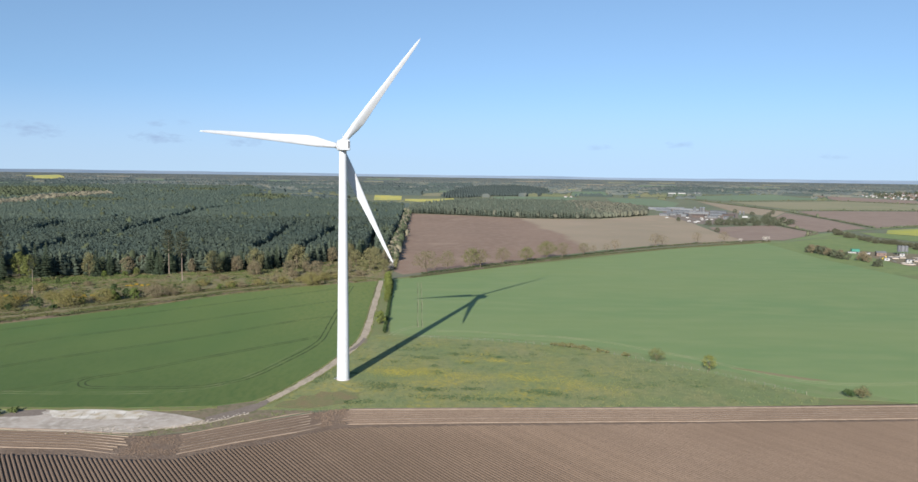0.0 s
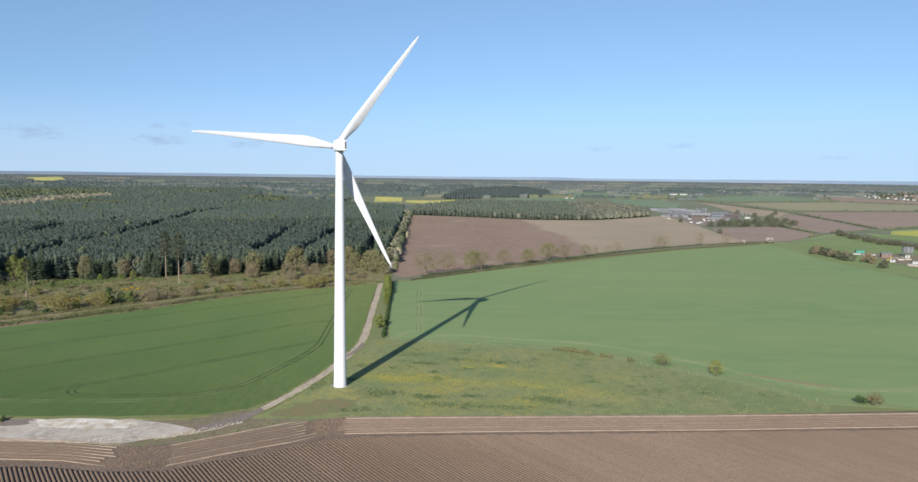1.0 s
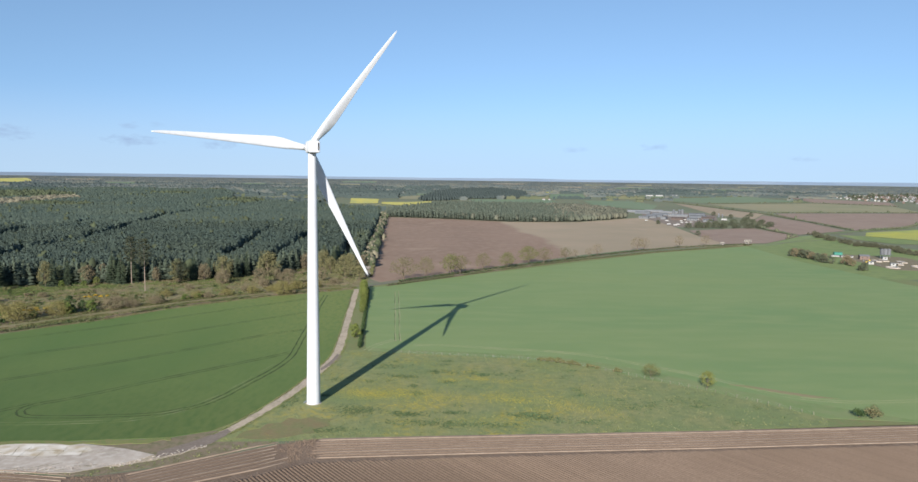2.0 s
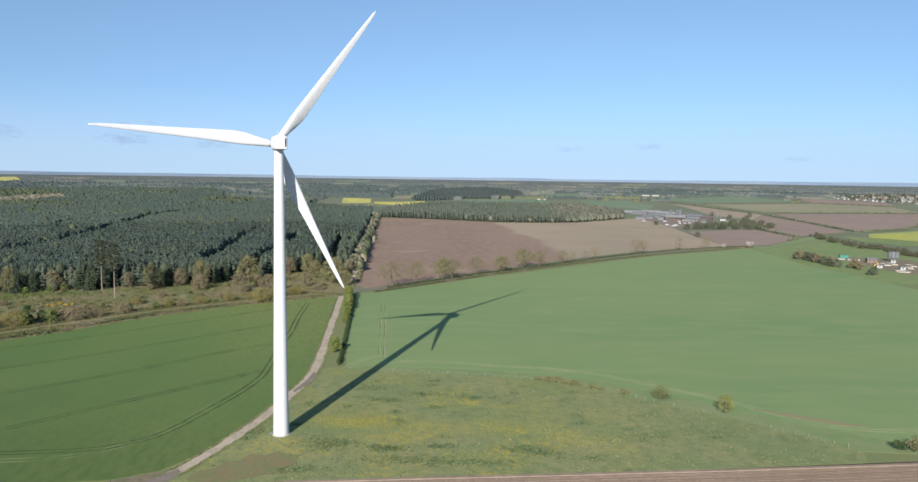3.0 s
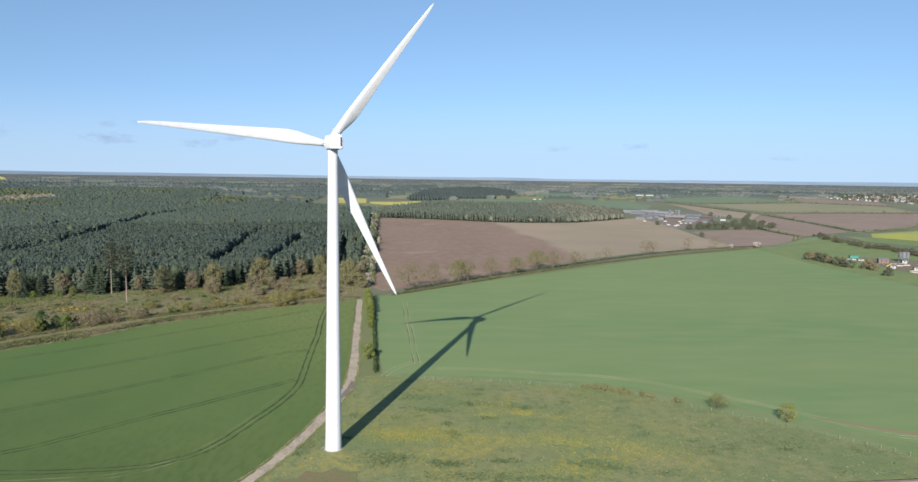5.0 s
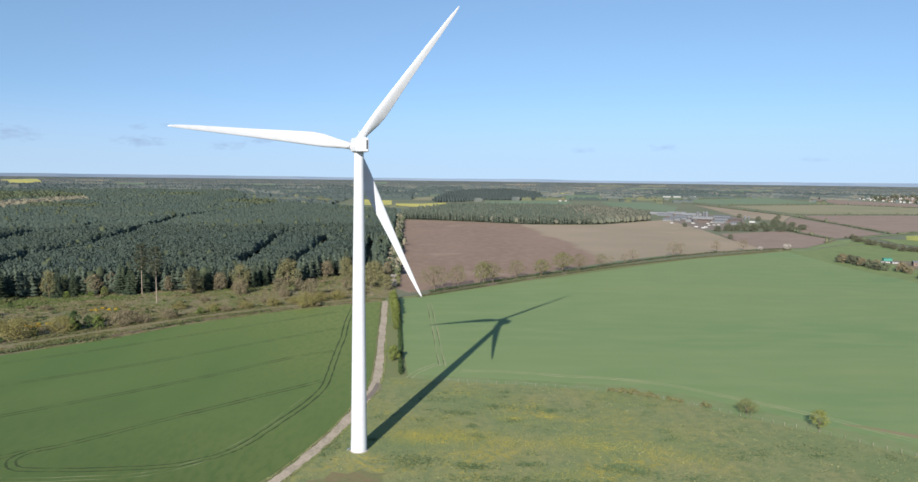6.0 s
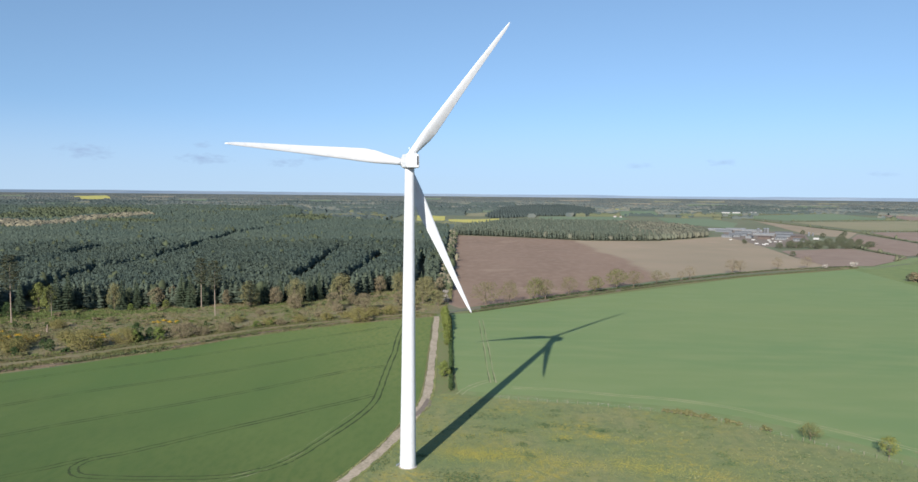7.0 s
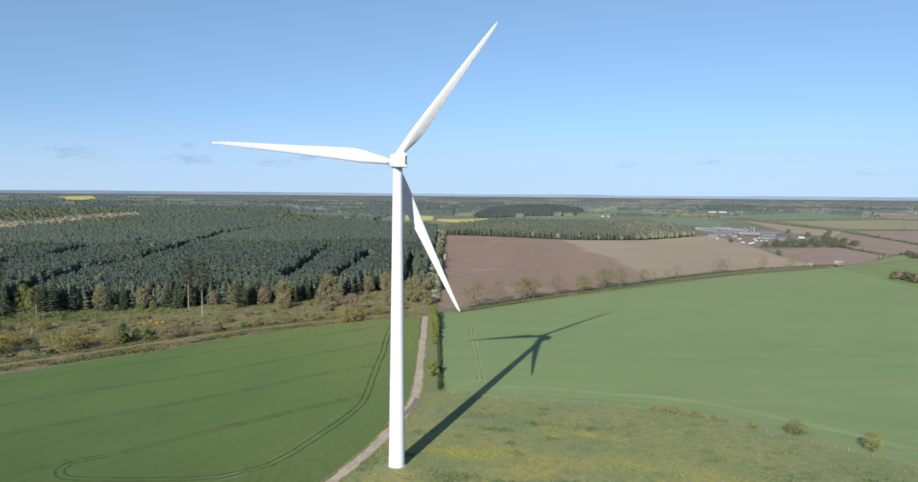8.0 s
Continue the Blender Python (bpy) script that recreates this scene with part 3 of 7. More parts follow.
def conifer(h, w, seed, bare=0.1, tiers=11, leaf=None, bark=None, name="conifer", label="", flat=False):
    """A spruce or pine: straight stem and whorls of drooping boughs; flat: a tall pine with a high ragged crown."""
    rng = random.Random(seed)
    t = tagged(empty(name), label, "tree")
    bm = bmesh.new()
    r = h * (0.009 if flat else 0.014)
    tube(bm, (0, 0, -0.2), (0, 0, h * 0.6), r, r * 0.62, 8)
    tube(bm, (0, 0, h * 0.6), (0, 0, h * 0.985), r * (0.3 if flat else 0.62), r * 0.1, 6)
    verts, faces = [], []
    for k in range(tiers):
        u = k / (tiers - 1)
        z = h * (bare + (1 - bare) * u * 0.98)
        rad = w * 0.5 * ((1 - u) ** 0.8 * 0.95 + 0.05) if not flat else w * 0.5 * (0.35 + 0.65 * math.sin(math.pi * (0.18 + 0.72 * u)))
        n = 12 if not flat else 8
        for i in range(n):
            if flat and rng.random() < 0.22:
                continue
            a = i * math.tau / n + k * 0.7 + rng.uniform(-.25, .25)
            L = rad * rng.uniform(0.65, 1.12)
            d = Vector((math.cos(a), math.sin(a), 0))
            s = Vector((-d.y, d.x, 0))
            base = Vector((0, 0, z + h * 0.02))
            if flat:
                for _ in range(17):
                    c = base + d * L * rng.uniform(0.35, 1.0) + s * L * rng.uniform(-.3, .3) + Vector((0, 0, rng.uniform(-.5, .7)))
                    q = len(verts)
                    e = rng.uniform(0.6, 1.4)
                    o = [Vector((rng.uniform(-e, e), rng.uniform(-e, e), rng.uniform(-.35, .35))) for _ in range(3)]
                    verts += [tuple(c + o[0]), tuple(c + o[1]), tuple(c + o[2])]
                    faces.append((q, q + 1, q + 2))
            else:
                droop = -h * 0.035 * rng.uniform(0.6, 1.5)
                tip = base + d * L + Vector((0, 0, droop))
                mid = base + d * L * 0.55 + Vector((0, 0, droop * 0.3))
                wd = L * 0.30
                q = len(verts)
                verts += [tuple(base), tuple(mid + s * wd - Vector((0, 0, 0.25))), tuple(tip), tuple(mid - s * wd - Vector((0, 0, 0.25))), tuple(mid + Vector((0, 0, 0.22)))]
                faces += [(q, q + 1, q + 4), (q + 1, q + 2, q + 4), (q + 2, q + 3, q + 4), (q + 3, q, q + 4)]
    part("trunk", bm, bark or M_BARK, t)
    mesh_np("crown", verts, faces, leaf or LEAF_SPRUCE, t)
    return t


def bush(h, w, leaf, seed, per=34, size=0.55, name="bush", label="", n=7, category="bush"):
    """A dense shrub: short stems and a low gappy mound of leaf sprays."""
    rng = random.Random(seed)
    t = tagged(empty(name), label, category)
    bm = bmesh.new()
    blobs = []
    for k in range(n):
        a = k * 2.4
        rr = w * 0.33 * math.sqrt((k + 0.3) / n)
        b = (rr * math.cos(a), rr * math.sin(a), h * rng.uniform(0.32, 0.66), min(w, h) * rng.uniform(0.26, 0.38))
        blobs.append(b)
    tube(bm, (0, 0, -0.15), (0.05, 0.05, h * 0.55), 0.12, 0.05, 6)
    part("stem", bm, M_BARK, t)
    v, f = leaf_cloud(rng, blobs, per, size)
    mesh_np("foliage", v, f, leaf, t)
    return t


def spread(proto, places, label=None, group=None, seed=5):
    """Sets the first at the first place and copies at the others: (x, y, scale[, height scale])."""
    rng = random.Random(seed)
    for i, p in enumerate(places):
        x, y, s = p[:3]
        while x < 0 and line_dist(x, y, ROAD) < 3.5 + 3.5 * s:
            x, y = x - 0.6, y + 0.8
        sz = p[3] if len(p) > 3 else s
        m = pose(x, y, land(x, y), 0, 0, rng.uniform(0, 360))
        if i == 0:
            ob = proto
            ob.matrix_basis = m
        else:
            ob = copy_thing(proto, m)
        if group:
            ob["group"] = group
        ob.scale = (s, s, sz)
    return proto


M_MASS_BUFF = mat("bare birch crowns", (0.168, 0.150, 0.100), (0.148, 0.132, 0.090), 0.02, rough=0.95, vary=0.2, island=True)
M_MASS_OLIVE = mat("olive crowns", (0.062, 0.073, 0.038), (0.053, 0.065, 0.034), 0.02, rough=0.95, vary=0.25, island=True)

# ---- the pine forest ----
RIDES = [
    [(-255, 205), (-265, 242), (-289, 347), (-296, 453), (-301, 524), (-325, 605), (-344, 702), (-357, 816), (-353, 959), (-341, 1049), (-335, 1200)],
    [(-372, 340), (-389, 426), (-407, 570), (-408, 635), (-392, 723)],
    [(-125, 320), (-129, 348), (-141, 466), (-150, 550), (-155, 640)],
    [(-86, 285), (-90, 376), (-96, 506), (-100, 560)],
    [(-31, 300), (-47, 462), (-55, 560)],
    [(-408, 640), (-325, 615), (-150, 600), (-60, 590)],
    [(-700, 700), (-420, 880), (-200, 960), (-60, 980)],
]
FOREST = [(-520, 60), (-400, 120), (-300, 190), (-245, 226), (-219, 230), (-194, 238), (-159, 253), (-132, 263), (-106, 278), (-81, 293), (-62, 333), (-24, 345),
          (-36, 554), (-60, 992), (-66, 1070), (-219, 1190), (-423, 1374), (-480, 1600), (-569, 1822), (-802, 1808), (-1056, 1653), (-1250, 1476), (-1300, 900), (-900, 300)]
BEIGE = [(-760, 800), (-830, 980), (-715, 935), (-715, 970), (-765, 1095), (-755, 1165), (-750, 1290), (-700, 1270), (-690, 1150), (-696, 1060), (-668, 940), (-675, 885), (-672, 845), (-700, 830)]


def pine_shape(seed, tiers, boughs, lo=0.36, core_r=0.30):
    """A young pine's crown, one high and one wide: a core and whorls of ragged boughs."""
    r = random.Random(seed)
    v, f = [], []
    core = [(lo + 0.02, core_r), (0.7, core_r * 0.85)]
    for z, q in core:
        for i in range(5):
            a = i * math.tau / 5 + z
            v.append((q * math.cos(a), q * math.sin(a), z))
    v.append((0, 0, 0.97))
    for i in range(5):
        j = (i + 1) % 5
        f += [(i, j, 5 + j), (i, 5 + j, 5 + i), (5 + i, 5 + j, 10)]
    for k in range(tiers):
        u = (k + 0.5) / tiers
        z = lo + (1 - lo) * u
        rad = 0.54 * (1 - u ** 1.7) ** 0.75 * (0.8 if k == 0 else 1) + 0.05
        n = max(3, round(boughs * (1 - 0.45 * u)))
        for i in range(n):
            a = i * math.tau / n + k * 1.1 + r.uniform(-.35, .35)
            L = rad * r.uniform(0.7, 1.2)
            c, s_ = math.cos(a), math.sin(a)
            wd = L * r.uniform(0.36, 0.52)
            b = len(v)
            zb = z + r.uniform(-.04, .04)
            v += [(c * L * 0.12, s_ * L * 0.12, zb + 0.09), (c * L * 0.62 - s_ * wd, s_ * L * 0.62 + c * wd, zb - 0.02), (c * L, s_ * L, zb + r.uniform(-0.05, 0.03)), (c * L * 0.62 + s_ * wd, s_ * L * 0.62 - c * wd, zb - 0.02)]
            f += [(b, b + 2, b + 1), (b, b + 3, b + 2)]
    return np.array(v), np.array(f)


def round_shape(seed, rough=0.28, lo=0.12):
    """A broad-leaved crown, one high and one wide: a lumpy, uneven ball of facets."""
    r = random.Random(seed)
    bm = bmesh.new()
    bmesh.ops.create_icosphere(bm, subdivisions=2, radius=0.5)
    for v in bm.verts:
        d = v.co.normalized()
        q = 1 + 0.45 * noise.noise(d * 2.6 + Vector((seed, 0, 0))) + r.uniform(-rough, rough) * 0.6
        v.co = Vector((v.co.x * q, v.co.y * q, (v.co.z * q + 0.5) * (1 - lo) + lo))
    v = np.array([tuple(p.co) for p in bm.verts])
    bm.verts.index_update()
    f = np.array([[q.index for q in p.verts] for p in bm.faces])
    bm.free()
    return v, f


def tree_mass(name, places, material, label, category, shapes, seed=3, lean=0.05, soft=True):
    """Many crowns of one wood in one mesh: (x, y, height, width), each a turned, scaled copy of one of the shapes."""
    r = np.random.RandomState(seed)
    vs, fs, ns, base = [], [], [], 0
    for x, y, h, w in places:
        v, f = shapes[r.randint(len(shapes))]
        a = r.uniform(0, 6.28)
        c, s_ = math.cos(a), math.sin(a)
        out = np.empty_like(v)
        lx, ly = r.uniform(-lean, lean, 2) * h
        out[:, 0] = x + w * (v[:, 0] * c - v[:, 1] * s_) + lx * v[:, 2]
        out[:, 1] = y + w * (v[:, 0] * s_ + v[:, 1] * c) + ly * v[:, 2]
        out[:, 2] = land(x, y) + h * v[:, 2]
        vs.append(out)
        ns.append(np.stack([v[:, 0] * c - v[:, 1] * s_, v[:, 0] * s_ + v[:, 1] * c, 0.16 + 0.45 * np.maximum(v[:, 2] - 0.45, 0)], 1))
        fs.append(f + base)
        base += len(v)
    vs, fs = np.concatenate(vs), np.concatenate(fs)
    me = bpy.data.meshes.new(name)
    me.vertices.add(len(vs))
    me.vertices.foreach_set("co", vs.ravel())
    me.loops.add(3 * len(fs))
    me.loops.foreach_set("vertex_index", fs.ravel().astype(np.int32))
    me.polygons.add(len(fs))
    me.polygons.foreach_set("loop_start", np.arange(0, 3 * len(fs), 3, dtype=np.int32))
    me.update(calc_edges=True)
    ns = np.concatenate(ns)
    if soft:
        me.normals_split_custom_set_from_vertices(ns / np.linalg.norm(ns, axis=1)[:, None])   # a crown's soft, rounded shading
    me.materials.append(material)
    return tagged(new(name, me), label, category, kind="stuff")


PINES_FINE = [pine_shape(300 + k, 5, 8, 0.3) for k in range(6)]
PINES_EDGE = [pine_shape(380 + k, 7, 9, 0.04, 0.16) for k in range(6)]
PINES_MID = [pine_shape(320 + k, 4, 6) for k in range(6)]
PINES_FAR = [pine_shape(340 + k, 2, 4, 0.12) for k in range(5)]
PINES_LOW = [pine_shape(350 + k, 5, 7, 0.06, 0.15) for k in range(6)]
ROUNDS = [round_shape(360 + k) for k in range(6)]


rng = random.Random(11)
edge_pines, near_pines, mid_pines, far_pines, beige_trees, mixed = [], [], [], [], [], []
# planting rows run along the rides
DIRX, DIRY = math.sin(radians(-7)), math.cos(radians(-7))
for i in range(-88, 432):
    for j in range(-24, 550):
        a, b = i * 3.6, j * 3.6
        x = -20 - a * DIRY + b * DIRX
        y = 40 + a * DIRX + b * DIRY
        d = math.hypot(x - 30, y + 190)
        if d > 900 and (i + j) % 2:
            continue
        if d > 1350 and (i % 2 or rng.random() < 0.3):
            continue
        # only what can come into sight
        if x < -0.86 * (y + 190) - 60 or y < 60 or x > 20:
            continue
        x += rng.uniform(-1.2, 1.2)
        y += rng.uniform(-1.2, 1.2)
        if not inside(x, y, FOREST):
            continue
        if any(line_dist(x, y, r) < (10.0 if k < 2 else 4.5 if k == 4 else 6.5) for k, r in enumerate(RIDES)):
            continue
        hn = noise.noise((x * 0.012, y * 0.012, 2.0))
        if inside(x, y, BEIGE):
            beige_trees.append((x, y, rng.uniform(12.5, 15), rng.uniform(12, 17)))
            continue
        if d > 1250 and noise.noise((x * 0.004, y * 0.004, 7.0)) > (0.22 if x < -560 else 0.45):
            mixed.append((x, y, rng.uniform(10, 15), rng.uniform(7, 11)))
            continue
        if rng.random() < 0.05:
            continue
        h = 14.2 + 2.8 * hn + rng.gauss(0, 0.9)
        w = rng.uniform(6.0, 8.8) * (1.3 if d > 900 else 1) * (1.25 if d > 1350 else 1)
        if rng.random() < (0.012 if noise.noise((x * 0.01, y * 0.01, 9.0)) < 0.2 else 0.06):
            mixed.append((x, y, h * rng.uniform(0.85, 1.08), rng.uniform(5, 7.5)))
        elif line_dist(x, y, FOREST[:13]) < 10:
            if rng.random() < 0.8:
                edge_pines.append((x, y, h * rng.uniform(0.72, 1.1), w * rng.uniform(0.75, 1.0)))
        elif d < 600:
            near_pines.append((x, y, h, w))
        elif d < 900:
            mid_pines.append((x, y, h, w))
        else:
            far_pines.append((x, y, h, w))
tree_mass("pine_forest", edge_pines, M_PINE_EDGE, "ragged dark pines feathered to the ground at the plantation's edge", "forest", PINES_EDGE, seed=9, soft=False)
tree_mass("pine_forest", near_pines, M_PINE, "dense dark green pine plantation planted in rows", "forest", PINES_FINE)
tree_mass("pine_forest", mid_pines, M_PINE, "dense dark green pine plantation planted in rows", "forest", PINES_MID, seed=8)
tree_mass("pine_forest_beyond", far_pines, M_PINE, "dark green pine plantation stretching away", "forest", PINES_FAR, seed=4)
tree_mass("bare_birch_wood", beige_trees, M_MASS_BUFF, "strip of buff leafless birches among the pines", "wood", ROUNDS, seed=5)
tree_mass("mixed_wood", mixed, M_MASS_OLIVE, "scattered olive broad-leaved trees among the pines", "wood", ROUNDS, seed=6)
# broad-leaved margin between forest and ploughed field
margin = []
for k in range(420):
    u = rng.random() ** 1.6
    x, y = -17 - 36 * u + rng.gauss(0, 2.2), 338 + 650 * u
    margin.append((x, y, rng.uniform(4, 9), rng.uniform(4, 7)))
tree_mass("mixed_wood", margin[:230], M_MASS_OLIVE, "olive broad-leaved margin of the forest beside the ploughed field", "wood", ROUNDS, seed=62)
tree_mass("bare_birch_wood", margin[230:], M_MASS_BUFF, "buff leafless margin of the forest beside the ploughed field", "wood", ROUNDS, seed=63)
# dark needle litter under the pines
M_LITTER = mat("needle litter", (0.10, 0.080, 0.046), (0.070, 0.072, 0.036), 0.1, (0.12, 0.10, 0.05), 0.8, rough=0.95)
sheet("forest_floor", FOREST, 0.05, M_LITTER, "dark needle litter under the plantation", "ground", fine=150)

# the wood's edge: single spruces, pines and broad-leaved trees
sp = [conifer(18, 8.5, 21 + k, 0.03, 16, label="dark spruce at the edge of the plantation") for k in range(3)]
edge = [(-300, 186), (-283, 196), (-268, 208), (-256, 214), (-238, 220), (-233, 224), (-226, 221), (-221, 227), (-214, 224), (-209, 232), (-203, 229), (-197, 236), (-173, 245), (-166, 241),
        (-162, 249), (-155, 247), (-146, 255), (-138, 256), (-126, 262), (-118, 268), (-111, 272), (-101, 277), (-97, 284), (-88, 287), (-77, 298), (-72, 309), (-66, 318), (-60, 330), (-51, 336), (-43, 338), (-34, 341)]
er = random.Random(8)
for k in range(3):
    spread(sp[k], [(x, y, s := er.uniform(0.85, 1.15) * (1.22 if -262 < x < -196 or -176 < x < -154 else 1.0), s * er.uniform(0.85, 1.08)) for n_, (x, y) in enumerate(edge[k::3]) if n_ % 3 != 2], group="spruces at the forest edge", seed=30 + k)
tall = conifer(31, 10.5, 51, 0.5, 11, LEAF_PINE, M_BARK_PALE, "pine", "tall Scots pine with a long bare pinkish trunk", flat=True)
spread(tall, [(-140, 215, 1.0), (-160, 243, 0.96), (-238, 181, 1.15), (-228, 200, 0.55)], group="tall pines on the heath")

bl_olive = [broadleaf(13, 10.5, LEAF_OAK, 61 + k, 0.10, 22, 120, 0.42, label="olive spring oak just coming into leaf") for k in range(2)]
bl_buff = [broadleaf(11.5, 9.5, LEAF_BUFF, 71 + k, 0.08, 20, 120, 0.40, label="buff birch with bare twigs at the forest edge") for k in range(2)]
bl_green = broadleaf(12, 8.5, LEAF_BIRCH, 81, 0.06, 22, 120, 0.42, label="fresh green birch at the forest edge")
spread(bl_green, [(-250, 222, 1.15, 1.4), (-241, 219, 1.1, 1.3), (-180, 238, 0.55, 0.45)])
spread(bl_olive[0], [(-132, 250, 1.35, 1.2), (-80, 277, 1.6, 1.45), (-207, 228, 0.9, 1.25), (-48, 318, 1.2)], group="oaks along the heath")
spread(bl_olive[1], [(-106, 262, 1.3), (-26, 277, 1.45, 1.3), (-15, 268, 0.85, 0.8), (-40, 300, 1.0), (-26, 306, 1.15)], group="oaks along the heath")
spread(bl_buff[0], [(-187, 240, 1.1), (-118, 258, 1.05), (-62, 322, 1.1), (-180, 247, 0.7, 1.1), (-70, 262, 0.75)], group="birches along the heath")
spread(bl_buff[1], [(-58, 240, 1.25, 1.0), (-78, 246, 1.1, 0.95), (-40, 262, 0.85), (-20, 330, 0.95), (-19, 350, 0.8), (-148, 252, 0.6, 0.9)], group="birches along the heath")

# ---- heath between forest and road ----
M_HEATH = mat("heath grass", (0.178, 0.153, 0.080), (0.136, 0.140, 0.062), 0.03, (0.196, 0.151, 0.091), 0.15, rough=0.95, bump=0.3, bump_scale=0.7)
HEATH = [(-420, -60), (-250, 26), (-171, 79), (-141, 109), (-123.5, 127), (-106.5, 152), (-84.5, 175.5), (-58.5, 199), (-28.5, 217.5), (-16, 226), (-8, 252), (-15, 345), (-62, 335), (-81, 296), (-106, 281), (-132, 266), (-159, 256), (-194, 241), (-245, 229), (-300, 193), (-420, 120), (-520, 60)]
sheet("heath", HEATH, 0.12, M_HEATH, "tawny rough heath with gorse and scrub", "heath")
kinds = [
    (bush(2.6, 6.0, LEAF_OLIVE, 91, 60, 0.42, label="olive sallow scrub on the heath"), 1.0),
    (bush(2.2, 5.0, LEAF_BUFF, 92, 60, 0.42, label="buff leafless scrub on the heath"), 1.0),
    (bush(1.5, 3.0, LEAF_HEATH, 93, label="low brown heather and bramble clump"), 1.0),
    (bush(2.0, 3.4, LEAF_DARK, 94, label="dark green broom bush on the heath"), 1.0),
    (bush(1.4, 3.0, LEAF_GREEN, 95, label="low fresh green bramble on the heath"), 1.0),
]
picked = [[] for _ in kinds]
hr = random.Random(17)
while sum(len(p) for p in picked) < 260:
    x, y = hr.uniform(-300, -8), hr.uniform(60, 345)
    if not inside(x, y, HEATH) or x < -0.8 * (y + 190) - 20 or line_dist(x, y, ROAD) < 6:
        continue
    k = hr.choices(range(5), (5, 3, 5, 1.6, 4))[0]
    s = hr.uniform(0.5, 1.3)
    if line_dist(x, y, ROAD) < 30:
        s *= 1.15
    picked[k].append((x, y, s, s * hr.uniform(0.7, 1.1)))
for k, (proto, _) in enumerate(kinds):
    spread(proto, picked[k], group="scrub on the heath", seed=40 + k)
big_scrub = [broadleaf(7.0, 15, LEAF_SALLOW, 101 + k, 0.0, 30, 120, 0.42, name="thicket", label="rounded olive sallow thicket beside the road", category="bush") for k in range(2)]
spread(big_scrub[0], [(-164, 125, 1.15), (-152, 139, 0.95), (-228, 128, 1.1), (-54, 206, 0.95, 1.05), (-216, 122, 0.9), (-190, 116, 0.8), (-100, 190, 0.55), (-44, 218, 0.7), (-70, 205, 0.6), (-205, 170, 0.6)], group="thickets on the heath")
spread(big_scrub[1], [(-204, 124, 0.9), (-86, 200, 0.55), (-36, 226, 0.7), (-62, 214, 0.55), (-120, 196, 0.5), (-238, 140, 0.9), (-183, 142, 0.6), (-196, 133, 0.7)], group="thickets on the heath")
tan_scrub = broadleaf(5.5, 12, LEAF_BUFF, 107, 0.0, 24, 100, 0.42, name="thicket", label="buff half-bare thorn thicket on the heath", category="bush")
spread(tan_scrub, [(-130, 152, 1.15), (-123, 158, 0.8), (-114, 168, 0.8), (-103, 247, 0.9, 1.5), (-90, 186, 0.6), (-80, 218, 0.6), (-140, 178, 0.55), (-74, 240, 0.7), (-30, 250, 0.7), (-188, 190, 0.5), (-116, 222, 0.55), (-56, 232, 0.6)], group="thickets on the heath")
dark_tree = broadleaf(8.0, 5.6, LEAF_DARK, 103, 0.0, 14, 70, 0.5, name="holly", label="dense dark green holly on the heath")
spread(dark_tree, [(-149, 144, 1.15), (-144, 147, 0.95, 0.8), (-175, 118, 0.8, 0.75), (-158, 128, 0.55), (-111, 170, 0.65, 0.6), (-132, 183, 0.4), (-100, 176, 0.3), (-252, 198, 1.1), (-245, 192, 0.8), (-258, 194, 1.2), (-190, 116, 0.8, 0.6), (-185, 109, 0.7, 0.5), (-194, 124, 0.9, 0.7), (-181, 122, 0.6), (-228, 170, 0.6, 0.4), (-218, 165, 0.7, 0.4), (-212, 172, 0.6, 0.35), (-146, 141, 0.7, 0.6), (-222, 146, 0.7), (-210, 196, 0.5)], group="hollies on the heath")
green_tree = broadleaf(6.5, 5.6, LEAF_GREEN, 104, 0.0, 14, 70, 0.5, name="bush", label="bright green rounded bush on the heath", category="bush")
spread(green_tree, [(-138, 145, 1.0), (-147, 139, 0.75, 1.0), (-104, 183, 0.95, 0.55), (-98, 187, 0.8, 0.5), (-41, 232, 1.0, 0.5), (-196, 226, 0.7), (-186, 234, 0.7, 0.5)], group="green bushes on the heath")
# low growth that nobody could count
LEAF_TURF = leaf_mat("rank spring grass", (0.098, 0.125, 0.040), (0.080, 0.106, 0.034))
for nm, leaf, lab, cnt, sd, th in (("heather_growth", LEAF_HEATH, "low brown heather and dead bracken on the heath", 2000, 1, -0.05), ("grass_growth", LEAF_OLIVE, "olive rough grass tussocks on the heath", 2400, 2, -0.15),
                                   ("bramble_growth", LEAF_TURF, "patches of green bramble on the heath", 1500, 3, 0.05), ("twig_growth", LEAF_BUFF, "buff dead stalks and saplings on the heath", 900, 4, 0.12), ("broom_growth", LEAF_DARK, "dark green broom seedlings on the heath", 500, 5, 0.14)):
    lr = random.Random(200 + sd)
    bl = []
    while len(bl) < cnt:
        x, y = lr.uniform(-300, -8), lr.uniform(40, 345)
        if inside(x, y, HEATH) and x > -0.8 * (y + 190) - 20 and line_dist(x, y, ROAD) > 4.0 and noise.noise((x * 0.035, y * 0.05, sd * 3.7)) > th + lr.uniform(-0.12, 0.12):
            q = lr.uniform(1.2, 3.0)
            bl.append((x, y, 0.3, q))
    v, f = leaf_cloud(lr, bl, 15, 0.55, 0.13)
    tagged(mesh_np(nm, v, f, leaf), lab, "scrub", kind="stuff")
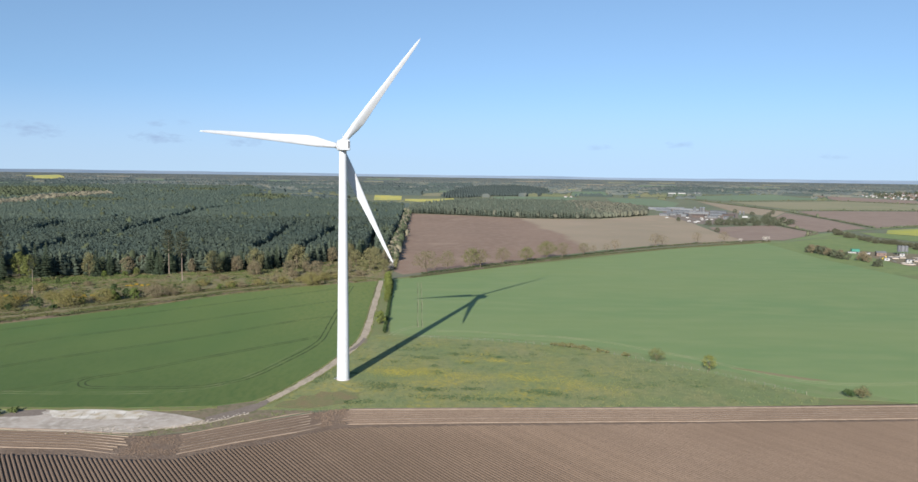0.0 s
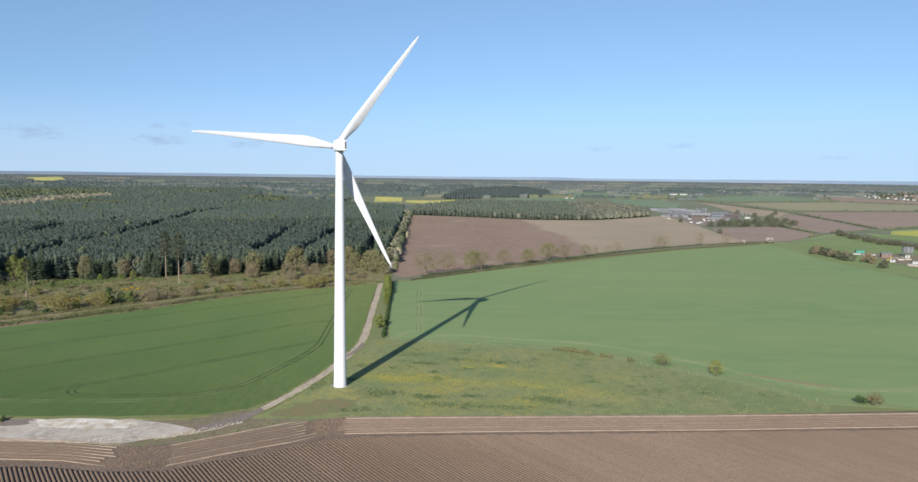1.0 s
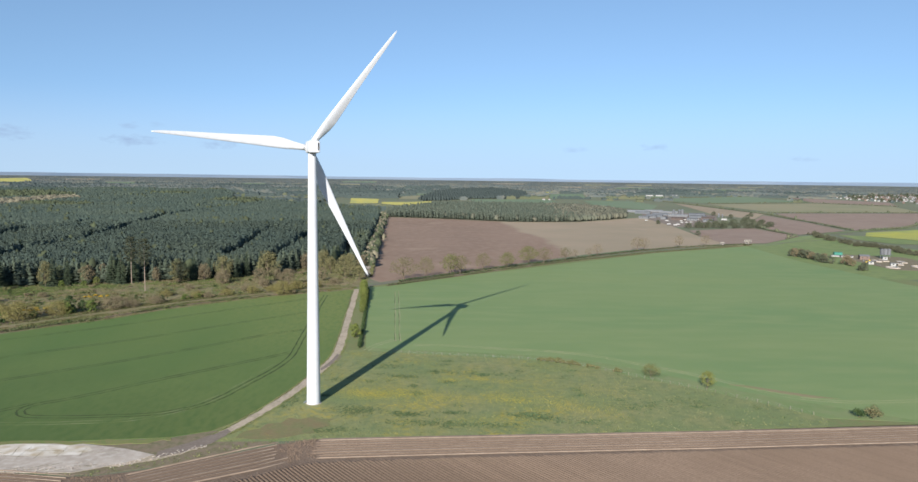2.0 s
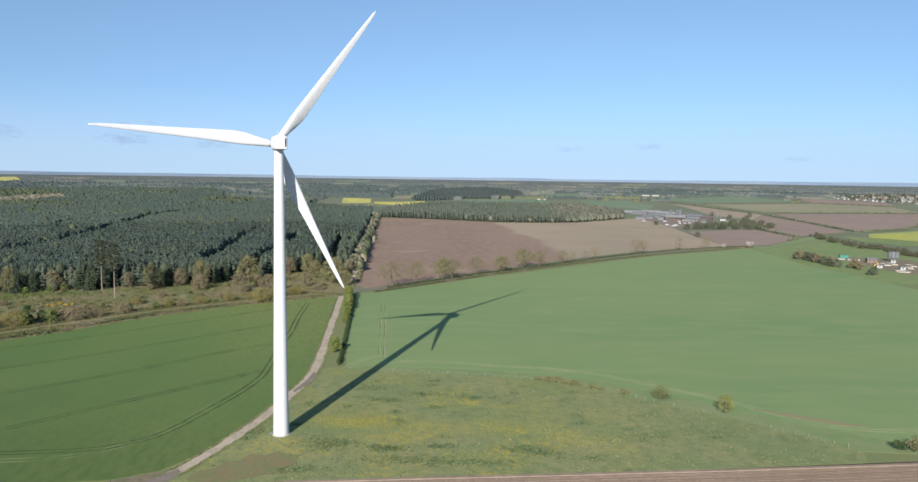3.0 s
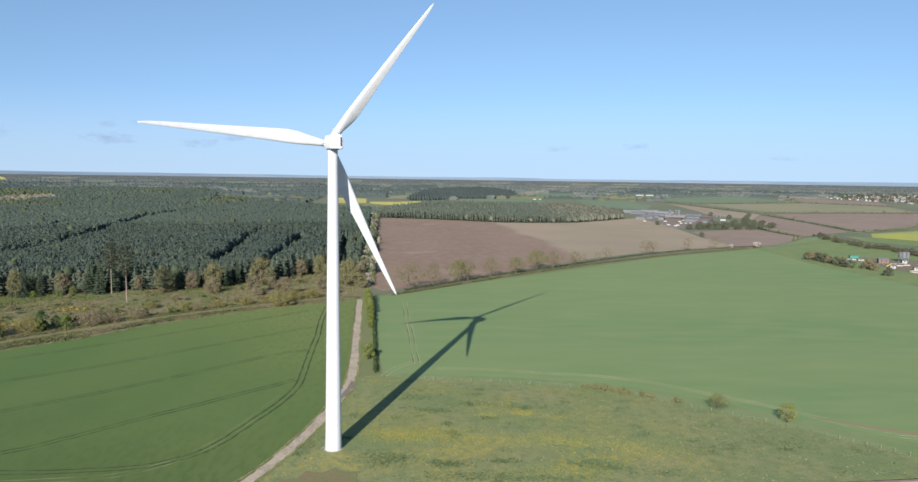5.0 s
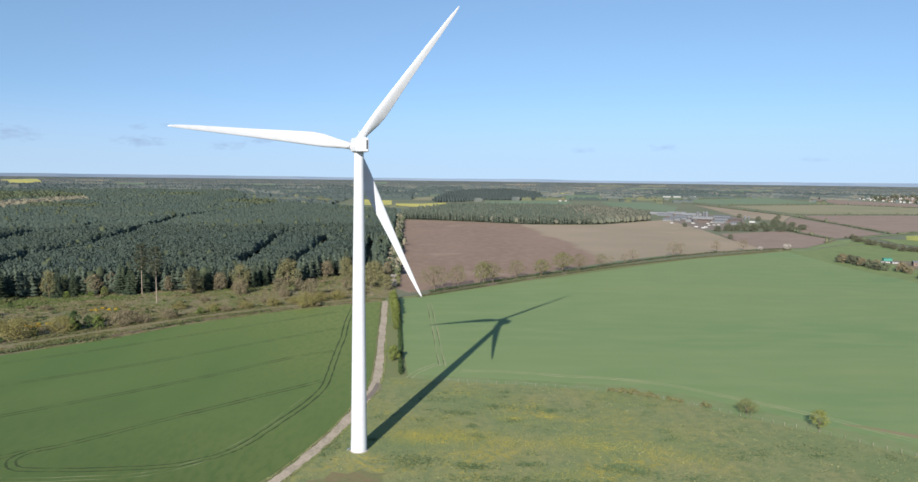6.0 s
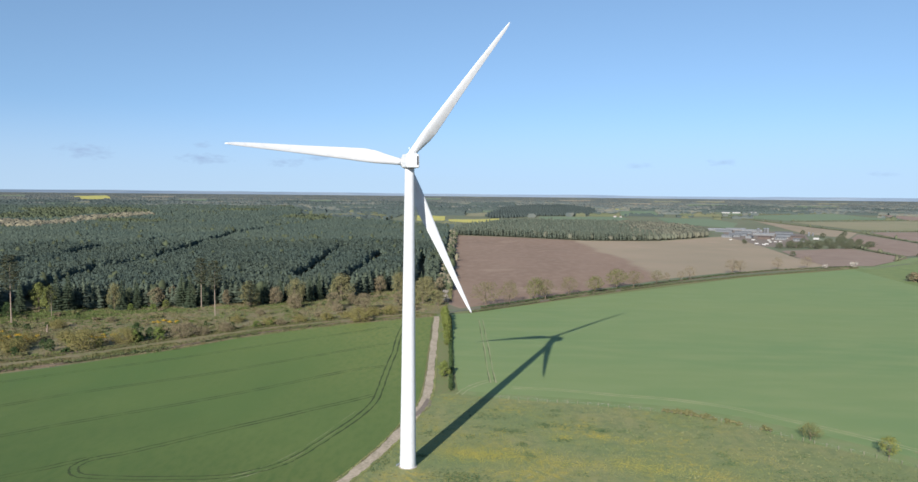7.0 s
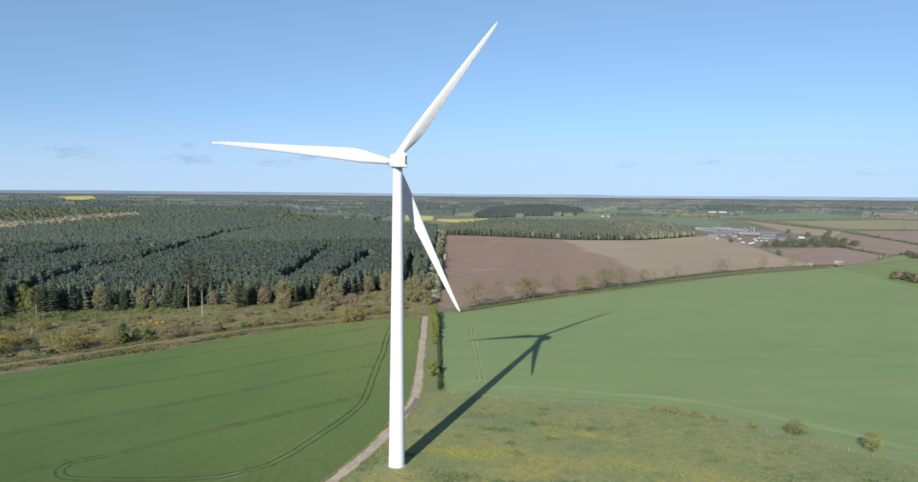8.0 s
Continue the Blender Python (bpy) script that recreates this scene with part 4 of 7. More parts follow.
# rank growth on both verges of the road
lr = random.Random(260)
bl, bl2 = [], []
while len(bl) < 3600:
    x, y = lr.uniform(-250, -10), lr.uniform(20, 240)
    d = line_dist(x, y, ROAD)
    if 2.9 < d < 9.5 and not inside(x, y, LEFT_FIELD) and noise.noise((x * 0.09, y * 0.09, 2.5)) > lr.uniform(-0.55, 0.1):
        q = lr.uniform(0.6, 1.5)
        (bl if lr.random() < 0.75 else bl2).append((x, y, 0.1 + q * 0.2, q))
for nm, pts_, leaf in (("verge_growth", bl, LEAF_VERGE), ("verge_bracken", bl2, LEAF_HEATH)):
    v, f = leaf_cloud(lr, pts_, 12, 0.5, 0.35)
    tagged(mesh_np(nm, v, f, leaf), "rank grass and bracken along the road verge", "grass", kind="stuff")
# green grass at the forest foot
lr = random.Random(241)
bl = []
while len(bl) < 1900:
    x, y = lr.uniform(-262, -40), lr.uniform(170, 300)
    d = line_dist(x, y, [(-262, 196), (-244, 206), (-206, 212), (-160, 236), (-110, 262), (-60, 290)])
    if inside(x, y, HEATH) and d < lr.uniform(0, 1) ** 1.5 * (26 if x < -190 else 8) and (x < -165 or lr.random() < 0.3):
        q = lr.uniform(1.0, 2.6)
        bl.append((x, y, 0.3, q))
v, f = leaf_cloud(lr, bl, 13, 0.55, 0.15)
tagged(mesh_np("rank_grass", v, f, LEAF_TURF), "green rank grass below the forest edge", "grass", kind="stuff")
gorse = bush(1.7, 4.2, LEAF_GORSE, 105, per=55, size=0.42, name="gorse", label="gorse bush covered in deep yellow flowers")
gl = random.Random(3)
spread(gorse, [(-204 + gl.uniform(-12, 9), 141 + gl.uniform(-8, 8), gl.uniform(0.6, 1.15)) for _ in range(15)] + [(-173 + gl.uniform(-7, 8), 150 + gl.uniform(-5, 5), gl.uniform(0.5, 0.9)) for _ in range(9)] +
       [(-158 + gl.uniform(-6, 6), 192 + gl.uniform(-4, 5), gl.uniform(0.5, 0.9)) for _ in range(6)] + [(-225, 156, 0.8), (-222, 148, 0.9), (-160, 142, 0.5)], group="gorse on the heath")

# ---- hedges ----
def hedge(name, line, h, w, leaf, label, step=1.1, per=9, size=0.6, seed=1, gaps=0.0):
    """One hedge: a woody core line and a rough mass of leaf sprays."""
    rr = random.Random(seed)
    t = tagged(empty(name, line[0][0], line[0][1], land(*line[0])), label, "hedge")
    x0, y0 = line[0]
    z0 = land(x0, y0)
    blobs = []
    bm = bmesh.new()
    for (ax, ay), (bx, by) in zip(line, line[1:]):
        L = math.hypot(bx - ax, by - ay)
        for k in range(max(1, int(L / step))):
            u = (k + rr.random()) * step / L
            x, y = ax + (bx - ax) * u, ay + (by - ay) * u
            if noise.noise((x * 0.07, y * 0.07, seed)) < gaps - 0.5:
                continue
            hh = h * rr.uniform(0.7, 1.15)
            blobs.append((x - x0 + rr.uniform(-.25, .25) * w, y - y0 + rr.uniform(-.25, .25) * w, land(x, y) - z0 + hh * rr.uniform(0.35, 0.62), hh * 0.5))
    left, right = ribbon_pts(line, w * 0.3)
    rows = [[bm.verts.new((p.x - x0, p.y - y0, land(p.x, p.y) - z0 + z)) for p, z in ((a, -0.1), (a, h * 0.45), (b, h * 0.45), (b, -0.1))] for a, b in zip(left, right)]
    for a, b in zip(rows, rows[1:]):
        for k in range(3):
            bm.faces.new((a[k], b[k], b[k + 1], a[k + 1]))
    part("woody_core", bm, M_BARK, t)
    v, f = leaf_cloud(rr, blobs, per, size)
    mesh_np("foliage", v, f, leaf, t)
    return t


hedge("roadside_hedge", [(12.8, 258.9), (73.8, 325.9), (128.8, 376.9), (187.8, 435.9), (241.8, 484.9), (296.8, 524.9), (374.8, 562.9), (394.8, 571.9)], 2.0, 1.8, LEAF_DARK, "low dark clipped hedge beside the road", step=0.9, per=26, size=0.5, seed=2)
hedge("verge_bank", [(6, 242), (82, 321.6), (162, 397.6), (242, 463.6), (322, 517.6), (392, 562)], 1.9, 1.6, LEAF_HEDGE, "low dull green hedge along the road verge", step=0.5, per=14, size=0.5, seed=9, gaps=0.12)
hedge("verge_scrub", [(-250, 27), (-173, 81), (-157.5, 94), (-142.5, 111), (-125.5, 129), (-108.5, 154.5), (-86.5, 178), (-60.5, 201.5), (-30, 220.5)], 1.7, 2.6, LEAF_HEDGE, "straggling low scrub and rank grass on the road verge", step=0.32, per=13, size=0.5, seed=3, gaps=0.36)
hedge("verge_bank", [(-196, 87), (-168, 111.5), (-150, 131.5), (-120, 166.5), (-96, 189.5), (-65, 213.5), (-30, 239)], 1.1, 4.5, LEAF_VERGE, "rough grassy bank on the far side of the road", step=0.45, per=9, size=0.5, seed=5, gaps=0.4)
hedge("forest_side_hedge", [(-9, 285), (-16, 400), (-30, 600), (-48, 900)], 3.2, 2.0, LEAF_OLIVE, "tall rough hedge between forest and ploughed field", step=1.5, per=10, size=0.9, seed=6)
# trees in the roadside hedge
rt = [broadleaf(12.5, 12, LEAF_ROADSIDE, 111 + k, 0.20, 26, 62, 0.36, label="olive oak coming into leaf in the roadside hedge") for k in range(2)]
ry = broadleaf(10.5, 9.5, LEAF_YELLOW, 115, 0.17, 24, 75, 0.36, label="yellow-green maple in the roadside hedge")
rb = broadleaf(11, 11, LEAF_BUFF, 116, 0.22, 22, 40, 0.36, label="half-bare ash in the roadside hedge")
spread(rt[0], [(15.8, 264.9, 1.75, 1.35), (55.8, 303.9, 1.2, 1.15), (128.8, 373.9, 1.3, 1.1)], group="roadside trees")
spread(rt[1], [(30.8, 279.9, 1.15, 1.25), (73.8, 325.9, 1.2, 1.1), (150.8, 394.9, 1.1, 0.95)], group="roadside trees")
spread(ry, [(48.8, 298.9, 1.6, 1.5), (94.8, 342.9, 1.5, 1.2), (114.8, 368.9, 1.9, 1.45)], group="roadside trees")
spread(rb, [(187.8, 433.9, 1.1), (239.8, 484.9, 1.5, 1.3), (248.8, 490.9, 1.4, 1.2), (162.8, 410.9, 0.8), (177.8, 424.9, 0.8), (296.8, 525.9, 1.2), (332.8, 544.9, 1.2)], group="roadside trees")
blossom = bush(4.2, 6.5, LEAF_BLOSSOM, 118, per=44, size=0.7, name="blossom_bush", label="whitish blossoming hawthorn at the field corner", n=9)
spread(blossom, [(387, 563, 1.5, 1.9), (354, 553, 1.0, 1.3), (-11.5, 283, 0.9), (-13, 300, 0.8), (-14.5, 322, 0.9), (-16, 350, 0.9)], group="blossoming hawthorns")

# the row of limes along the farm track
tl = [broadleaf(6.5, 5.4, LEAF_YOUNG, 121 + k, 0.04, 18, 110, 0.38, label="fresh green young lime beside the farm track") for k in range(2)]
spread(tl[0], [(-7.9, 228, 1.0), (-5.9, 210, 0.95, 1.05), (-4.2, 192, 0.95), (-2.6, 173, 0.8, 0.7), (2.3, 93, 1.0, 0.95)], group="limes along the track")
spread(tl[1], [(-6.9, 219, 0.95, 1.1), (-5.0, 201, 0.9), (-3.4, 183, 0.85, 0.95), (-1.6, 160, 0.75), (-0.9, 151, 0.6, 0.5)], group="limes along the track")
hedge("track_hedge", [(-5, 226), (-1, 178), (2.4, 130), (5.0, 92), (6.4, 72)], 1.8, 0.9, LEAF_DARK, "dense clipped hedge along the farm track", step=0.7, per=46, size=0.42, seed=4)

# ---- single bushes by the meadow fence ----
ta = broadleaf(5.2, 6.8, LEAF_YELLOW, 131, 0.20, 22, 60, 0.26, name="tree", label="small olive hawthorn tree by the meadow fence")
spread(ta, [(115.9, 29.3, 1.0)])
tb = broadleaf(6.2, 5.8, LEAF_LIME, 132, 0.17, 22, 62, 0.26, name="tree", label="small bright yellow-green tree by the meadow fence")
spread(tb, [(132.1, 17.0, 1.0)])
tcb = bush(4.4, 6.4, LEAF_ROADSIDE, 133, per=90, size=0.36, label="brownish olive thorn bush at the field corner", n=9)
spread(tcb, [(171.5, -13.0, 1.0)])
tcd = bush(3.6, 3.8, LEAF_DARK, 135, per=90, size=0.32, label="dark holly bush at the field corner", n=7)
spread(tcd, [(167.6, -12.2, 1.0)])
low = bush(1.9, 5.2, LEAF_OLIVE, 134, per=130, size=0.3, label="low olive thorn bush in the fence line")
spread(low, [(79.5, 53.2, 0.8), (82.5, 52.0, 1.0), (85.5, 50.6, 1.1), (88, 49.2, 0.8), (90.5, 47.8, 1.0), (93, 46.2, 0.7), (97, 43.6, 0.9), (99.5, 42.0, 0.7), (106, 37.0, 1.0)], group="thorn bushes in the fence line")

# ---- near ground: verges, meadow, margins ----
M_GRASS = mat("rough verge grass", (0.125, 0.165, 0.06), (0.15, 0.165, 0.065), 0.05, (0.17, 0.155, 0.075), 0.6, rough=0.9, bump=0.15, bump_scale=1.5)
M_MARGIN = mat("grass field margin", (0.135, 0.190, 0.070), (0.165, 0.208, 0.082), 0.04, (0.185, 0.205, 0.095), 0.16, rough=0.9, bump=0.1, bump_scale=2)
M_GRAVEL = mat("dark planings", (0.148, 0.118, 0.096), (0.175, 0.142, 0.115), 0.3, (0.205, 0.168, 0.135), 1.5, rough=0.95, bump=0.05, bump_scale=3)


def meadow_mat():
    m = mat("flowering meadow", (0.148, 0.182, 0.072), (0.200, 0.200, 0.086), 0.035, (0.122, 0.154, 0.066), 0.3, rough=0.9, bump=0.25, bump_scale=1.2)
    t = m.node_tree
    bs = t.nodes["Principled BSDF"]
    old = bs.inputs["Base Color"].links[0].from_socket
    geo = [n for n in t.nodes if n.bl_idname == "ShaderNodeNewGeometry"][0]

    def mask(sc, lo, hi, detail):
        n = t.nodes.new("ShaderNodeTexNoise")
        n.inputs["Scale"].default_value = sc
        n.inputs["Detail"].default_value = detail
        t.links.new(geo.outputs["Position"], n.inputs["Vector"])
        r = t.nodes.new("ShaderNodeMapRange")
        r.inputs["From Min"].default_value = lo
        r.inputs["From Max"].default_value = hi
        t.links.new(n.outputs["Fac"], r.inputs["Value"])
        return r.outputs[0]
    mul = t.nodes.new("ShaderNodeMath")
    mul.operation = 'MULTIPLY'
    t.links.new(mask(0.045, 0.47, 0.66, 2), mul.inputs[0])
    t.links.new(mask(0.5, 0.42, 0.66, 5), mul.inputs[1])
    mx = t.nodes.new("ShaderNodeMix")
    mx.data_type = 'RGBA'
    xyz = t.nodes.new("ShaderNodeSeparateXYZ")
    t.links.new(geo.outputs["Position"], xyz.inputs[0])
    west = t.nodes.new("ShaderNodeMapRange")
    west.inputs["From Min"].default_value, west.inputs["From Max"].default_value = 112, 74
    west.inputs["To Max"].default_value = 0.75
    t.links.new(xyz.outputs[0], west.inputs["Value"])
    mul2 = t.nodes.new("ShaderNodeMath")
    mul2.operation = 'MULTIPLY'
    t.links.new(mul.outputs[0], mul2.inputs[0])
    t.links.new(west.outputs[0], mul2.inputs[1])
    t.links.new(mul2.outputs[0], mx.inputs["Factor"])
    t.links.new(old, mx.inputs["A"])
    mx.inputs["B"].default_value = (0.31, 0.25, 0.045, 1)
    t.links.new(mx.outputs["Result"], bs.inputs["Base Color"])
    return m


M_MEADOW = meadow_mat()
FENCE = [(21, 65), (34, 62.5), (51, 60), (68, 56.3), (78, 53), (95, 45), (109, 33), (116, 26.5), (126, 18.5), (133, 12.5), (138, 7), (150, -5), (157, -13)]
VERGE = [(-24, 226), (0, 247), (80, 330), (240, 472), (395, 572), (420, 520), (385, 400), (390, 270), (430, 40), (300, -9), (187, -18.5), (79, -27), (6, -31), (-30, -37), (-22, 0), (-14, 60), (-16, 120)]
sheet("verge_ground", VERGE, 0.02, M_GRASS, "rough grass verges round the fields", "grass")
MEADOW = [(-22, -33), (-5, -32.5), (6, -30.5), (79, -26.5), (154, -20.5)] + FENCE[::-1] + [(8, 69), (0.6, 68), (0.3, 56), (-1.2, 41), (-5.4, 20), (-10.6, -3), (-17, -25)]
sheet("meadow", MEADOW, 0.05, M_MEADOW, "rough green meadow full of yellow flowers", "meadow")
MARGIN = FENCE + [(186.5, -17), (174, -7.5), (161, 1.5), (150, 8.5), (140, 17.5), (122, 35.5), (104, 50.5), (85, 60.5), (50, 67.5), (28, 70.5), (9, 73.5), (10, 69)]
sheet("field_margin", MARGIN, 0.06, M_MARGIN, "pale grass margin between fence and crop", "grass")
M_WEEDS = mat("weeds and dirt", (0.172, 0.132, 0.088), (0.108, 0.108, 0.050), 0.45, (0.20, 0.16, 0.108), 0.9, rough=0.95, bump=0.1, bump_scale=2)
M_BROWN = mat("trampled brown grass", (0.168, 0.130, 0.066), (0.128, 0.146, 0.058), 0.16, (0.175, 0.15, 0.075), 0.8, rough=0.95)
sheet("weedy_strip", [(-100, -49), (-85, -50.5), (-50, -54), (-42, -54), (-30, -49.5), (-4, -33.5), (-14, -24), (-24, -25), (-40, -34), (-100, -40)], 0.04, M_WEEDS, "weedy grass and dirt between track and potatoes", "grass")
BARE = [(-16, -30), (-12, -31), (-6, -31.5), (-1, -29), (1, -27.5), (5, -26.5), (4, -23.5), (8.5, -20.5), (7, -17), (9, -14.5), (5, -14.8), (2, -12.5), (-1, -15.2), (-5, -14), (-6, -18), (-10, -19), (-11, -23), (-15, -25)]
sheet("bare_patch", BARE, 0.075, M_BROWN, "bare brown trampled patch beside the track", "ground")
sheet("gravel_apron", [(-33, -40), (-27, -33.5), (-20, -23.5), (-18, -26), (-21, -34), (-27, -41), (-32, -44)], 0.105, M_GRAVEL, "dark gravel apron where track meets concrete", "track")
M_STRAWEDGE = mat("weedy field edge", (0.15, 0.165, 0.055), (0.12, 0.155, 0.048), 0.2, (0.18, 0.15, 0.07), 0.8, rough=0.95)
tagged(band("field_edge_grass", smooth_line([(-140, -40), (-96, -35), (-62, -34), (-40, -32.5), (-33, -30.5)]), 2.4, 0.14, M_STRAWEDGE, jitter=0.9, seed=5), "weedy yellowish grass edge of the crop", "grass", kind="structure")

sheet("gravel_patch", [(-1.4, 62), (0.6, 59.5), (0.9, 54), (-0.5, 48), (-2.4, 42), (-3.8, 37.5), (-4.6, 40), (-3.0, 47), (-2.0, 54)], 0.107, M_GRAVEL, "patch of dark planings mending the track", "track")
sheet("old_asphalt", [(-90, -37.2), (-85.5, -35.6), (-82, -35.3), (-81, -36.6), (-81.8, -38), (-80.2, -39.4), (-81, -40.6), (-85, -41.6), (-91, -42.3)], 0.132, M_GRAVEL, "patch of old dark asphalt in the hardstanding", "hardstanding")
# dark soil rim between crop and track
M_RIM = mat("bare dark soil rim", (0.105, 0.08, 0.055), (0.13, 0.10, 0.07), 0.3, rough=0.95)
tagged(band("soil_rim", smooth_line([(-14.5, 222), (-10.1, 166), (-7.1, 122), (-5.4, 98), (-4.0, 75), (-3.7, 62), (-4.2, 51), (-5.9, 39), (-8.8, 20), (-11.7, 7), (-14.9, -4.5), (-20, -20)]), 0.45, 0.06, M_RIM, jitter=0.15, seed=8), "bare dark soil rim beside the track", "ground", kind="structure")

def wheat_tones(m):
    """Darker wheat towards the southern headland, paler and yellower towards the road."""
    t = m.node_tree
    bs = t.nodes["Principled BSDF"]
    old = bs.inputs["Base Color"].links[0].from_socket
    geo = [n for n in t.nodes if n.bl_idname == "ShaderNodeNewGeometry"][0]
    along = t.nodes.new("ShaderNodeVectorMath")
    along.operation = 'DOT_PRODUCT'
    along.inputs[1].default_value = (0.3, 1.0, 0.0)
    t.links.new(geo.outputs["Position"], along.inputs[0])
    patch = t.nodes.new("ShaderNodeTexNoise")
    patch.inputs["Scale"].default_value = 0.03
    t.links.new(geo.outputs["Position"], patch.inputs["Vector"])
    shift = t.nodes.new("ShaderNodeMath")
    shift.operation = 'MULTIPLY_ADD'
    shift.inputs[1].default_value, shift.inputs[2].default_value = 70, -35
    t.links.new(patch.outputs["Fac"], shift.inputs[0])
    u = t.nodes.new("ShaderNodeMath")
    u.operation = 'ADD'
    t.links.new(along.outputs["Value"], u.inputs[0])
    t.links.new(shift.outputs[0], u.inputs[1])
    out = old
    for lo, hi, tint in ((22, -45, (0.72, 0.78, 0.76, 1)), (20, 120, (1.16, 1.11, 1.08, 1))):
        r = t.nodes.new("ShaderNodeMapRange")
        r.inputs["From Min"].default_value, r.inputs["From Max"].default_value = lo, hi
        t.links.new(u.outputs[0], r.inputs["Value"])
        mx = t.nodes.new("ShaderNodeMix")
        mx.data_type, mx.blend_type = 'RGBA', 'MULTIPLY'
        t.links.new(r.outputs[0], mx.inputs["Factor"])
        t.links.new(out, mx.inputs["A"])
        mx.inputs["B"].default_value = tint
        out = mx.outputs["Result"]
    t.links.new(out, bs.inputs["Base Color"])


wheat_tones(M_WHEAT_L)

# ---- tramlines in the crops ----
def wheelings(name, line, off, material, gauge=2.1, wide=0.48, seed=1, label="pair of tractor wheelings pressed into the crop"):
    t = tagged(empty(name, line[0][0], line[0][1]), label, "tramline", kind="structure")
    left, right = ribbon_pts(line, gauge)
    for e in (left, right):
        b = band("wheel_track", [tuple(p) for p in e], wide, off, material, jitter=0.2, seed=seed)
        b.parent = t
        b.matrix_parent_inverse = t.matrix_basis.inverted()
    return t


# shade along the barley wheelings is laid on as strips of this colour
M_RUT = mat("painted rut shade", (0.075, 0.112, 0.042), (0.092, 0.130, 0.050), 0.2, rough=0.95)
M_TRAM_STRAW = mat("bare straw wheelings", (0.285, 0.280, 0.150), (0.215, 0.240, 0.112), 0.08, (0.31, 0.28, 0.168), 1.0, rough=0.95)
TRAM = [
    [(-28.2, 203), (-26.2, 166), (-23.2, 132), (-21.8, 105), (-20.2, 82), (-19, 62), (-19.5, 50), (-21.5, 38), (-24, 28), (-27.4, 15.5), (-30.7, 4.5), (-33.8, -2), (-38.4, -6.7), (-44, -10.3), (-51, -12), (-65, -13.6), (-78, -13.6), (-82.5, -12.6), (-85, -10), (-86, -7), (-85.4, -3.5), (-83, -1), (-78.5, 2.4), (-69.6, 11.6), (-57.5, 25), (-43.5, 39.5), (-36, 47.6), (-27.8, 56), (-20.5, 64)],
    [(-200, 34), (-162.7, 66.5), (-148.8, 80), (-133, 94), (-115.6, 109.5), (-97.5, 128.5), (-60, 167), (-36, 192)],
    [(-190, -7), (-142.4, 39), (-130.5, 52), (-116.5, 64.5), (-100.7, 77.8), (-83.7, 93.5), (-65.5, 113), (-44.6, 134.5), (-29, 151)],
    [(-170, -36), (-122, 11.5), (-111.5, 22.4), (-99.2, 33.5), (-85.6, 45.6), (-70.8, 59.8), (-54.8, 77), (-37, 97), (-23, 107)],
    [(-130, -40), (-96, -12), (-86, -2)],
]
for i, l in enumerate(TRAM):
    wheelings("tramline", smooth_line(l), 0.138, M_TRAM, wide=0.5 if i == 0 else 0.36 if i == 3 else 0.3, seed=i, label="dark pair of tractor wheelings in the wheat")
wheelings("tramline", smooth_line([(-22, 45), (-32, 5), (-46, -14), (-70, -19), (-110, -20)]), 0.135, M_TRAM_PALE, wide=0.2, seed=9, label="faint pale wheelings along the field edge")
wheelings("tramline", smooth_line([(13.3, 221), (17, 164), (20.2, 108), (21.8, 85)]), 0.085, M_TRAM_STRAW, seed=11, wide=0.5, label="pale pair of wheelings in the barley")
wheelings("tramline", smooth_line([(13.0, 221), (16.7, 164), (19.9, 108), (21.5, 85)]), 0.09, M_RUT, seed=15, wide=0.2, label="dark strips painted as shade beside the pale wheelings")
wheelings("tramline", smooth_line([(21.3, 89), (18, 85), (15, 81), (12, 75.5), (9.6, 68)]), 0.085, M_TRAM_STRAW, seed=12, wide=0.45, label="pale wheelings curving to the gateway")
wheelings("tramline", smooth_line([(29, 79), (49, 76.5), (65, 72.5), (85, 68.5), (103, 60.5), (118, 48), (130.5, 37), (143, 24), (149.5, 15.3), (155, 9), (166, 4), (185, 3), (260, 12)]), 0.085, M_TRAM_STRAW, seed=13, wide=0.42, label="pale wheelings along the barley's edge")
M_DRY = mat("thin dry crop", (0.205, 0.185, 0.095), (0.17, 0.19, 0.078), 0.12, (0.225, 0.172, 0.105), 0.6, rough=0.95)
sheet("thin_patch", [(141, 22), (148, 17), (156, 11), (164, 6.5), (172, 6), (165, 9.5), (156, 15), (147, 21)], 0.095, M_DRY, "thin bare reddish patch in the barley", "field")

# ---- potato ridges ----
potato = bpy.data.objects["potato_field"]


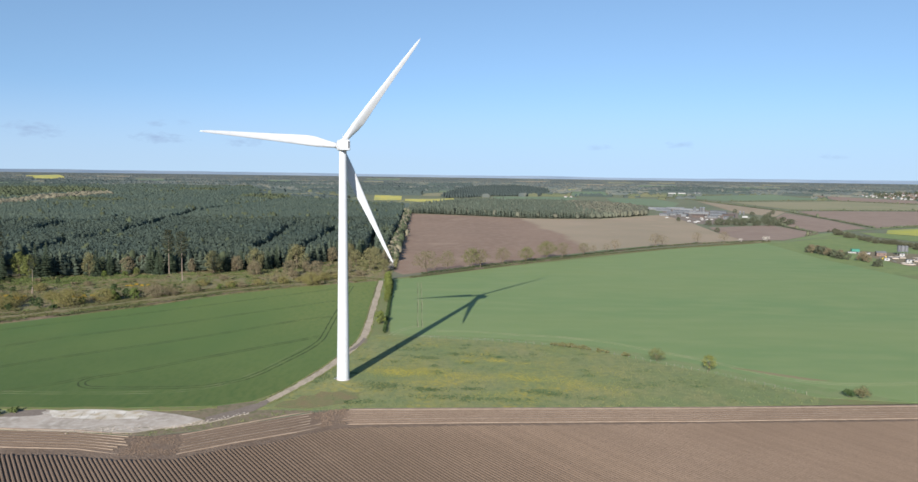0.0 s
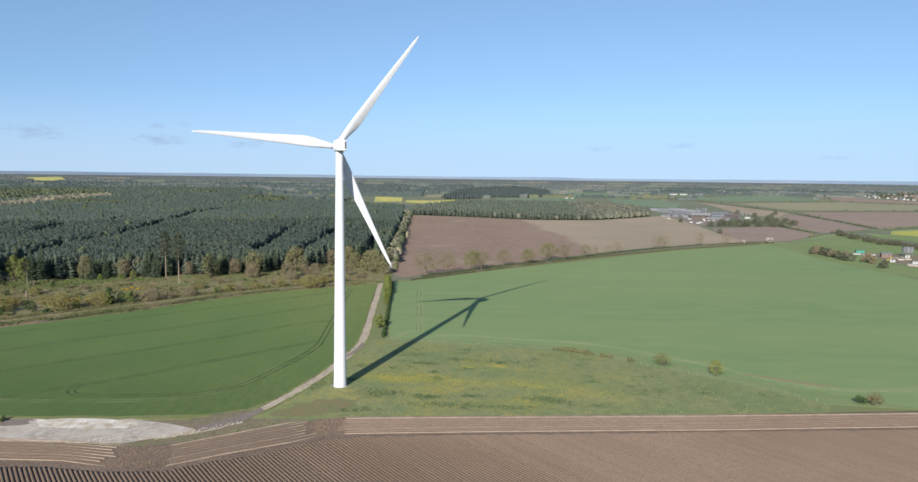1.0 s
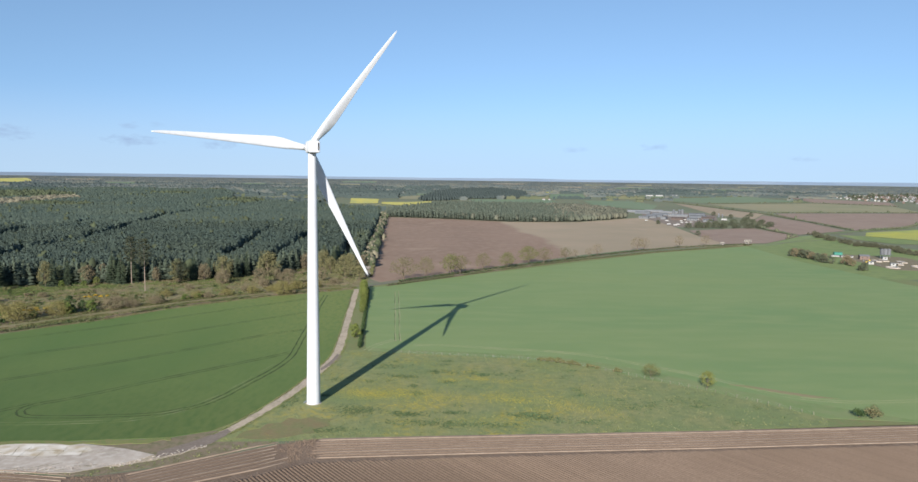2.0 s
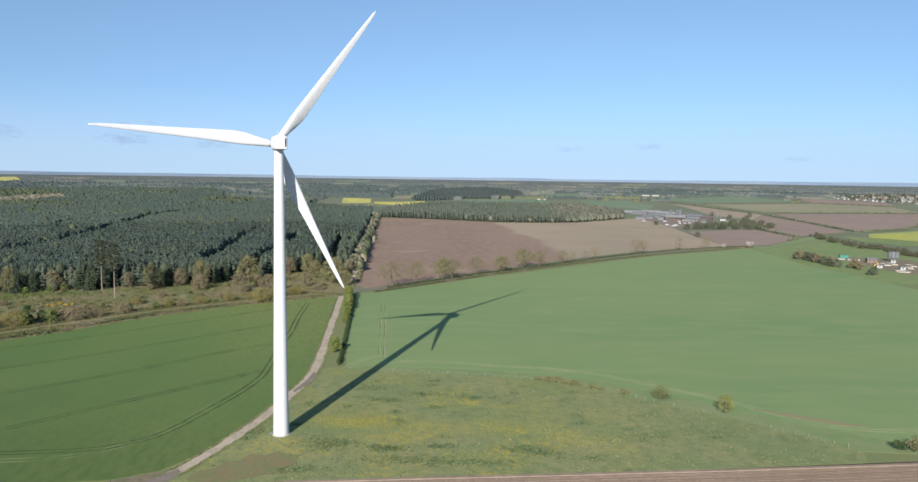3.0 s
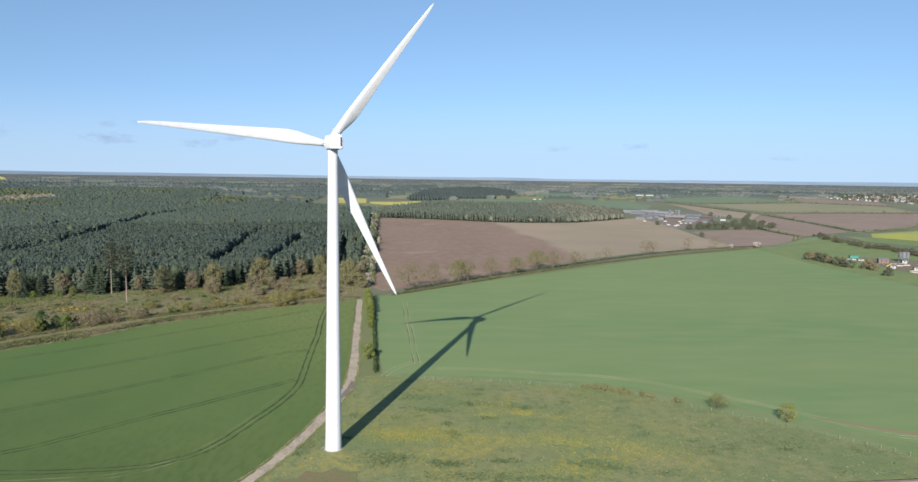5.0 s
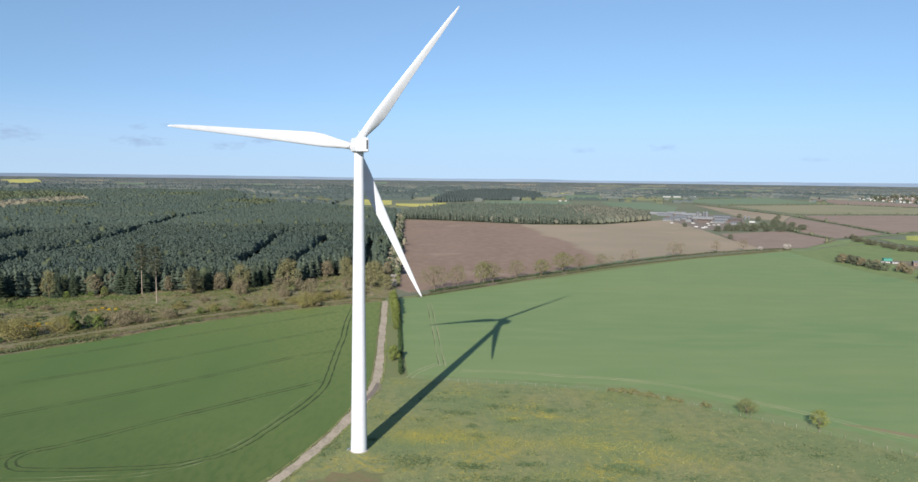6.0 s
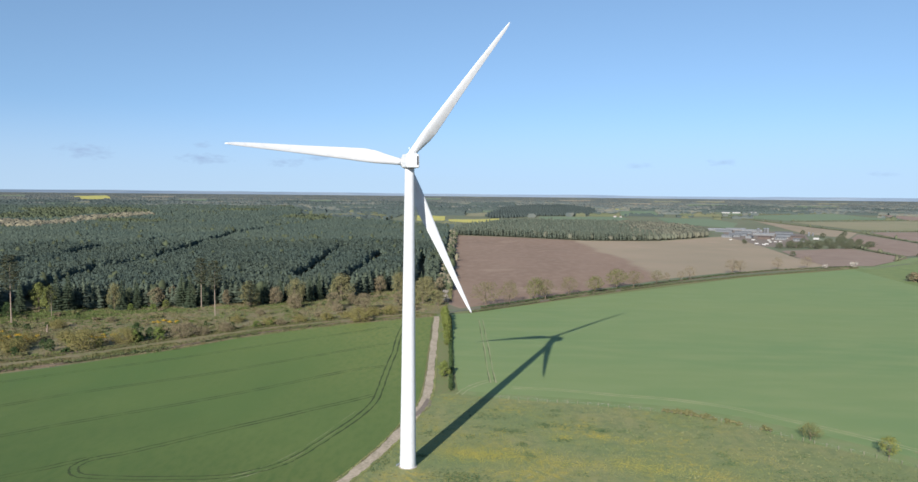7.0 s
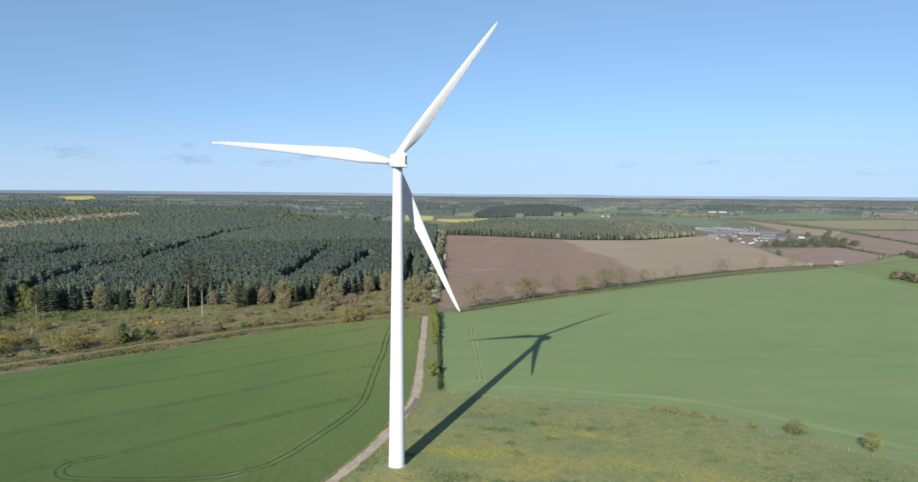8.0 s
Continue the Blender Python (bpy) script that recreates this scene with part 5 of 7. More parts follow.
def ridge_line(line, material, h=0.42, foot=0.46, top=0.12, wob=0.0, seed=0, step=14.0):
    """One ridge of drawn-up soil along a line, its ends running out flat."""
    rr = random.Random(seed)
    pts = []
    for p, q in zip(line, line[1:]):
        p, q = Vector((*p, 0)), Vector((*q, 0))
        m = max(1, int((q - p).length / step))
        pts += [p.lerp(q, k / m) for k in range(m)]
    pts.append(Vector((*line[-1], 0)))
    d0 = (pts[1] - pts[0]).normalized()
    pts.insert(1, pts[0] + d0 * 1.2)
    bm = bmesh.new()
    rows = []
    for k, p in enumerate(pts):
        d = (pts[min(k + 1, len(pts) - 1)] - pts[max(k - 1, 0)]).normalized()
        n = Vector((-d.y, d.x, 0))
        p = p + n * rr.uniform(-wob, wob)
        hh = h * rr.uniform(0.95, 1.05) if 0 < k < len(pts) - 1 else 0.04
        rows.append([bm.verts.new(p + n * foot), bm.verts.new(p + n * top + Vector((0, 0, hh))), bm.verts.new(p - n * top + Vector((0, 0, hh * 0.97))), bm.verts.new(p - n * foot)])
    for r, s_ in zip(rows, rows[1:]):
        for i in range(3):
            bm.faces.new((r[i], s_[i], s_[i + 1], r[i + 1]))
    bmesh.ops.recalc_face_normals(bm, faces=bm.faces[:])
    return obj_from("ridge", bm, material, potato)


START = [(-122, -70), (-74, -68.5), (-60, -68.5), (-44, -71), (-30, -70), (-24, -65.5), (-18, -62.5), (-11, -59.5), (-5, -55), (2, -49.5), (10, -46.3), (40, -43.4), (76, -41), (180, -33.6), (300, -23.2)]
PX, PY = 0.8, 0.6          # across the ridges; they run along (0.6, -0.8)
s = -118.0
k = 0
while s < 164:
    for (x0, y0), (x1, y1) in zip(START, START[1:]):
        s0, s1 = x0 * PX + y0 * PY, x1 * PX + y1 * PY
        if s0 <= s < s1:
            u = (s - s0) / (s1 - s0)
            x, y = x0 + (x1 - x0) * u, y0 + (y1 - y0) * u
            j = random.Random(k).uniform(-0.5, 0.5)
            # tone follows x: the western ridges' shaded look goes into their soil colour
            ridge_line([(x + 0.6 * j, y - 0.8 * j), (x + 0.6 * 75, y - 0.8 * 75)], M_SOILS[max(0, min(6, int((x + random.Random(k + 900).uniform(-7, 7)) / 11)))], h=0.42 - 0.24 * min(1, max(0, (x - 5) / 70)), seed=k, wob=0.02)
    s += 0.95
    k += 1
# headlands: ridges along the field's edge, the outer ones dried pale
M_CREST = mat("dried ridge crest", (0.265, 0.205, 0.155), (0.190, 0.140, 0.102), 0.2, (0.29, 0.228, 0.172), 0.6, rough=0.95)
HEADS = [([(-130, -49), (-85, -51.2), (-64, -51.8), (-46, -54.5)], [(-125, -63), (-77, -64), (-57, -64.5), (-46, -67)]),
         ([(-34, -53.5), (-23, -46), (-9, -36.5), (-5, -34)], [(-31, -67), (-19, -59), (-5, -51), (1, -46.5)]),
         ([(6, -31.5), (40, -29.2), (79, -27.2), (116, -25), (186, -20), (300, -11)], [(8, -44), (40, -41.5), (77, -39.2), (111, -37.2), (177, -32), (290, -22)])]
for hi, (up, lo) in enumerate(HEADS):
    for q in range(8):
        u = q / 7
        line = [tuple(Vector(a).lerp(Vector(b), u)) for a, b in zip(up, lo)]
        outer = q in (0, 7)
        je = random.Random(hi * 31 + q)
        d0, d1 = Vector(line[1]) - Vector(line[0]), Vector(line[-1]) - Vector(line[-2])
        line[0] = tuple(Vector(line[0]) + d0.normalized() * je.uniform(-1.4, 1.0))
        line[-1] = tuple(Vector(line[-1]) - d1.normalized() * je.uniform(-2.0, 1.6))
        ridge_line(line, M_CRUST if outer else M_SOILS[5 if hi == 2 else 1], h=0.24 if outer else 0.2, foot=(0.75 if q == 0 and hi == 2 else 0.34) if outer else 0.8, top=(0.5 if q == 0 and hi == 2 else 0.14) if outer else 0.4, seed=hi * 50 + q, wob=0.08)
        if not outer:
            strip = band("crest", [tuple(Vector(line[0]).lerp(Vector(line[1]), 0.05))] + line[1:-1] + [tuple(Vector(line[-1]).lerp(Vector(line[-2]), 0.05))], 0.30 if q in (2, 4, 5) else 0.18, 0.24, M_CREST, potato, jitter=0.09, seed=q)

# clods on the turning places between the headlands
cr = random.Random(71)
verts, faces = [], []
GAPS = [[(-47, -55), (-34, -54), (-31, -67), (-45, -68)], [(-5, -34), (6, -30), (8, -44), (1, -47)]]
while len(verts) < 1500 * 6:
    g = cr.choice(GAPS)
    x, y = cr.uniform(-48, 9), cr.uniform(-68, -30)
    if not inside(x, y, g) or noise.noise((x * 0.25, y * 0.25, 1.0)) < cr.uniform(-0.5, 0.3):
        continue
    q, b = cr.uniform(0.08, 0.26), len(verts)
    for dx, dy, dz in ((1, 0, 0), (0, 1, 0), (-1, 0, 0), (0, -1, 0), (0, 0, 0.8), (0, 0, -0.3)):
        verts.append((x + q * (dx + cr.uniform(-.3, .3)), y + q * (dy + cr.uniform(-.3, .3)), 0.03 + q * (dz + cr.uniform(-.15, .15))))
    faces += [(b + i, b + (i + 1) % 4, b + 4) for i in range(4)]
tagged(mesh_np("soil_clods", verts, faces, M_SOILS[3]), "brown soil clods on the turning places", "soil", kind="stuff")

# broken concrete along the pad's edge
rr = random.Random(23)
bm = bmesh.new()
for _ in range(230):
    u = rr.random()
    c = Vector((-66, -52.5)).lerp(Vector((-38, -47.6)), u) + Vector((rr.gauss(0, 0.8), rr.gauss(0, 0.9)))
    if rr.random() < 0.3:
        c = Vector((-40, -49)).lerp(Vector((-22, -36)), rr.random()) + Vector((rr.gauss(0, 0.6), rr.gauss(0, 0.6)))
    sz = rr.uniform(0.15, 0.6)
    geo = bmesh.ops.create_cube(bm, size=1, matrix=pose(c.x, c.y, 0.10, rr.uniform(-12, 12), rr.uniform(-12, 12), rr.uniform(0, 360)) @ Matrix.Diagonal((sz, sz * rr.uniform(.5, 1), 0.14, 1)))
tagged(obj_from("concrete_rubble", bm, M_CONC), "broken grey concrete rubble along the hardstanding", "rubble", kind="stuff")
M_PAD_W = mat("bleached concrete", (0.60, 0.555, 0.49), (0.44, 0.39, 0.32), 0.20, (0.36, 0.285, 0.185), 0.32, rough=0.9, bump=0.05, bump_scale=1.5)
sheet("bleached_slab", [(-81, -35), (-74, -34.6), (-66, -34.8), (-52, -36.5), (-50, -39), (-52, -42), (-60, -43), (-70, -42.5), (-76, -42), (-79, -38.5)], 0.125, M_PAD_W, "bleached whitish part of the hardstanding", "hardstanding")
spread(bush(1.8, 4.2, LEAF_TURF, 141, 60, 0.42, label="green bramble mound beside the hardstanding"), [(-90, -38, 1.0), (-93.5, -40.5, 0.8)])
spread(bush(1.0, 3.4, LEAF_HEATH, 142, 60, 0.4, label="brown dead bramble heap beside the hardstanding"), [(-96, -38, 1.1), (-100, -38.5, 1.2), (-104, -38, 1.0)])
# cracks and joints in the hardstanding, grown with weeds
cr = random.Random(57)
pad = bpy.data.objects["concrete_pad"]
M_CRACK = mat("weedy crack", (0.16, 0.14, 0.09), (0.13, 0.12, 0.07), 0.5, rough=0.95)
for k in range(26):
    if k < 9:
        x, y, a, L = -80 + k * 4.6 + cr.uniform(-1, 1), -36.5 - 0.15 * k, -82 + cr.uniform(-9, 9), cr.uniform(4, 9)
    elif k < 14:
        x, y, a, L = -80 + (k - 9) * 7, -38.5 - cr.uniform(0, 6), cr.uniform(-8, 4), cr.uniform(8, 16)
    else:
        x, y, a, L = cr.uniform(-66, -42), cr.uniform(-52.5, -48), cr.uniform(-25, 40), cr.uniform(2, 6)
    line, p = [], Vector((x, y))
    for q in range(6):
        line.append(tuple(p))
        p = p + Vector((math.cos(radians(a)), math.sin(radians(a)))) * L / 5 + Vector((cr.uniform(-.2, .2), cr.uniform(-.2, .2)))
    if all(inside(px, py, PAD) for px, py in line):
        band("crack", line, cr.uniform(0.05, 0.10) if k < 14 else cr.uniform(0.1, 0.24), 0.145, M_CRACK, pad, jitter=0.04, seed=k)

# ---- fence round the meadow ----
def fence():
    t = tagged(empty("fence", *FENCE[0]), "old wooden post and wire fence along the meadow", "fence")
    x0, y0 = FENCE[0]
    bm = bmesh.new()
    tube(bm, (0, 0, -0.3), (0, 0, 1.15), 0.075, 0.07, 7)
    bmesh.ops.contextual_create(bm, geom=[v for v in bm.verts if v.co.z > 1])
    me = bpy.data.meshes.new("post")
    bm.to_mesh(me)
    bm.free()
    me.materials.append(M_POST)
    pts = []
    for (ax, ay), (bx, by) in zip(FENCE, FENCE[1:]):
        n = max(1, round(math.hypot(bx - ax, by - ay) / 3.2))
        pts += [(ax + (bx - ax) * k / n - x0, ay + (by - ay) * k / n - y0) for k in range(n)]
    rr = random.Random(2)
    for x, y in pts:
        p = new("post", me)
        p.parent = t
        p.matrix_basis = pose(x, y, 0, rr.uniform(-5, 5), rr.uniform(-5, 5), rr.uniform(0, 360))
    for z in (0.55, 0.8, 1.05):
        bm = bmesh.new()
        for a, b in zip(pts, pts[1:]):
            tube(bm, (*a, z), (*b, z), 0.004, 0.004, 3)
        part("wire", bm, M_STEEL, t)


M_POST = mat("weathered fence wood", (0.22, 0.19, 0.14), (0.17, 0.145, 0.11), 1.0, rough=0.95, vary=0.2)
fence()

def field_gate():
    t = tagged(empty("gateway_rail", -13.5, 230, 0, 33), "weathered wooden rails and posts at the track's end", "fence")
    for x in (-9, -6, -3.2, 3.2, 5.6):
        bm = bmesh.new()
        boxm(bm, x, 0, 0.55, 0.16, 0.16, 1.4)
        part("post", bm, M_POST, t)
    for a, b in ((-9, -3.2), (3.2, 5.6)):
        for z in (0.5, 0.95):
            bm = bmesh.new()
            boxm(bm, (a + b) / 2, 0.1, z, b - a, 0.05, 0.12)
            part("rail", bm, M_POST, t)


def boxm(bm, cx, cy, cz, sx, sy, sz):
    bmesh.ops.create_cube(bm, size=1, matrix=Matrix.Translation((cx, cy, cz)) @ Matrix.Diagonal((sx, sy, sz, 1)))


field_gate()
# a dead stump on the heath
stump = tagged(empty("dead_tree", -203, 158), "short pale dead tree stump on the heath", "tree")
bm = bmesh.new()
tube(bm, (0, 0, -0.2), (0.3, 0.1, 4.2), 0.32, 0.22, 8)
part("trunk", bm, M_BARK_PALE, stump)

# ---- meadow growth ----
def tufts(name, places, material, label, category, blades=6, seed=1):
    """Grass tussocks or flower heads as bent blades: (x, y, height, spread)."""
    r = np.random.RandomState(seed)
    verts, faces = [], []
    for x, y, h, w in places:
        for _ in range(blades):
            a, b = r.uniform(0, 6.28), r.uniform(0.2, 1)
            c, s_ = math.cos(a), math.sin(a)
            q = len(verts)
            bx, by = x + c * w * b * .5, y + s_ * w * b * .5
            k = w * 0.28
            verts += [(bx - s_ * k, by + c * k, 0.02), (bx + s_ * k, by - c * k, 0.02), (bx + c * w * .35, by + s_ * w * .35, h * r.uniform(.6, 1.1))]
            faces.append((q, q + 1, q + 2))
    return tagged(mesh_np(name, verts, faces, material), label, category, kind="stuff")


mr = random.Random(31)
dark_t, pale_t, flower_t = [], [], []
# nettle beds and flower drifts: x, y, half width, half depth, weight
BEDS = [(14, -7, 4.5, 3.2, 5), (30, -10.5, 3.2, 1.5, 3), (44, -9, 2.6, 1.3, 2), (66, -10.5, 4, 1.6, 3), (70, -13.5, 3, 1.5, 2), (36, -18, 9, 1.8, 4), (55, -20, 8, 1.6, 3), (82, -17, 8, 2, 2),
        (40, 36, 7, 2, 2), (58, 33, 7, 2, 2), (20, 44, 5, 2.5, 1.5), (6, -24, 6, 1.6, 3), (100, -2, 8, 3, 2), (120, 2, 7, 3, 2), (27, 30, 4, 1.6, 1.5), (-8, 4, 2.5, 6, 2)]
DRIFTS = [(13, 11, 6, 4.5, 6), (22, 9, 6, 4, 6), (31, 12, 7, 4, 4), (40, 6, 8, 4, 4), (52, 4, 8, 4, 3), (60, 8, 6, 4, 3), (67, 3, 6, 3, 3), (43, 26, 3, 2, 1.5), (55, 27, 3, 2, 1.5), (64, 24, 4, 2, 1.2),
          (30, -2, 9, 3, 3), (50, -15, 12, 3, 3), (78, 0, 6, 5, 2.5), (88, -6, 7, 5, 2.5), (24, 26, 9, 5, 2), (-6, 14, 3, 9, 1.5), (95, 12, 8, 6, 1.5)]


def strew(beds, count, dst, h0, h1, w0, w1):
    while len(dst) < count:
        bx, by, rx, ry, _ = mr.choices(beds, [b[4] for b in beds])[0]
        x, y = bx + mr.gauss(0, 0.8) * rx, by + mr.gauss(0, 0.8) * ry
        if inside(x, y, MEADOW) and not inside(x, y, BARE) and math.hypot(x, y) > 3:
            dst.append((x, y, mr.uniform(h0, h1), mr.uniform(w0, w1)))


strew(BEDS, 3400, dark_t, 0.12, 0.3, 0.3, 0.7)
for _ in range(46):
    x, y = mr.uniform(-12, 150), mr.uniform(-26, 58)
    if inside(x, y, MEADOW) and not inside(x, y, BARE) and math.hypot(x, y) > 8:
        strew([(x, y, mr.uniform(0.8, 2.4), mr.uniform(0.8, 1.9), 1)], len(dark_t) + mr.randint(25, 80), dark_t, 0.12, 0.3, 0.3, 0.6)
strew(DRIFTS, 17000, flower_t, 0.12, 0.24, 0.07, 0.15)
DARKS, FLOWERS = len(dark_t) + 500, 22000
while len(dark_t) < DARKS or len(flower_t) < FLOWERS or len(pale_t) < 4500:
    x, y = mr.uniform(-20, 157), mr.uniform(-32, 66)
    if not inside(x, y, MEADOW) or math.hypot(x, y) < 3:
        continue
    n1 = noise.noise((x * 0.06, y * 0.06, 3.3))
    if n1 > 0.1 and len(dark_t) < DARKS:
        dark_t.append((x, y, mr.uniform(0.15, 0.35), mr.uniform(0.25, 0.6)))
    elif len(pale_t) < 4500 and not inside(x, y, BARE):
        pale_t.append((x, y, mr.uniform(0.12, 0.3), mr.uniform(0.3, 0.8)))
    elif len(flower_t) < FLOWERS and x < 105:
        flower_t.append((x, y, mr.uniform(0.1, 0.2), mr.uniform(0.06, 0.12)))
gt = random.Random(66)
while len(pale_t) < 7200:
    k = gt.randrange(len(TRACK) - 1)
    p = Vector(TRACK[k]).lerp(Vector(TRACK[k + 1]), gt.random())
    d = (Vector(TRACK[k + 1]) - Vector(TRACK[k])).normalized()
    p = p + Vector((-d.y, d.x)) * gt.choice((-1, 1)) * (1.75 + abs(gt.gauss(0, 0.35)))
    if p.y > -28:
        pale_t.append((p.x, p.y, gt.uniform(0.1, 0.3), gt.uniform(0.3, 0.8)))
while len(pale_t) < 7330:
    x, y = mr.uniform(-70, -4), mr.uniform(-55, -24)
    if line_dist(x, y, [(-70, -53.6), (-50, -54.6), (-40, -52), (-28, -46), (-14, -37), (-5, -33)]) < 2.2 and not inside(x, y, PAD):
        pale_t.append((x, y, mr.uniform(0.15, 0.4), mr.uniform(0.3, 0.7)))
M_TUSS = mat("dark nettles", (0.058, 0.092, 0.042), (0.075, 0.108, 0.046), 0.1, rough=0.85, vary=0.2, island=True)
M_PALEG = mat("meadow grass", (0.14, 0.165, 0.06), (0.185, 0.18, 0.085), 0.05, rough=0.85, vary=0.25, island=True)
M_FLOW = mat("yellow meadow flowers", (0.40, 0.31, 0.032), (0.30, 0.25, 0.037), 0.1, rough=0.8, vary=0.25, island=True)
tufts("nettle_clumps", dark_t, M_TUSS, "dark green nettle and dock clumps in the meadow", "weeds", 6, 1)
tufts("meadow_grass", pale_t, M_PALEG, "tufted rough meadow grass", "grass", 5, 2)
tufts("meadow_flowers", flower_t, M_FLOW, "drifts of yellow buttercups in the meadow", "flowers", 3, 3)

# ---- far country ----
M_RAPE = mat("flowering oilseed rape", (0.49, 0.41, 0.09), (0.41, 0.37, 0.10), 0.012, (0.27, 0.29, 0.11), 0.05, rough=0.9)
M_RAPE_PALE = mat("rape coming into flower", (0.29, 0.29, 0.075), (0.19, 0.235, 0.085), 0.01, (0.36, 0.34, 0.05), 0.04, rough=0.9)
M_GREEN_F = mat("far green crop", (0.128, 0.172, 0.100), (0.146, 0.184, 0.108), 0.004, rough=0.9)
M_PALE_F = mat("far stubble", (0.22, 0.20, 0.12), (0.19, 0.19, 0.105), 0.004, (0.24, 0.21, 0.13), 0.02, rough=0.95)
# far woods lean grey-blue: the haze of distance is put into the base colour
M_FARWOOD = mat("hazed far broad-leaved wood", (0.078, 0.092, 0.088), (0.064, 0.079, 0.077), 0.004, (0.118, 0.116, 0.092), 0.035, rough=0.95, vary=0.05, island=True)
M_FARPINE = mat("hazed far pine wood", (0.042, 0.057, 0.053), (0.052, 0.067, 0.062), 0.004, rough=0.95, vary=0.06, island=True)
M_PADDOCK = mat("paddock grass", (0.145, 0.19, 0.065), (0.17, 0.205, 0.075), 0.02, (0.12, 0.16, 0.06), 0.1, rough=0.9)

KEEP = []
# red soil greyed: the haze over the eastern fields is in the colour
M_PLOUGH_E = mat("haze-greyed tilled soil", (0.204, 0.146, 0.112), (0.222, 0.164, 0.126), 0.008, (0.238, 0.178, 0.138), 0.06, rough=0.95)


def far_field(nm, pts, m, lab):
    KEEP.append(pts)
    sheet(nm, pts, 0.06 if nm == "paddock" else 0.35, m, lab, "field", fine=110, skirt=False)


far_field("rape_field", [(-160, 1385), (-186, 1625), (-148, 1612), (-112, 1590), (-98, 1400), (-130, 1380)], M_RAPE, "bright yellow oilseed rape field beyond the forest")
far_field("rape_field", [(-43, 1324), (-88, 1379), (-93, 1451), (-30, 1462), (23, 1521), (23, 1401), (-2, 1331)], M_RAPE, "yellow oilseed rape field behind the pine wood")
far_field("far_field", [(-64, 1603), (-62, 1760), (-6, 1838), (11, 1696), (1, 1617)], M_PALE_F, "pale brown far field")
far_field("far_field", [(60, 1440), (117, 1491), (126, 1643), (271, 1660), (330, 1674), (340, 1560), (296, 1460), (180, 1420)], M_GREEN_F, "green strip of crop behind the wood")
far_field("rape_field", [(389, 2066), (412, 2217), (465, 2232), (447, 2128)], M_RAPE, "small yellow rape field far away")
far_field("far_field", [(340, 1709), (400, 2040), (505, 2060), (456, 1765)], M_GREEN_F, "green far crop field")
far_field("far_field", [(399, 1390), (419, 1631), (540, 1600), (550, 1411), (480, 1230)], M_GREEN_F, "green crop field beside the farm")
far_field("far_field", [(-601, 2145), (-419, 2126), (-392, 1989), (-556, 2010)], M_PALE_F, "pale strip of stubble beyond the forest")
far_field("rape_field", [(-1651, 2557), (-1485, 2304), (-1449, 2421), (-1600, 2690), (-1761, 2940), (-1797, 2657)], M_RAPE, "yellow rape field far beyond the forest")
far_field("arable_field", [(392, 763), (500, 811), (508, 682), (418, 584), (366, 574), (378, 690)], M_PLOUGH_E, "dark reddish tilled field by the farm")
far_field("arable_field", [(622, 1519), (664, 1120), (584, 985), (558, 1093), (590, 1300)], M_PLOUGH2, "brown tilled field beyond the farm")
far_field("arable_field", [(568, 952), (648, 1087), (643, 925), (618, 766), (520, 705), (518, 800)], M_PLOUGH_E, "dark tilled field beyond the road")
far_field("arable_field", [(690, 1122), (716, 1142), (1000, 1150), (930, 1000), (735, 815), (638, 776), (655, 933)], M_PLOUGH_E, "wide reddish tilled field")
far_field("far_field", [(687, 1475), (985, 1539), (1100, 1400), (1010, 1165), (705, 1195)], M_PALE_F, "wide pale greenish field")
far_field("far_field", [(614, 1731), (998, 1948), (983, 1722), (1012, 1605), (702, 1535)], M_GREEN_F, "green crop field by the white barns")
far_field("arable_field", [(1091, 1881), (1212, 1589), (1115, 1400), (1005, 1569)], M_PLOUGH_E, "reddish far tilled field")
far_field("rape_field", [(600, 690), (632, 740), (729, 782), (800, 760), (700, 640), (640, 620)], M_RAPE_PALE, "yellow flowering rape field by the lane")
far_field("far_field", [(572, 705), (598, 688), (638, 618), (598, 582), (574, 588), (558, 640)], M_PADDOCK, "green unflowered corner of the rape field")
far_field("paddock", [(372, 556), (384, 578), (418, 584), (508, 682), (566, 718), (559, 703), (479, 628), (398, 551)], M_MARGIN, "green rough strip between road and arable field")
far_field("paddock", [(398, 548), (479, 625), (556, 700), (528, 590), (560, 520), (480, 300), (362, 290), (357, 400), (364, 480), (376, 552)], M_PADDOCK, "rough green paddock round the sewage works")
sheet("lane", [(565, 728), (649, 774), (749, 814), (751, 808), (651, 768), (567, 722)], 0.4, M_MARGIN, "grass verge of the lane beside the rape", "verge", skirt=False)

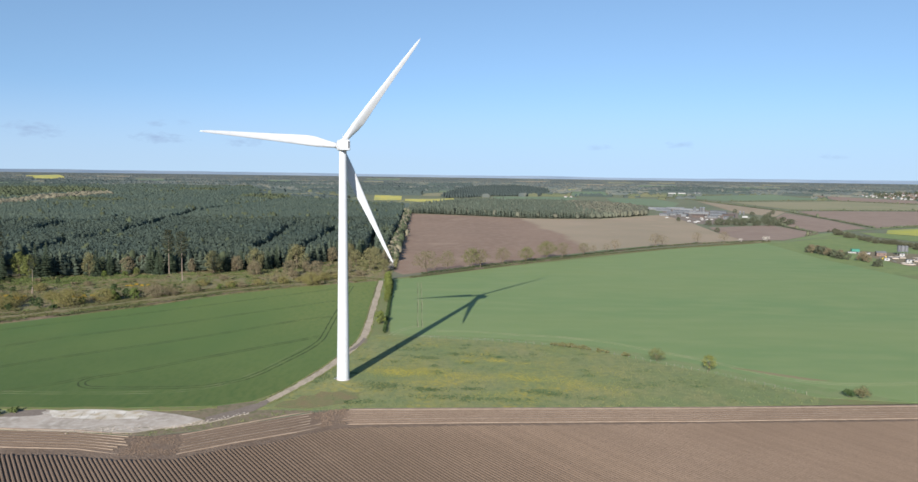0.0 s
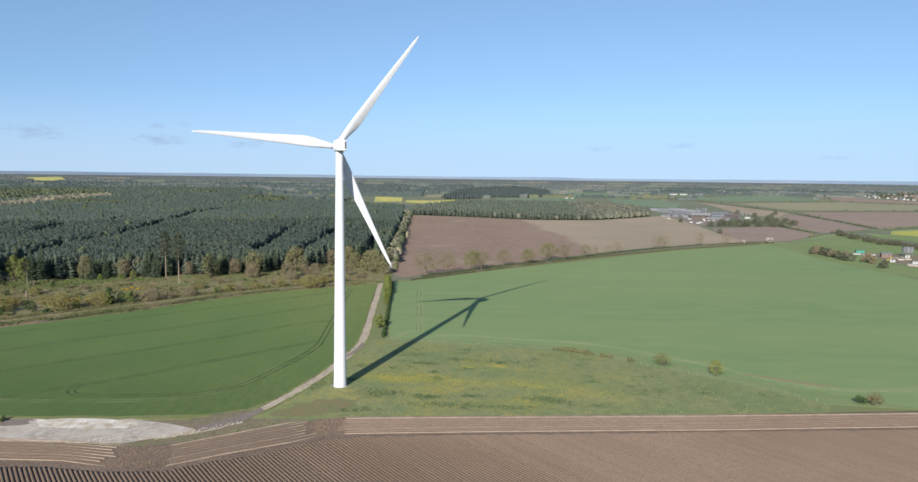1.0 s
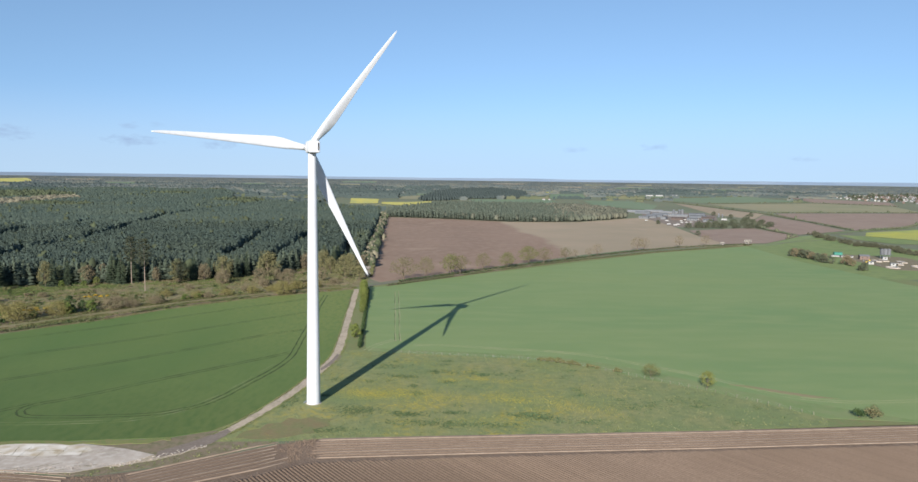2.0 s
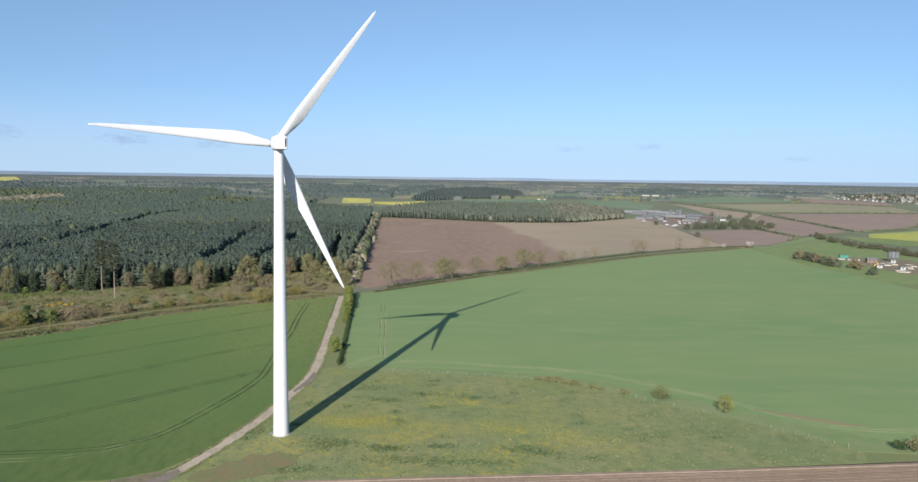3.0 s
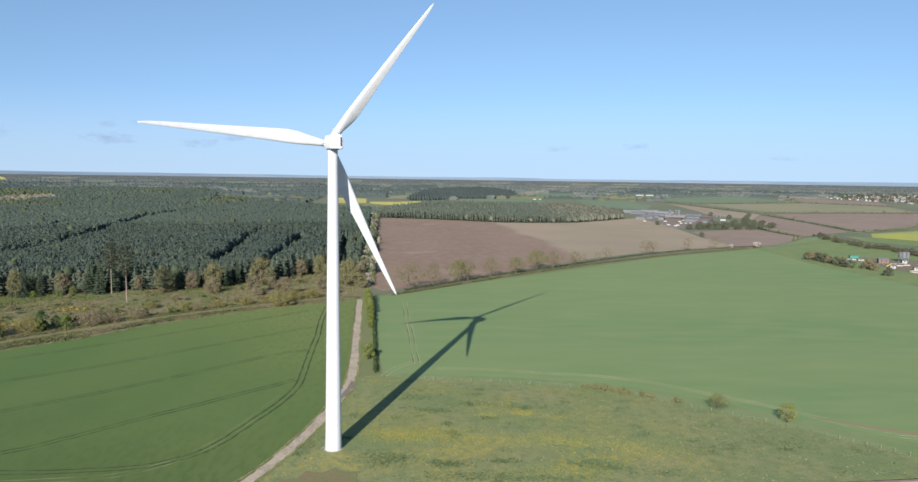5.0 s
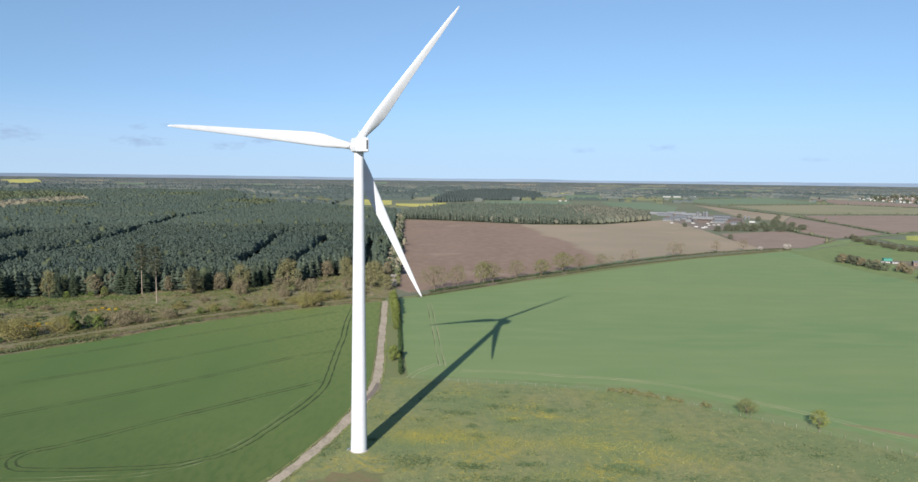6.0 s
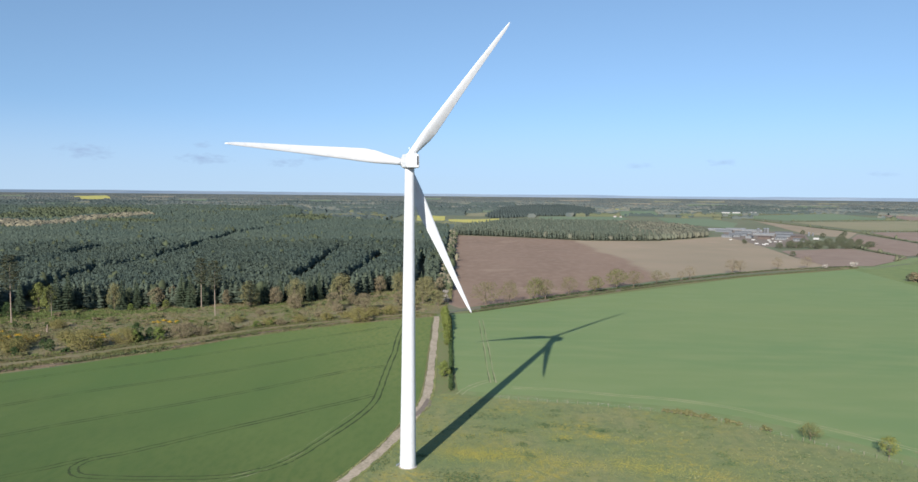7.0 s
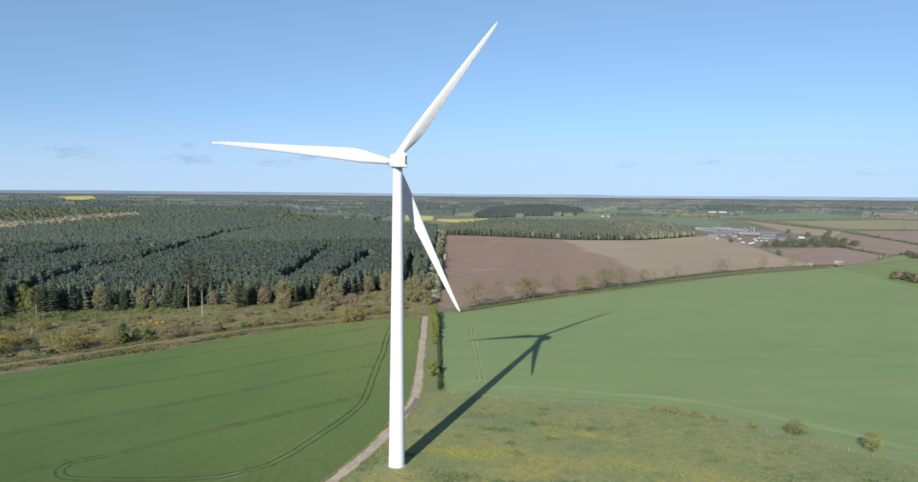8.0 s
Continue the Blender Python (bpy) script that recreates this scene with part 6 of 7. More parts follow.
far = random.Random(77)
PALETTE = [(M_GREEN_F, "green far crop field"), (M_PALE_F, "pale far stubble field"), (M_PLOUGH2, "brown far tilled field"), (M_GREEN_F, "green far crop field")]
CLEAR = []
for r0 in (1750, 2050, 2400, 2850, 3300):
    for a0 in range(-38, 44, 6):
        a = radians(a0 + far.uniform(-2, 2))
        if far.random() < (0.55 if a0 < 2 else 0.35):
            continue
        dr, da = r0 * far.uniform(0.05, 0.10), radians(far.uniform(1.5, 3.2))
        pts = []
        for rr_, aa in ((r0, a), (r0 * 1.01, a + da), (r0 + dr, a + da * 1.05), (r0 + dr * 0.9, a + da * 0.1)):
            pts.append((HUBXY[0] + rr_ * math.sin(aa), HUBXY[1] + rr_ * math.cos(aa)))
        cx, cy = sum(p[0] for p in pts) / 4, sum(p[1] for p in pts) / 4
        if inside(cx, cy, FOREST) or any(inside(x, y, k) for x, y in pts + [(cx, cy)] for k in KEEP) or (1080 < cx < 1700 and 1450 < cy < 2300):
            continue
        m, lab = far.choice(PALETTE)
        sheet("far_field", pts, 0.35, m, lab, "field", fine=110, skirt=False)
        CLEAR.append(pts)

M_PINE_BLOCK = mat("grey-green pine needles", (0.078, 0.096, 0.074), (0.090, 0.107, 0.080), 0.01, (0.094, 0.103, 0.076), 0.1, rough=0.9, vary=0.2, island=True, spec=0.1)
M_GREYWOOD = mat("grey-green birch crowns", (0.112, 0.108, 0.078), (0.086, 0.092, 0.066), 0.02, rough=0.95, vary=0.15, island=True)
M_MIDWOOD = mat("olive-green wood crowns", (0.084, 0.094, 0.054), (0.066, 0.080, 0.048), 0.006, (0.10, 0.098, 0.06), 0.03, rough=0.95, vary=0.16, island=True)
# woods out to the horizon
pines, block, block_in, block_e = [], [], [], []
BLOCK_N = [(-48, 985), (-10, 973), (44, 957), (100, 930), (155, 906), (210, 908), (266, 916), (320, 957), (366, 1000), (392, 1100), (385, 1220), (334, 1285), (283, 1318), (224, 1310), (150, 1300), (78, 1312), (27, 1280), (-15, 1180), (-55, 1080)]
DARKWOOD = [(3, 1520), (-12, 1600), (10, 1850), (29, 2080), (70, 2230), (116, 2350), (190, 2390), (247, 2430), (290, 2330), (326, 2169), (312, 1960), (292, 1760), (240, 1690), (126, 1660), (60, 1560)]
OPEN = [(-215, 1200), (470, 1190), (450, 1640), (300, 1640), (10, 1560), (-225, 1630)]   # low fields behind the wood
VILLAGE = [(1195, 1850), (1200, 1760), (1235, 1500), (1420, 1560), (1650, 2050), (1480, 2080)]
for poly, sp_, dst in ((BLOCK_N, 4.0, None), (DARKWOOD, 7.0, pines)):
    xs, ys = [p[0] for p in poly], [p[1] for p in poly]
    x = min(xs)
    while x < max(xs):
        y = min(ys)
        while y < max(ys):
            px, py = x + far.uniform(-1.8, 1.8), y + far.uniform(-1.8, 1.8)
            if inside(px, py, poly):
                if dst is None:
                    e = px > 250 + far.uniform(-25, 25)
                    broad = e or far.random() < 0.07
                    if broad and far.random() < 0.5:
                        y += sp_
                        continue
                    (block_e if broad else block if line_dist(px, py, BLOCK_N[:9]) < 40 else block_in).append((px, py, far.uniform(7, 11) if broad else far.gauss(11.5, 2.0), far.uniform(5.5, 9) if broad else far.uniform(3.8, 8.0)))
                else:
                    dst.append((px, py, far.gauss(8.0, 1.6), far.uniform(6, 10)))
            y += sp_
        x += sp_
# hedgerows between the fields of the east
HEDGEROWS = [
    [(509, 1936), (633, 1577), (656, 1265), (668, 1120), (650, 933), (633, 773)],
    [(520, 854), (511, 782), (508, 690), (470, 640)],
    [(690, 1160), (860, 1165), (1010, 1160)],
    [(700, 1500), (985, 1560), (1115, 1400)],
    [(640, 770), (735, 815), (930, 1000)],
    [(600, 1750), (998, 1960)],
]
hedgerow = []
for l in HEDGEROWS:
    for (ax, ay), (bx, by) in zip(l, l[1:]):
        L = math.hypot(bx - ax, by - ay)
        for k in range(int(L / 4)):
            u = (k + far.random()) * 4 / L
            hedgerow.append((ax + (bx - ax) * u, ay + (by - ay) * u, far.uniform(1.8, 2.8) * (2.4 if far.random() < 0.04 else 1), far.uniform(3, 5)))
tree_mass("field_hedgerows", hedgerow, M_MIDWOOD, "dark olive hedgerows between the far fields", "hedgerow", ROUNDS, seed=14)
tree_mass("pine_wood", block, M_PINE_BLOCK, "dark pine wood along the top of the ploughed field", "wood", PINES_LOW, seed=17, soft=False)
tree_mass("pine_wood", block_in, M_PINE_BLOCK, "dark pine wood along the top of the ploughed field", "wood", PINES_FAR, seed=27)
tree_mass("birch_wood", block_e, M_GREYWOOD, "grey-green birch wood beside the pine block", "wood", ROUNDS, seed=18)
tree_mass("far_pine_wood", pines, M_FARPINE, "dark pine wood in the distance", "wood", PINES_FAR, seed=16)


def far_woods():
    """Woods and tree belts beyond the fields, rank behind rank to the horizon; crowns shrink with the land's long rise."""
    r_ = random.Random(78)
    parts = {k: ([], []) for k in ("olive", "grey", "pine")}
    ranks, r = [], 1330.0
    while r < 3960:
        ranks.append(r)
        r *= 1 + r_.uniform(0.013, 0.030) * (1 if r < 2600 else 0.8)
    for n, r in enumerate(ranks):
        deep = r * r_.uniform(0.006, 0.018)
        tall = 13.5 * (71 - land(HUBXY[0], HUBXY[1] + r)) / 71
        step = tall * 0.58 / r
        a, run, open_ = radians(-42), None, False
        while a < radians(47):
            x, y = HUBXY[0] + r * math.sin(a), HUBXY[1] + r * math.cos(a)
            q = noise.noise((a * 12.0, n * 0.9, 4.0)) + 0.45 * noise.noise((a * 31.0, n * 1.7, 8.0)) + (0.30 if a < -0.12 else 0.2 if a < 0.02 else 0.04) + (0.3 if r > 3100 else 0.2 if r > 2250 and a > 0.1 else 0)
            shut = q < 0.0 or inside(x, y, FOREST) or any(inside(x, y, k) or inside(x + deep * math.sin(a), y + deep * math.cos(a), k) for k in KEEP + CLEAR + [BLOCK_N, DARKWOOD, VILLAGE, OPEN]) or (360 < x < 1300 and y < 1560) or (x > -60 and y < 1380)
            if shut:
                run = None
            else:
                kind = "pine" if r < 2900 and noise.noise((a * 4.0, n * 0.6, 15.0)) > (-0.12 if a < 0.02 else 0.15) else "olive" if r < 1900 + 500 * noise.noise((a * 6.0, n * 0.7, 21.0)) else "grey"
                vs, fs = parts[kind]
                thick = min(1.0, 0.25 + q * 2.2)
                row = []
                h = tall * r_.uniform(0.62, 1.12) * (1 if r_.random() > 0.06 else 0.5) * (0.55 + 0.45 * thick)
                for d, z in ((0, 0), (0.02 + r_.uniform(0, 0.05), h * r_.uniform(0.55, 0.85)), (0.22, h), (0.6, h * r_.uniform(0.8, 1.1)), (1.0, h * r_.uniform(0.5, 0.9)), (1.02, 0)):
                    rr, aa = r + d * deep * (0.3 + 0.7 * thick), a + r_.uniform(-.3, .3) * step
                    px, py = HUBXY[0] + rr * math.sin(aa), HUBXY[1] + rr * math.cos(aa)
                    row.append(len(vs))
                    vs.append((px, py, land(px, py) + z))
                if run and run[0] == kind:
                    fs += [(p, q_, t, s_) for p, q_, s_, t in zip(run[1], run[1][1:], row, row[1:])]
                run = (kind, row)
            a += step * r_.uniform(0.7, 1.3)
    for kind, m, nm, lab in (("olive", M_MIDWOOD, "broadleaf_woods", "olive-green broad-leaved woods beyond the forest"), ("grey", M_FARWOOD, "far_woodland", "haze-greyed olive-brown woods and hedgerows stretching to the horizon"), ("pine", M_FARPINE, "far_pine_woods", "dark pine woods in the distance")):
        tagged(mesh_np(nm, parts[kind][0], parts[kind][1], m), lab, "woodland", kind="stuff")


far_woods()

# ---- buildings ----
M_WHITEWALL = mat("white render", (0.36, 0.355, 0.34), (0.30, 0.295, 0.285), 0.3, rough=0.85)
M_PALEWALL = mat("pale grey cladding", (0.150, 0.155, 0.160), (0.125, 0.13, 0.135), 0.3, rough=0.8)
M_BRICK = mat("red brick wall", (0.160, 0.112, 0.092), (0.18, 0.128, 0.104), 0.4, rough=0.9, vary=0.2)
M_TILE = mat("red roof tiles", (0.145, 0.108, 0.096), (0.13, 0.1, 0.09), 0.4, rough=0.9, vary=0.2)
M_SLATE = mat("grey roof sheeting", (0.115, 0.120, 0.127), (0.092, 0.098, 0.106), 0.1, (0.15, 0.15, 0.152), 0.5, rough=0.7, vary=0.15)
M_CLAD = mat("grey cladding", (0.090, 0.100, 0.112), (0.115, 0.125, 0.135), 0.2, rough=0.7)
M_ROOF_PALE = mat("pale weathered roof sheeting", (0.215, 0.222, 0.230), (0.165, 0.172, 0.182), 0.08, (0.27, 0.275, 0.28), 0.4, rough=0.7, vary=0.2)
M_RUST = mat("brown barn sheeting", (0.100, 0.076, 0.066), (0.086, 0.068, 0.061), 0.3, rough=0.85)
M_GREENP = mat("green painted steel", (0.045, 0.20, 0.15), (0.05, 0.17, 0.13), 0.5, rough=0.6)
M_GLASS = mat("dark window glass", (0.03, 0.035, 0.04), (0.04, 0.045, 0.05), 0.5, rough=0.15, spec=0.6)
M_YELLOW = mat("yellow machine paint", (0.60, 0.42, 0.03), (0.52, 0.36, 0.03), 0.5, rough=0.5)
M_TYRE = mat("tyre rubber", (0.02, 0.02, 0.02), (0.03, 0.03, 0.03), 2.0, rough=0.9)


def building(name, w, l, h, pitch, wall, roof, label, category, windows=0, door=True, chimney=False):
    """A gabled building along local y: walls with gables, two roof slopes with eaves, openings."""
    t = tagged(empty(name), label, category)
    rise = w * 0.5 * pitch
    bm = bmesh.new()
    for sy in (0,):
        v = [bm.verts.new(p) for p in ((-w / 2, -l / 2, -0.3), (w / 2, -l / 2, -0.3), (w / 2, -l / 2, h), (0, -l / 2, h + rise), (-w / 2, -l / 2, h))]
        u = [bm.verts.new(p) for p in ((-w / 2, l / 2, -0.3), (w / 2, l / 2, -0.3), (w / 2, l / 2, h), (0, l / 2, h + rise), (-w / 2, l / 2, h))]
        bm.faces.new(v)
        bm.faces.new(u[::-1])
        for i in range(5):
            j = (i + 1) % 5
            bm.faces.new((v[j], v[i], u[i], u[j]))
    bmesh.ops.recalc_face_normals(bm, faces=bm.faces[:])
    part("wall", bm, wall, t)
    bm = bmesh.new()
    ov, th = 0.35, 0.14
    for sx in (-1, 1):
        a = [(0, h + rise + 0.02), (sx * (w / 2 + ov), h - ov * pitch + 0.02)]
        vs = []
        for y in (-l / 2 - ov, l / 2 + ov):
            vs.append([bm.verts.new((a[0][0], y, a[0][1])), bm.verts.new((a[1][0], y, a[1][1])), bm.verts.new((a[1][0], y, a[1][1] + th)), bm.verts.new((a[0][0], y, a[0][1] + th))])
        bm.faces.new(vs[0])
        bm.faces.new(vs[1][::-1])
        for i in range(4):
            j = (i + 1) % 4
            bm.faces.new((vs[0][j], vs[0][i], vs[1][i], vs[1][j]))
    bmesh.ops.recalc_face_normals(bm, faces=bm.faces[:])
    part("roof", bm, roof, t)
    for k in range(windows):
        yy = -l / 2 + l * (k + 0.5) / windows
        for sx in (-1, 1):
            bm = bmesh.new()
            boxm(bm, sx * w / 2, yy, h * 0.62, 0.12, min(1.2, l / windows * 0.5), min(1.2, h * 0.35))
            part("window", bm, M_GLASS, t)
    if door:
        bm = bmesh.new()
        boxm(bm, 0, -l / 2, min(h * 0.42, 2.0) - 0.1, min(w * 0.4, 4), 0.12, min(h * 0.8, 4))
        part("door", bm, M_CLAD if wall != M_CLAD else M_DARK, t)
    if chimney:
        bm = bmesh.new()
        boxm(bm, 0.0, l * 0.32, h + rise + 0.3, 0.7, 0.7, 1.5)
        part("chimney", bm, M_BRICK, t)
    return t


def place(proto, rows, group=None):
    for i, (x, y, rz, *sc) in enumerate(rows):
        m = pose(x, y, land(x, y), 0, 0, rz)
        if i == 0:
            ob = proto
            ob.matrix_basis = m
        else:
            ob = copy_thing(proto, m)
        if sc:
            ob.scale = sc if len(sc) == 3 else (sc[0],) * 3
        if group:
            ob["group"] = group


# the farm
place(building("barn", 10, 34, 3.0, 0.24, M_PALEWALL, M_ROOF_PALE, "long pale roofed farm barn", "barn", 0), [(430, 1165, 70), (470, 1180, 72), (486, 1140, 70), (474, 1050, 66)], "pale roofed farm barns")
place(building("barn", 11, 28, 3.2, 0.28, M_CLAD, M_SLATE, "long grey sheeted farm barn", "barn", 0), [(432, 1128, 68), (428, 1040, 66), (520, 1080, 66), (452, 1085, 68), (500, 1022, 65)], "grey farm barns")
place(building("barn", 12, 20, 3.4, 0.3, M_RUST, M_RUST, "brown sheeted farm barn", "barn", 0), [(446, 968, 60), (500, 975, 62)], "brown farm barns")
place(building("shed", 9, 16, 3.5, 0.3, M_PALEWALL, M_SLATE, "pale grey walled farm shed", "shed", 4), [(414, 1012, 64), (466, 955, 62), (483, 928, 60), (428, 985, 150), (396, 996, 64)], "pale farm sheds")


def silo():
    t = tagged(empty("silo"), "tall pale grey farm feed silo", "silo")
    bm = bmesh.new()
    ring_tube(bm, [circle(2.4, 0, 20), circle(2.4, 8.4, 20)])
    part("drum", bm, M_SLATE, t)
    bm = bmesh.new()
    ring_tube(bm, [circle(2.5, 8.4, 20), circle(1.5, 9.2, 20), circle(0.4, 9.7, 20)])
    part("dome", bm, M_STEEL, t)
    return t


place(silo(), [(482, 1098, 0), (494, 1100, 0), (500, 1102, 0), (545, 1040, 0, 0.7), (552, 1041, 0, 0.6)], "farm silos")


def caravan():
    t = tagged(empty("trailer"), "white box trailer parked in the farmyard", "trailer")
    bm = bmesh.new()
    boxm(bm, 0, 0, 1.7, 2.3, 6.5, 2.2)
    bmesh.ops.bevel(bm, geom=bm.edges[:], offset=0.15, segments=2, affect='EDGES')
    part("body", bm, M_WHITEWALL, t)
    for y in (-1.2, 1.2):
        for sx in (-1.1, 1.1):
            bm = bmesh.new()
            bmesh.ops.create_cone(bm, cap_ends=True, segments=14, radius1=0.48, radius2=0.48, depth=0.3, matrix=pose(sx, y, 0.48, 0, 90, 0))
            part("wheel", bm, M_TYRE, t)
    bm = bmesh.new()
    boxm(bm, 0, -5.2, 0.6, 0.15, 1.6, 0.15)
    part("drawbar", bm, M_STEEL, t)
    return t


place(caravan(), [(417, 936, 60, 0.8), (398, 868, 62, 0.8), (402, 850, 58, 0.8), (410, 862, 60, 0.8), (461, 823, 70, 0.7), (440, 934, 62, 0.7)] + [(430 + 9 * k, 902 + 4 * k, 60, 0.6) for k in range(3)] + [(456 + 12 * k, 962 + 3 * k, 62, 0.6) for k in range(3)] + [(520, 955, 70, 1.3), (384, 940, 65, 0.7)], "white trailers at the farm")
sheet("farmyard", [(388, 830), (400, 1010), (440, 1170), (500, 1190), (560, 1090), (500, 930), (440, 830)], 0.1, M_GRAVEL, "grey gravel farmyard", "yard", fine=60)
fr = random.Random(91)
ft = broadleaf(9.5, 13, LEAF_FARM, 151, 0.0, 16, 60, 0.8, label="dull green farmyard tree just in leaf")
farm_row = [(409, 809), (418, 806), (428, 812), (436, 806), (446, 812), (455, 806), (464, 812), (474, 806), (484, 812), (494, 806), (503, 812), (513, 806), (430, 829), (466, 830), (488, 850), (510, 848), (446, 834), (524, 812), (534, 826), (542, 838), (500, 870), (530, 862), (458, 850), (476, 872), (548, 880), (540, 905), (560, 900)]
spread(ft, [(x + fr.uniform(-3, 3), y + fr.uniform(-4, 4), s_ := fr.uniform(0.75, 1.1), s_ * fr.uniform(0.75, 1.1)) for x, y in farm_row] +
       [(384, 877, 0.6), (379, 693, 0.65), (550, 944, 0.8), (553, 1007, 0.8), (550, 1077, 0.8), (584, 1009, 0.7), (609, 1052, 0.8), (520, 880, 0.9), (392, 905, 0.5)], group="farmyard trees")
place(building("barn", 9, 22, 3, 0.3, M_WHITEWALL, M_SLATE, "white poultry shed far across the fields", "barn", 0), [(690, 1945, 80), (722, 1950, 82), (770, 1955, 80)], "white sheds")
place(building("farmhouse", 9, 14, 5.5, 0.8, M_WHITEWALL, M_TILE, "white farmhouse with a red roof by the wood", "house", 3, chimney=True), [(318, 1640, 75, 0.5), (334, 1648, 70, 0.4)])

# the village
vp = [building("house", 8.5, 11, 5.2, 0.8, M_WHITEWALL, M_TILE, "white village house with a red tiled roof", "house", 3, chimney=True),
      building("house", 8.5, 10, 5.2, 0.85, M_BRICK, M_TILE, "red brick village house with a tiled roof", "house", 3, chimney=True),
      building("house", 9, 12, 5.2, 0.7, M_WHITEWALL, M_SLATE, "white village house with a grey roof", "house", 3, chimney=True)]
rows = [[], [], []]
while sum(map(len, rows)) < 210:
    x, y = fr.uniform(1195, 1650), fr.uniform(1500, 2080)
    if inside(x, y, VILLAGE) and all(math.hypot(x - p[0], y - p[1]) > 12 for q in rows for p in q):
        rows[fr.choices(range(3), (4, 3, 2))[0]].append((x, y, fr.choice((20, 110, 65, 155)) + fr.uniform(-8, 8), fr.uniform(0.42, 0.62)))
for p, r in zip(vp, rows):
    place(p, r, "village houses")
vt = broadleaf(9, 9, LEAF_FARM, 161, 0.05, 9, 26, 1.2, label="olive garden tree among the village houses")
spread(vt, [(x, y, fr.uniform(0.7, 1.2)) for x, y in ((fr.uniform(1220, 1600), fr.uniform(1540, 2060)) for _ in range(200)) if inside(x, y, VILLAGE)], group="village trees")

# the sewage works
place(building("container", 6, 12, 4.0, 0.15, M_GREENP, M_GREENP, "green steel plant container", "container", 0), [(436, 468, 80, 0.62)])
place(building("works_building", 7, 11, 4.5, 0.5, M_BRICK, M_SLATE, "small brick works building", "building", 2), [(438, 428, 75, 0.75)])
place(building("works_shed", 7, 18, 3.2, 0.25, M_WHITEWALL, M_SLATE, "low pale works shed", "shed", 3), [(432, 446, 78, 0.6, 0.6, 0.45), (424, 452, 70, 0.4)])


def filter_tower():
    t = tagged(empty("tank_tower"), "pale grey treatment tower with tall tanks", "tower")
    for k in range(3):
        bm = bmesh.new()
        ring_tube(bm, [circle(2.6, 5, 18, k * 5.2 - 5.2), circle(2.6, 13, 18, k * 5.2 - 5.2), circle(1.2, 14, 18, k * 5.2 - 5.2)])
        part("tank", bm, M_SLATE, t)
        for sx in (-1.8, 1.8):
            bm = bmesh.new()
            tube(bm, (k * 5.2 - 5.2 + sx, 0, -0.2), (k * 5.2 - 5.2 + sx, 0, 5.2), 0.25, 0.25, 6)
            part("leg", bm, M_STEEL, t)
    bm = bmesh.new()
    boxm(bm, 0, -3.2, 5.2, 18, 1.6, 0.25)
    part("walkway", bm, M_CLAD, t)
    return t


place(filter_tower(), [(466, 440, 0, 0.66)])


def round_tank():
    t = tagged(empty("settling_tank"), "round concrete settling tank with a bridge", "tank")
    bm = bmesh.new()
    ring_tube(bm, [circle(9.5, -0.2, 40), circle(9.5, 1.6, 40), circle(9.0, 1.6, 40), circle(9.0, 0.9, 40)], cap=False)
    part("rim", bm, M_CONC, t)
    bm = bmesh.new()
    ring_tube(bm, [circle(9.0, 0.5, 40), circle(9.0, 0.9, 40)])
    part("water", bm, M_GLASS, t)
    bm = bmesh.new()
    boxm(bm, 0, 0, 2.0, 19, 1.2, 0.25)
    part("bridge", bm, M_STEEL, t)
    return t


place(round_tank(), [(424, 364, 20, 0.6), (452, 372, 50, 0.6)], "settling tanks")
digger = tagged(empty("loader"), "yellow loader parked at the works", "vehicle")
bm = bmesh.new()
boxm(bm, 0, 0, 1.4, 2.2, 4.5, 1.4)
boxm(bm, 0, -0.4, 2.7, 1.8, 1.8, 1.4)
bmesh.ops.bevel(bm, geom=bm.edges[:], offset=0.12, segments=2, affect='EDGES')
part("body", bm, M_YELLOW, digger)
bm = bmesh.new()
boxm(bm, 0, 3.0, 0.7, 2.6, 1.0, 1.0)
part("bucket", bm, M_YELLOW, digger)
for sx in (-1.1, 1.1):
    for sy in (-1.4, 1.4):
        bm = bmesh.new()
        bmesh.ops.create_cone(bm, cap_ends=True, segments=14, radius1=0.75, radius2=0.75, depth=0.5, matrix=pose(sx, sy, 0.75, 0, 90, 0))
        part("wheel", bm, M_TYRE, digger)
place(digger, [(427, 402, 60, 0.75)])


def filter_bed():
    t = tagged(empty("filter_bed"), "long rectangular concrete filter bed at the works", "tank")
    bm = bmesh.new()
    for cx, cy, sx, sy in ((0, -3, 16, 0.4), (0, 3, 16, 0.4), (-7.8, 0, 0.4, 5.6), (7.8, 0, 0.4, 5.6)):
        boxm(bm, cx, cy, 0.5, sx, sy, 1.4)
    part("wall", bm, M_CONC, t)
    bm = bmesh.new()
    boxm(bm, 0, 0, 0.4, 15.2, 5.6, 0.8)
    part("gravel", bm, M_GRAVEL, t, "dark wet gravel filling")
    bm = bmesh.new()
    boxm(bm, 0, 0, 1.5, 0.5, 6.4, 0.2)
    part("walkway", bm, M_STEEL, t)
    return t


place(filter_bed(), [(440, 412, 78, 0.8), (449, 416, 78, 0.8), (458, 404, 78, 0.8), (446, 388, 65, 0.7)], "filter beds at the works")


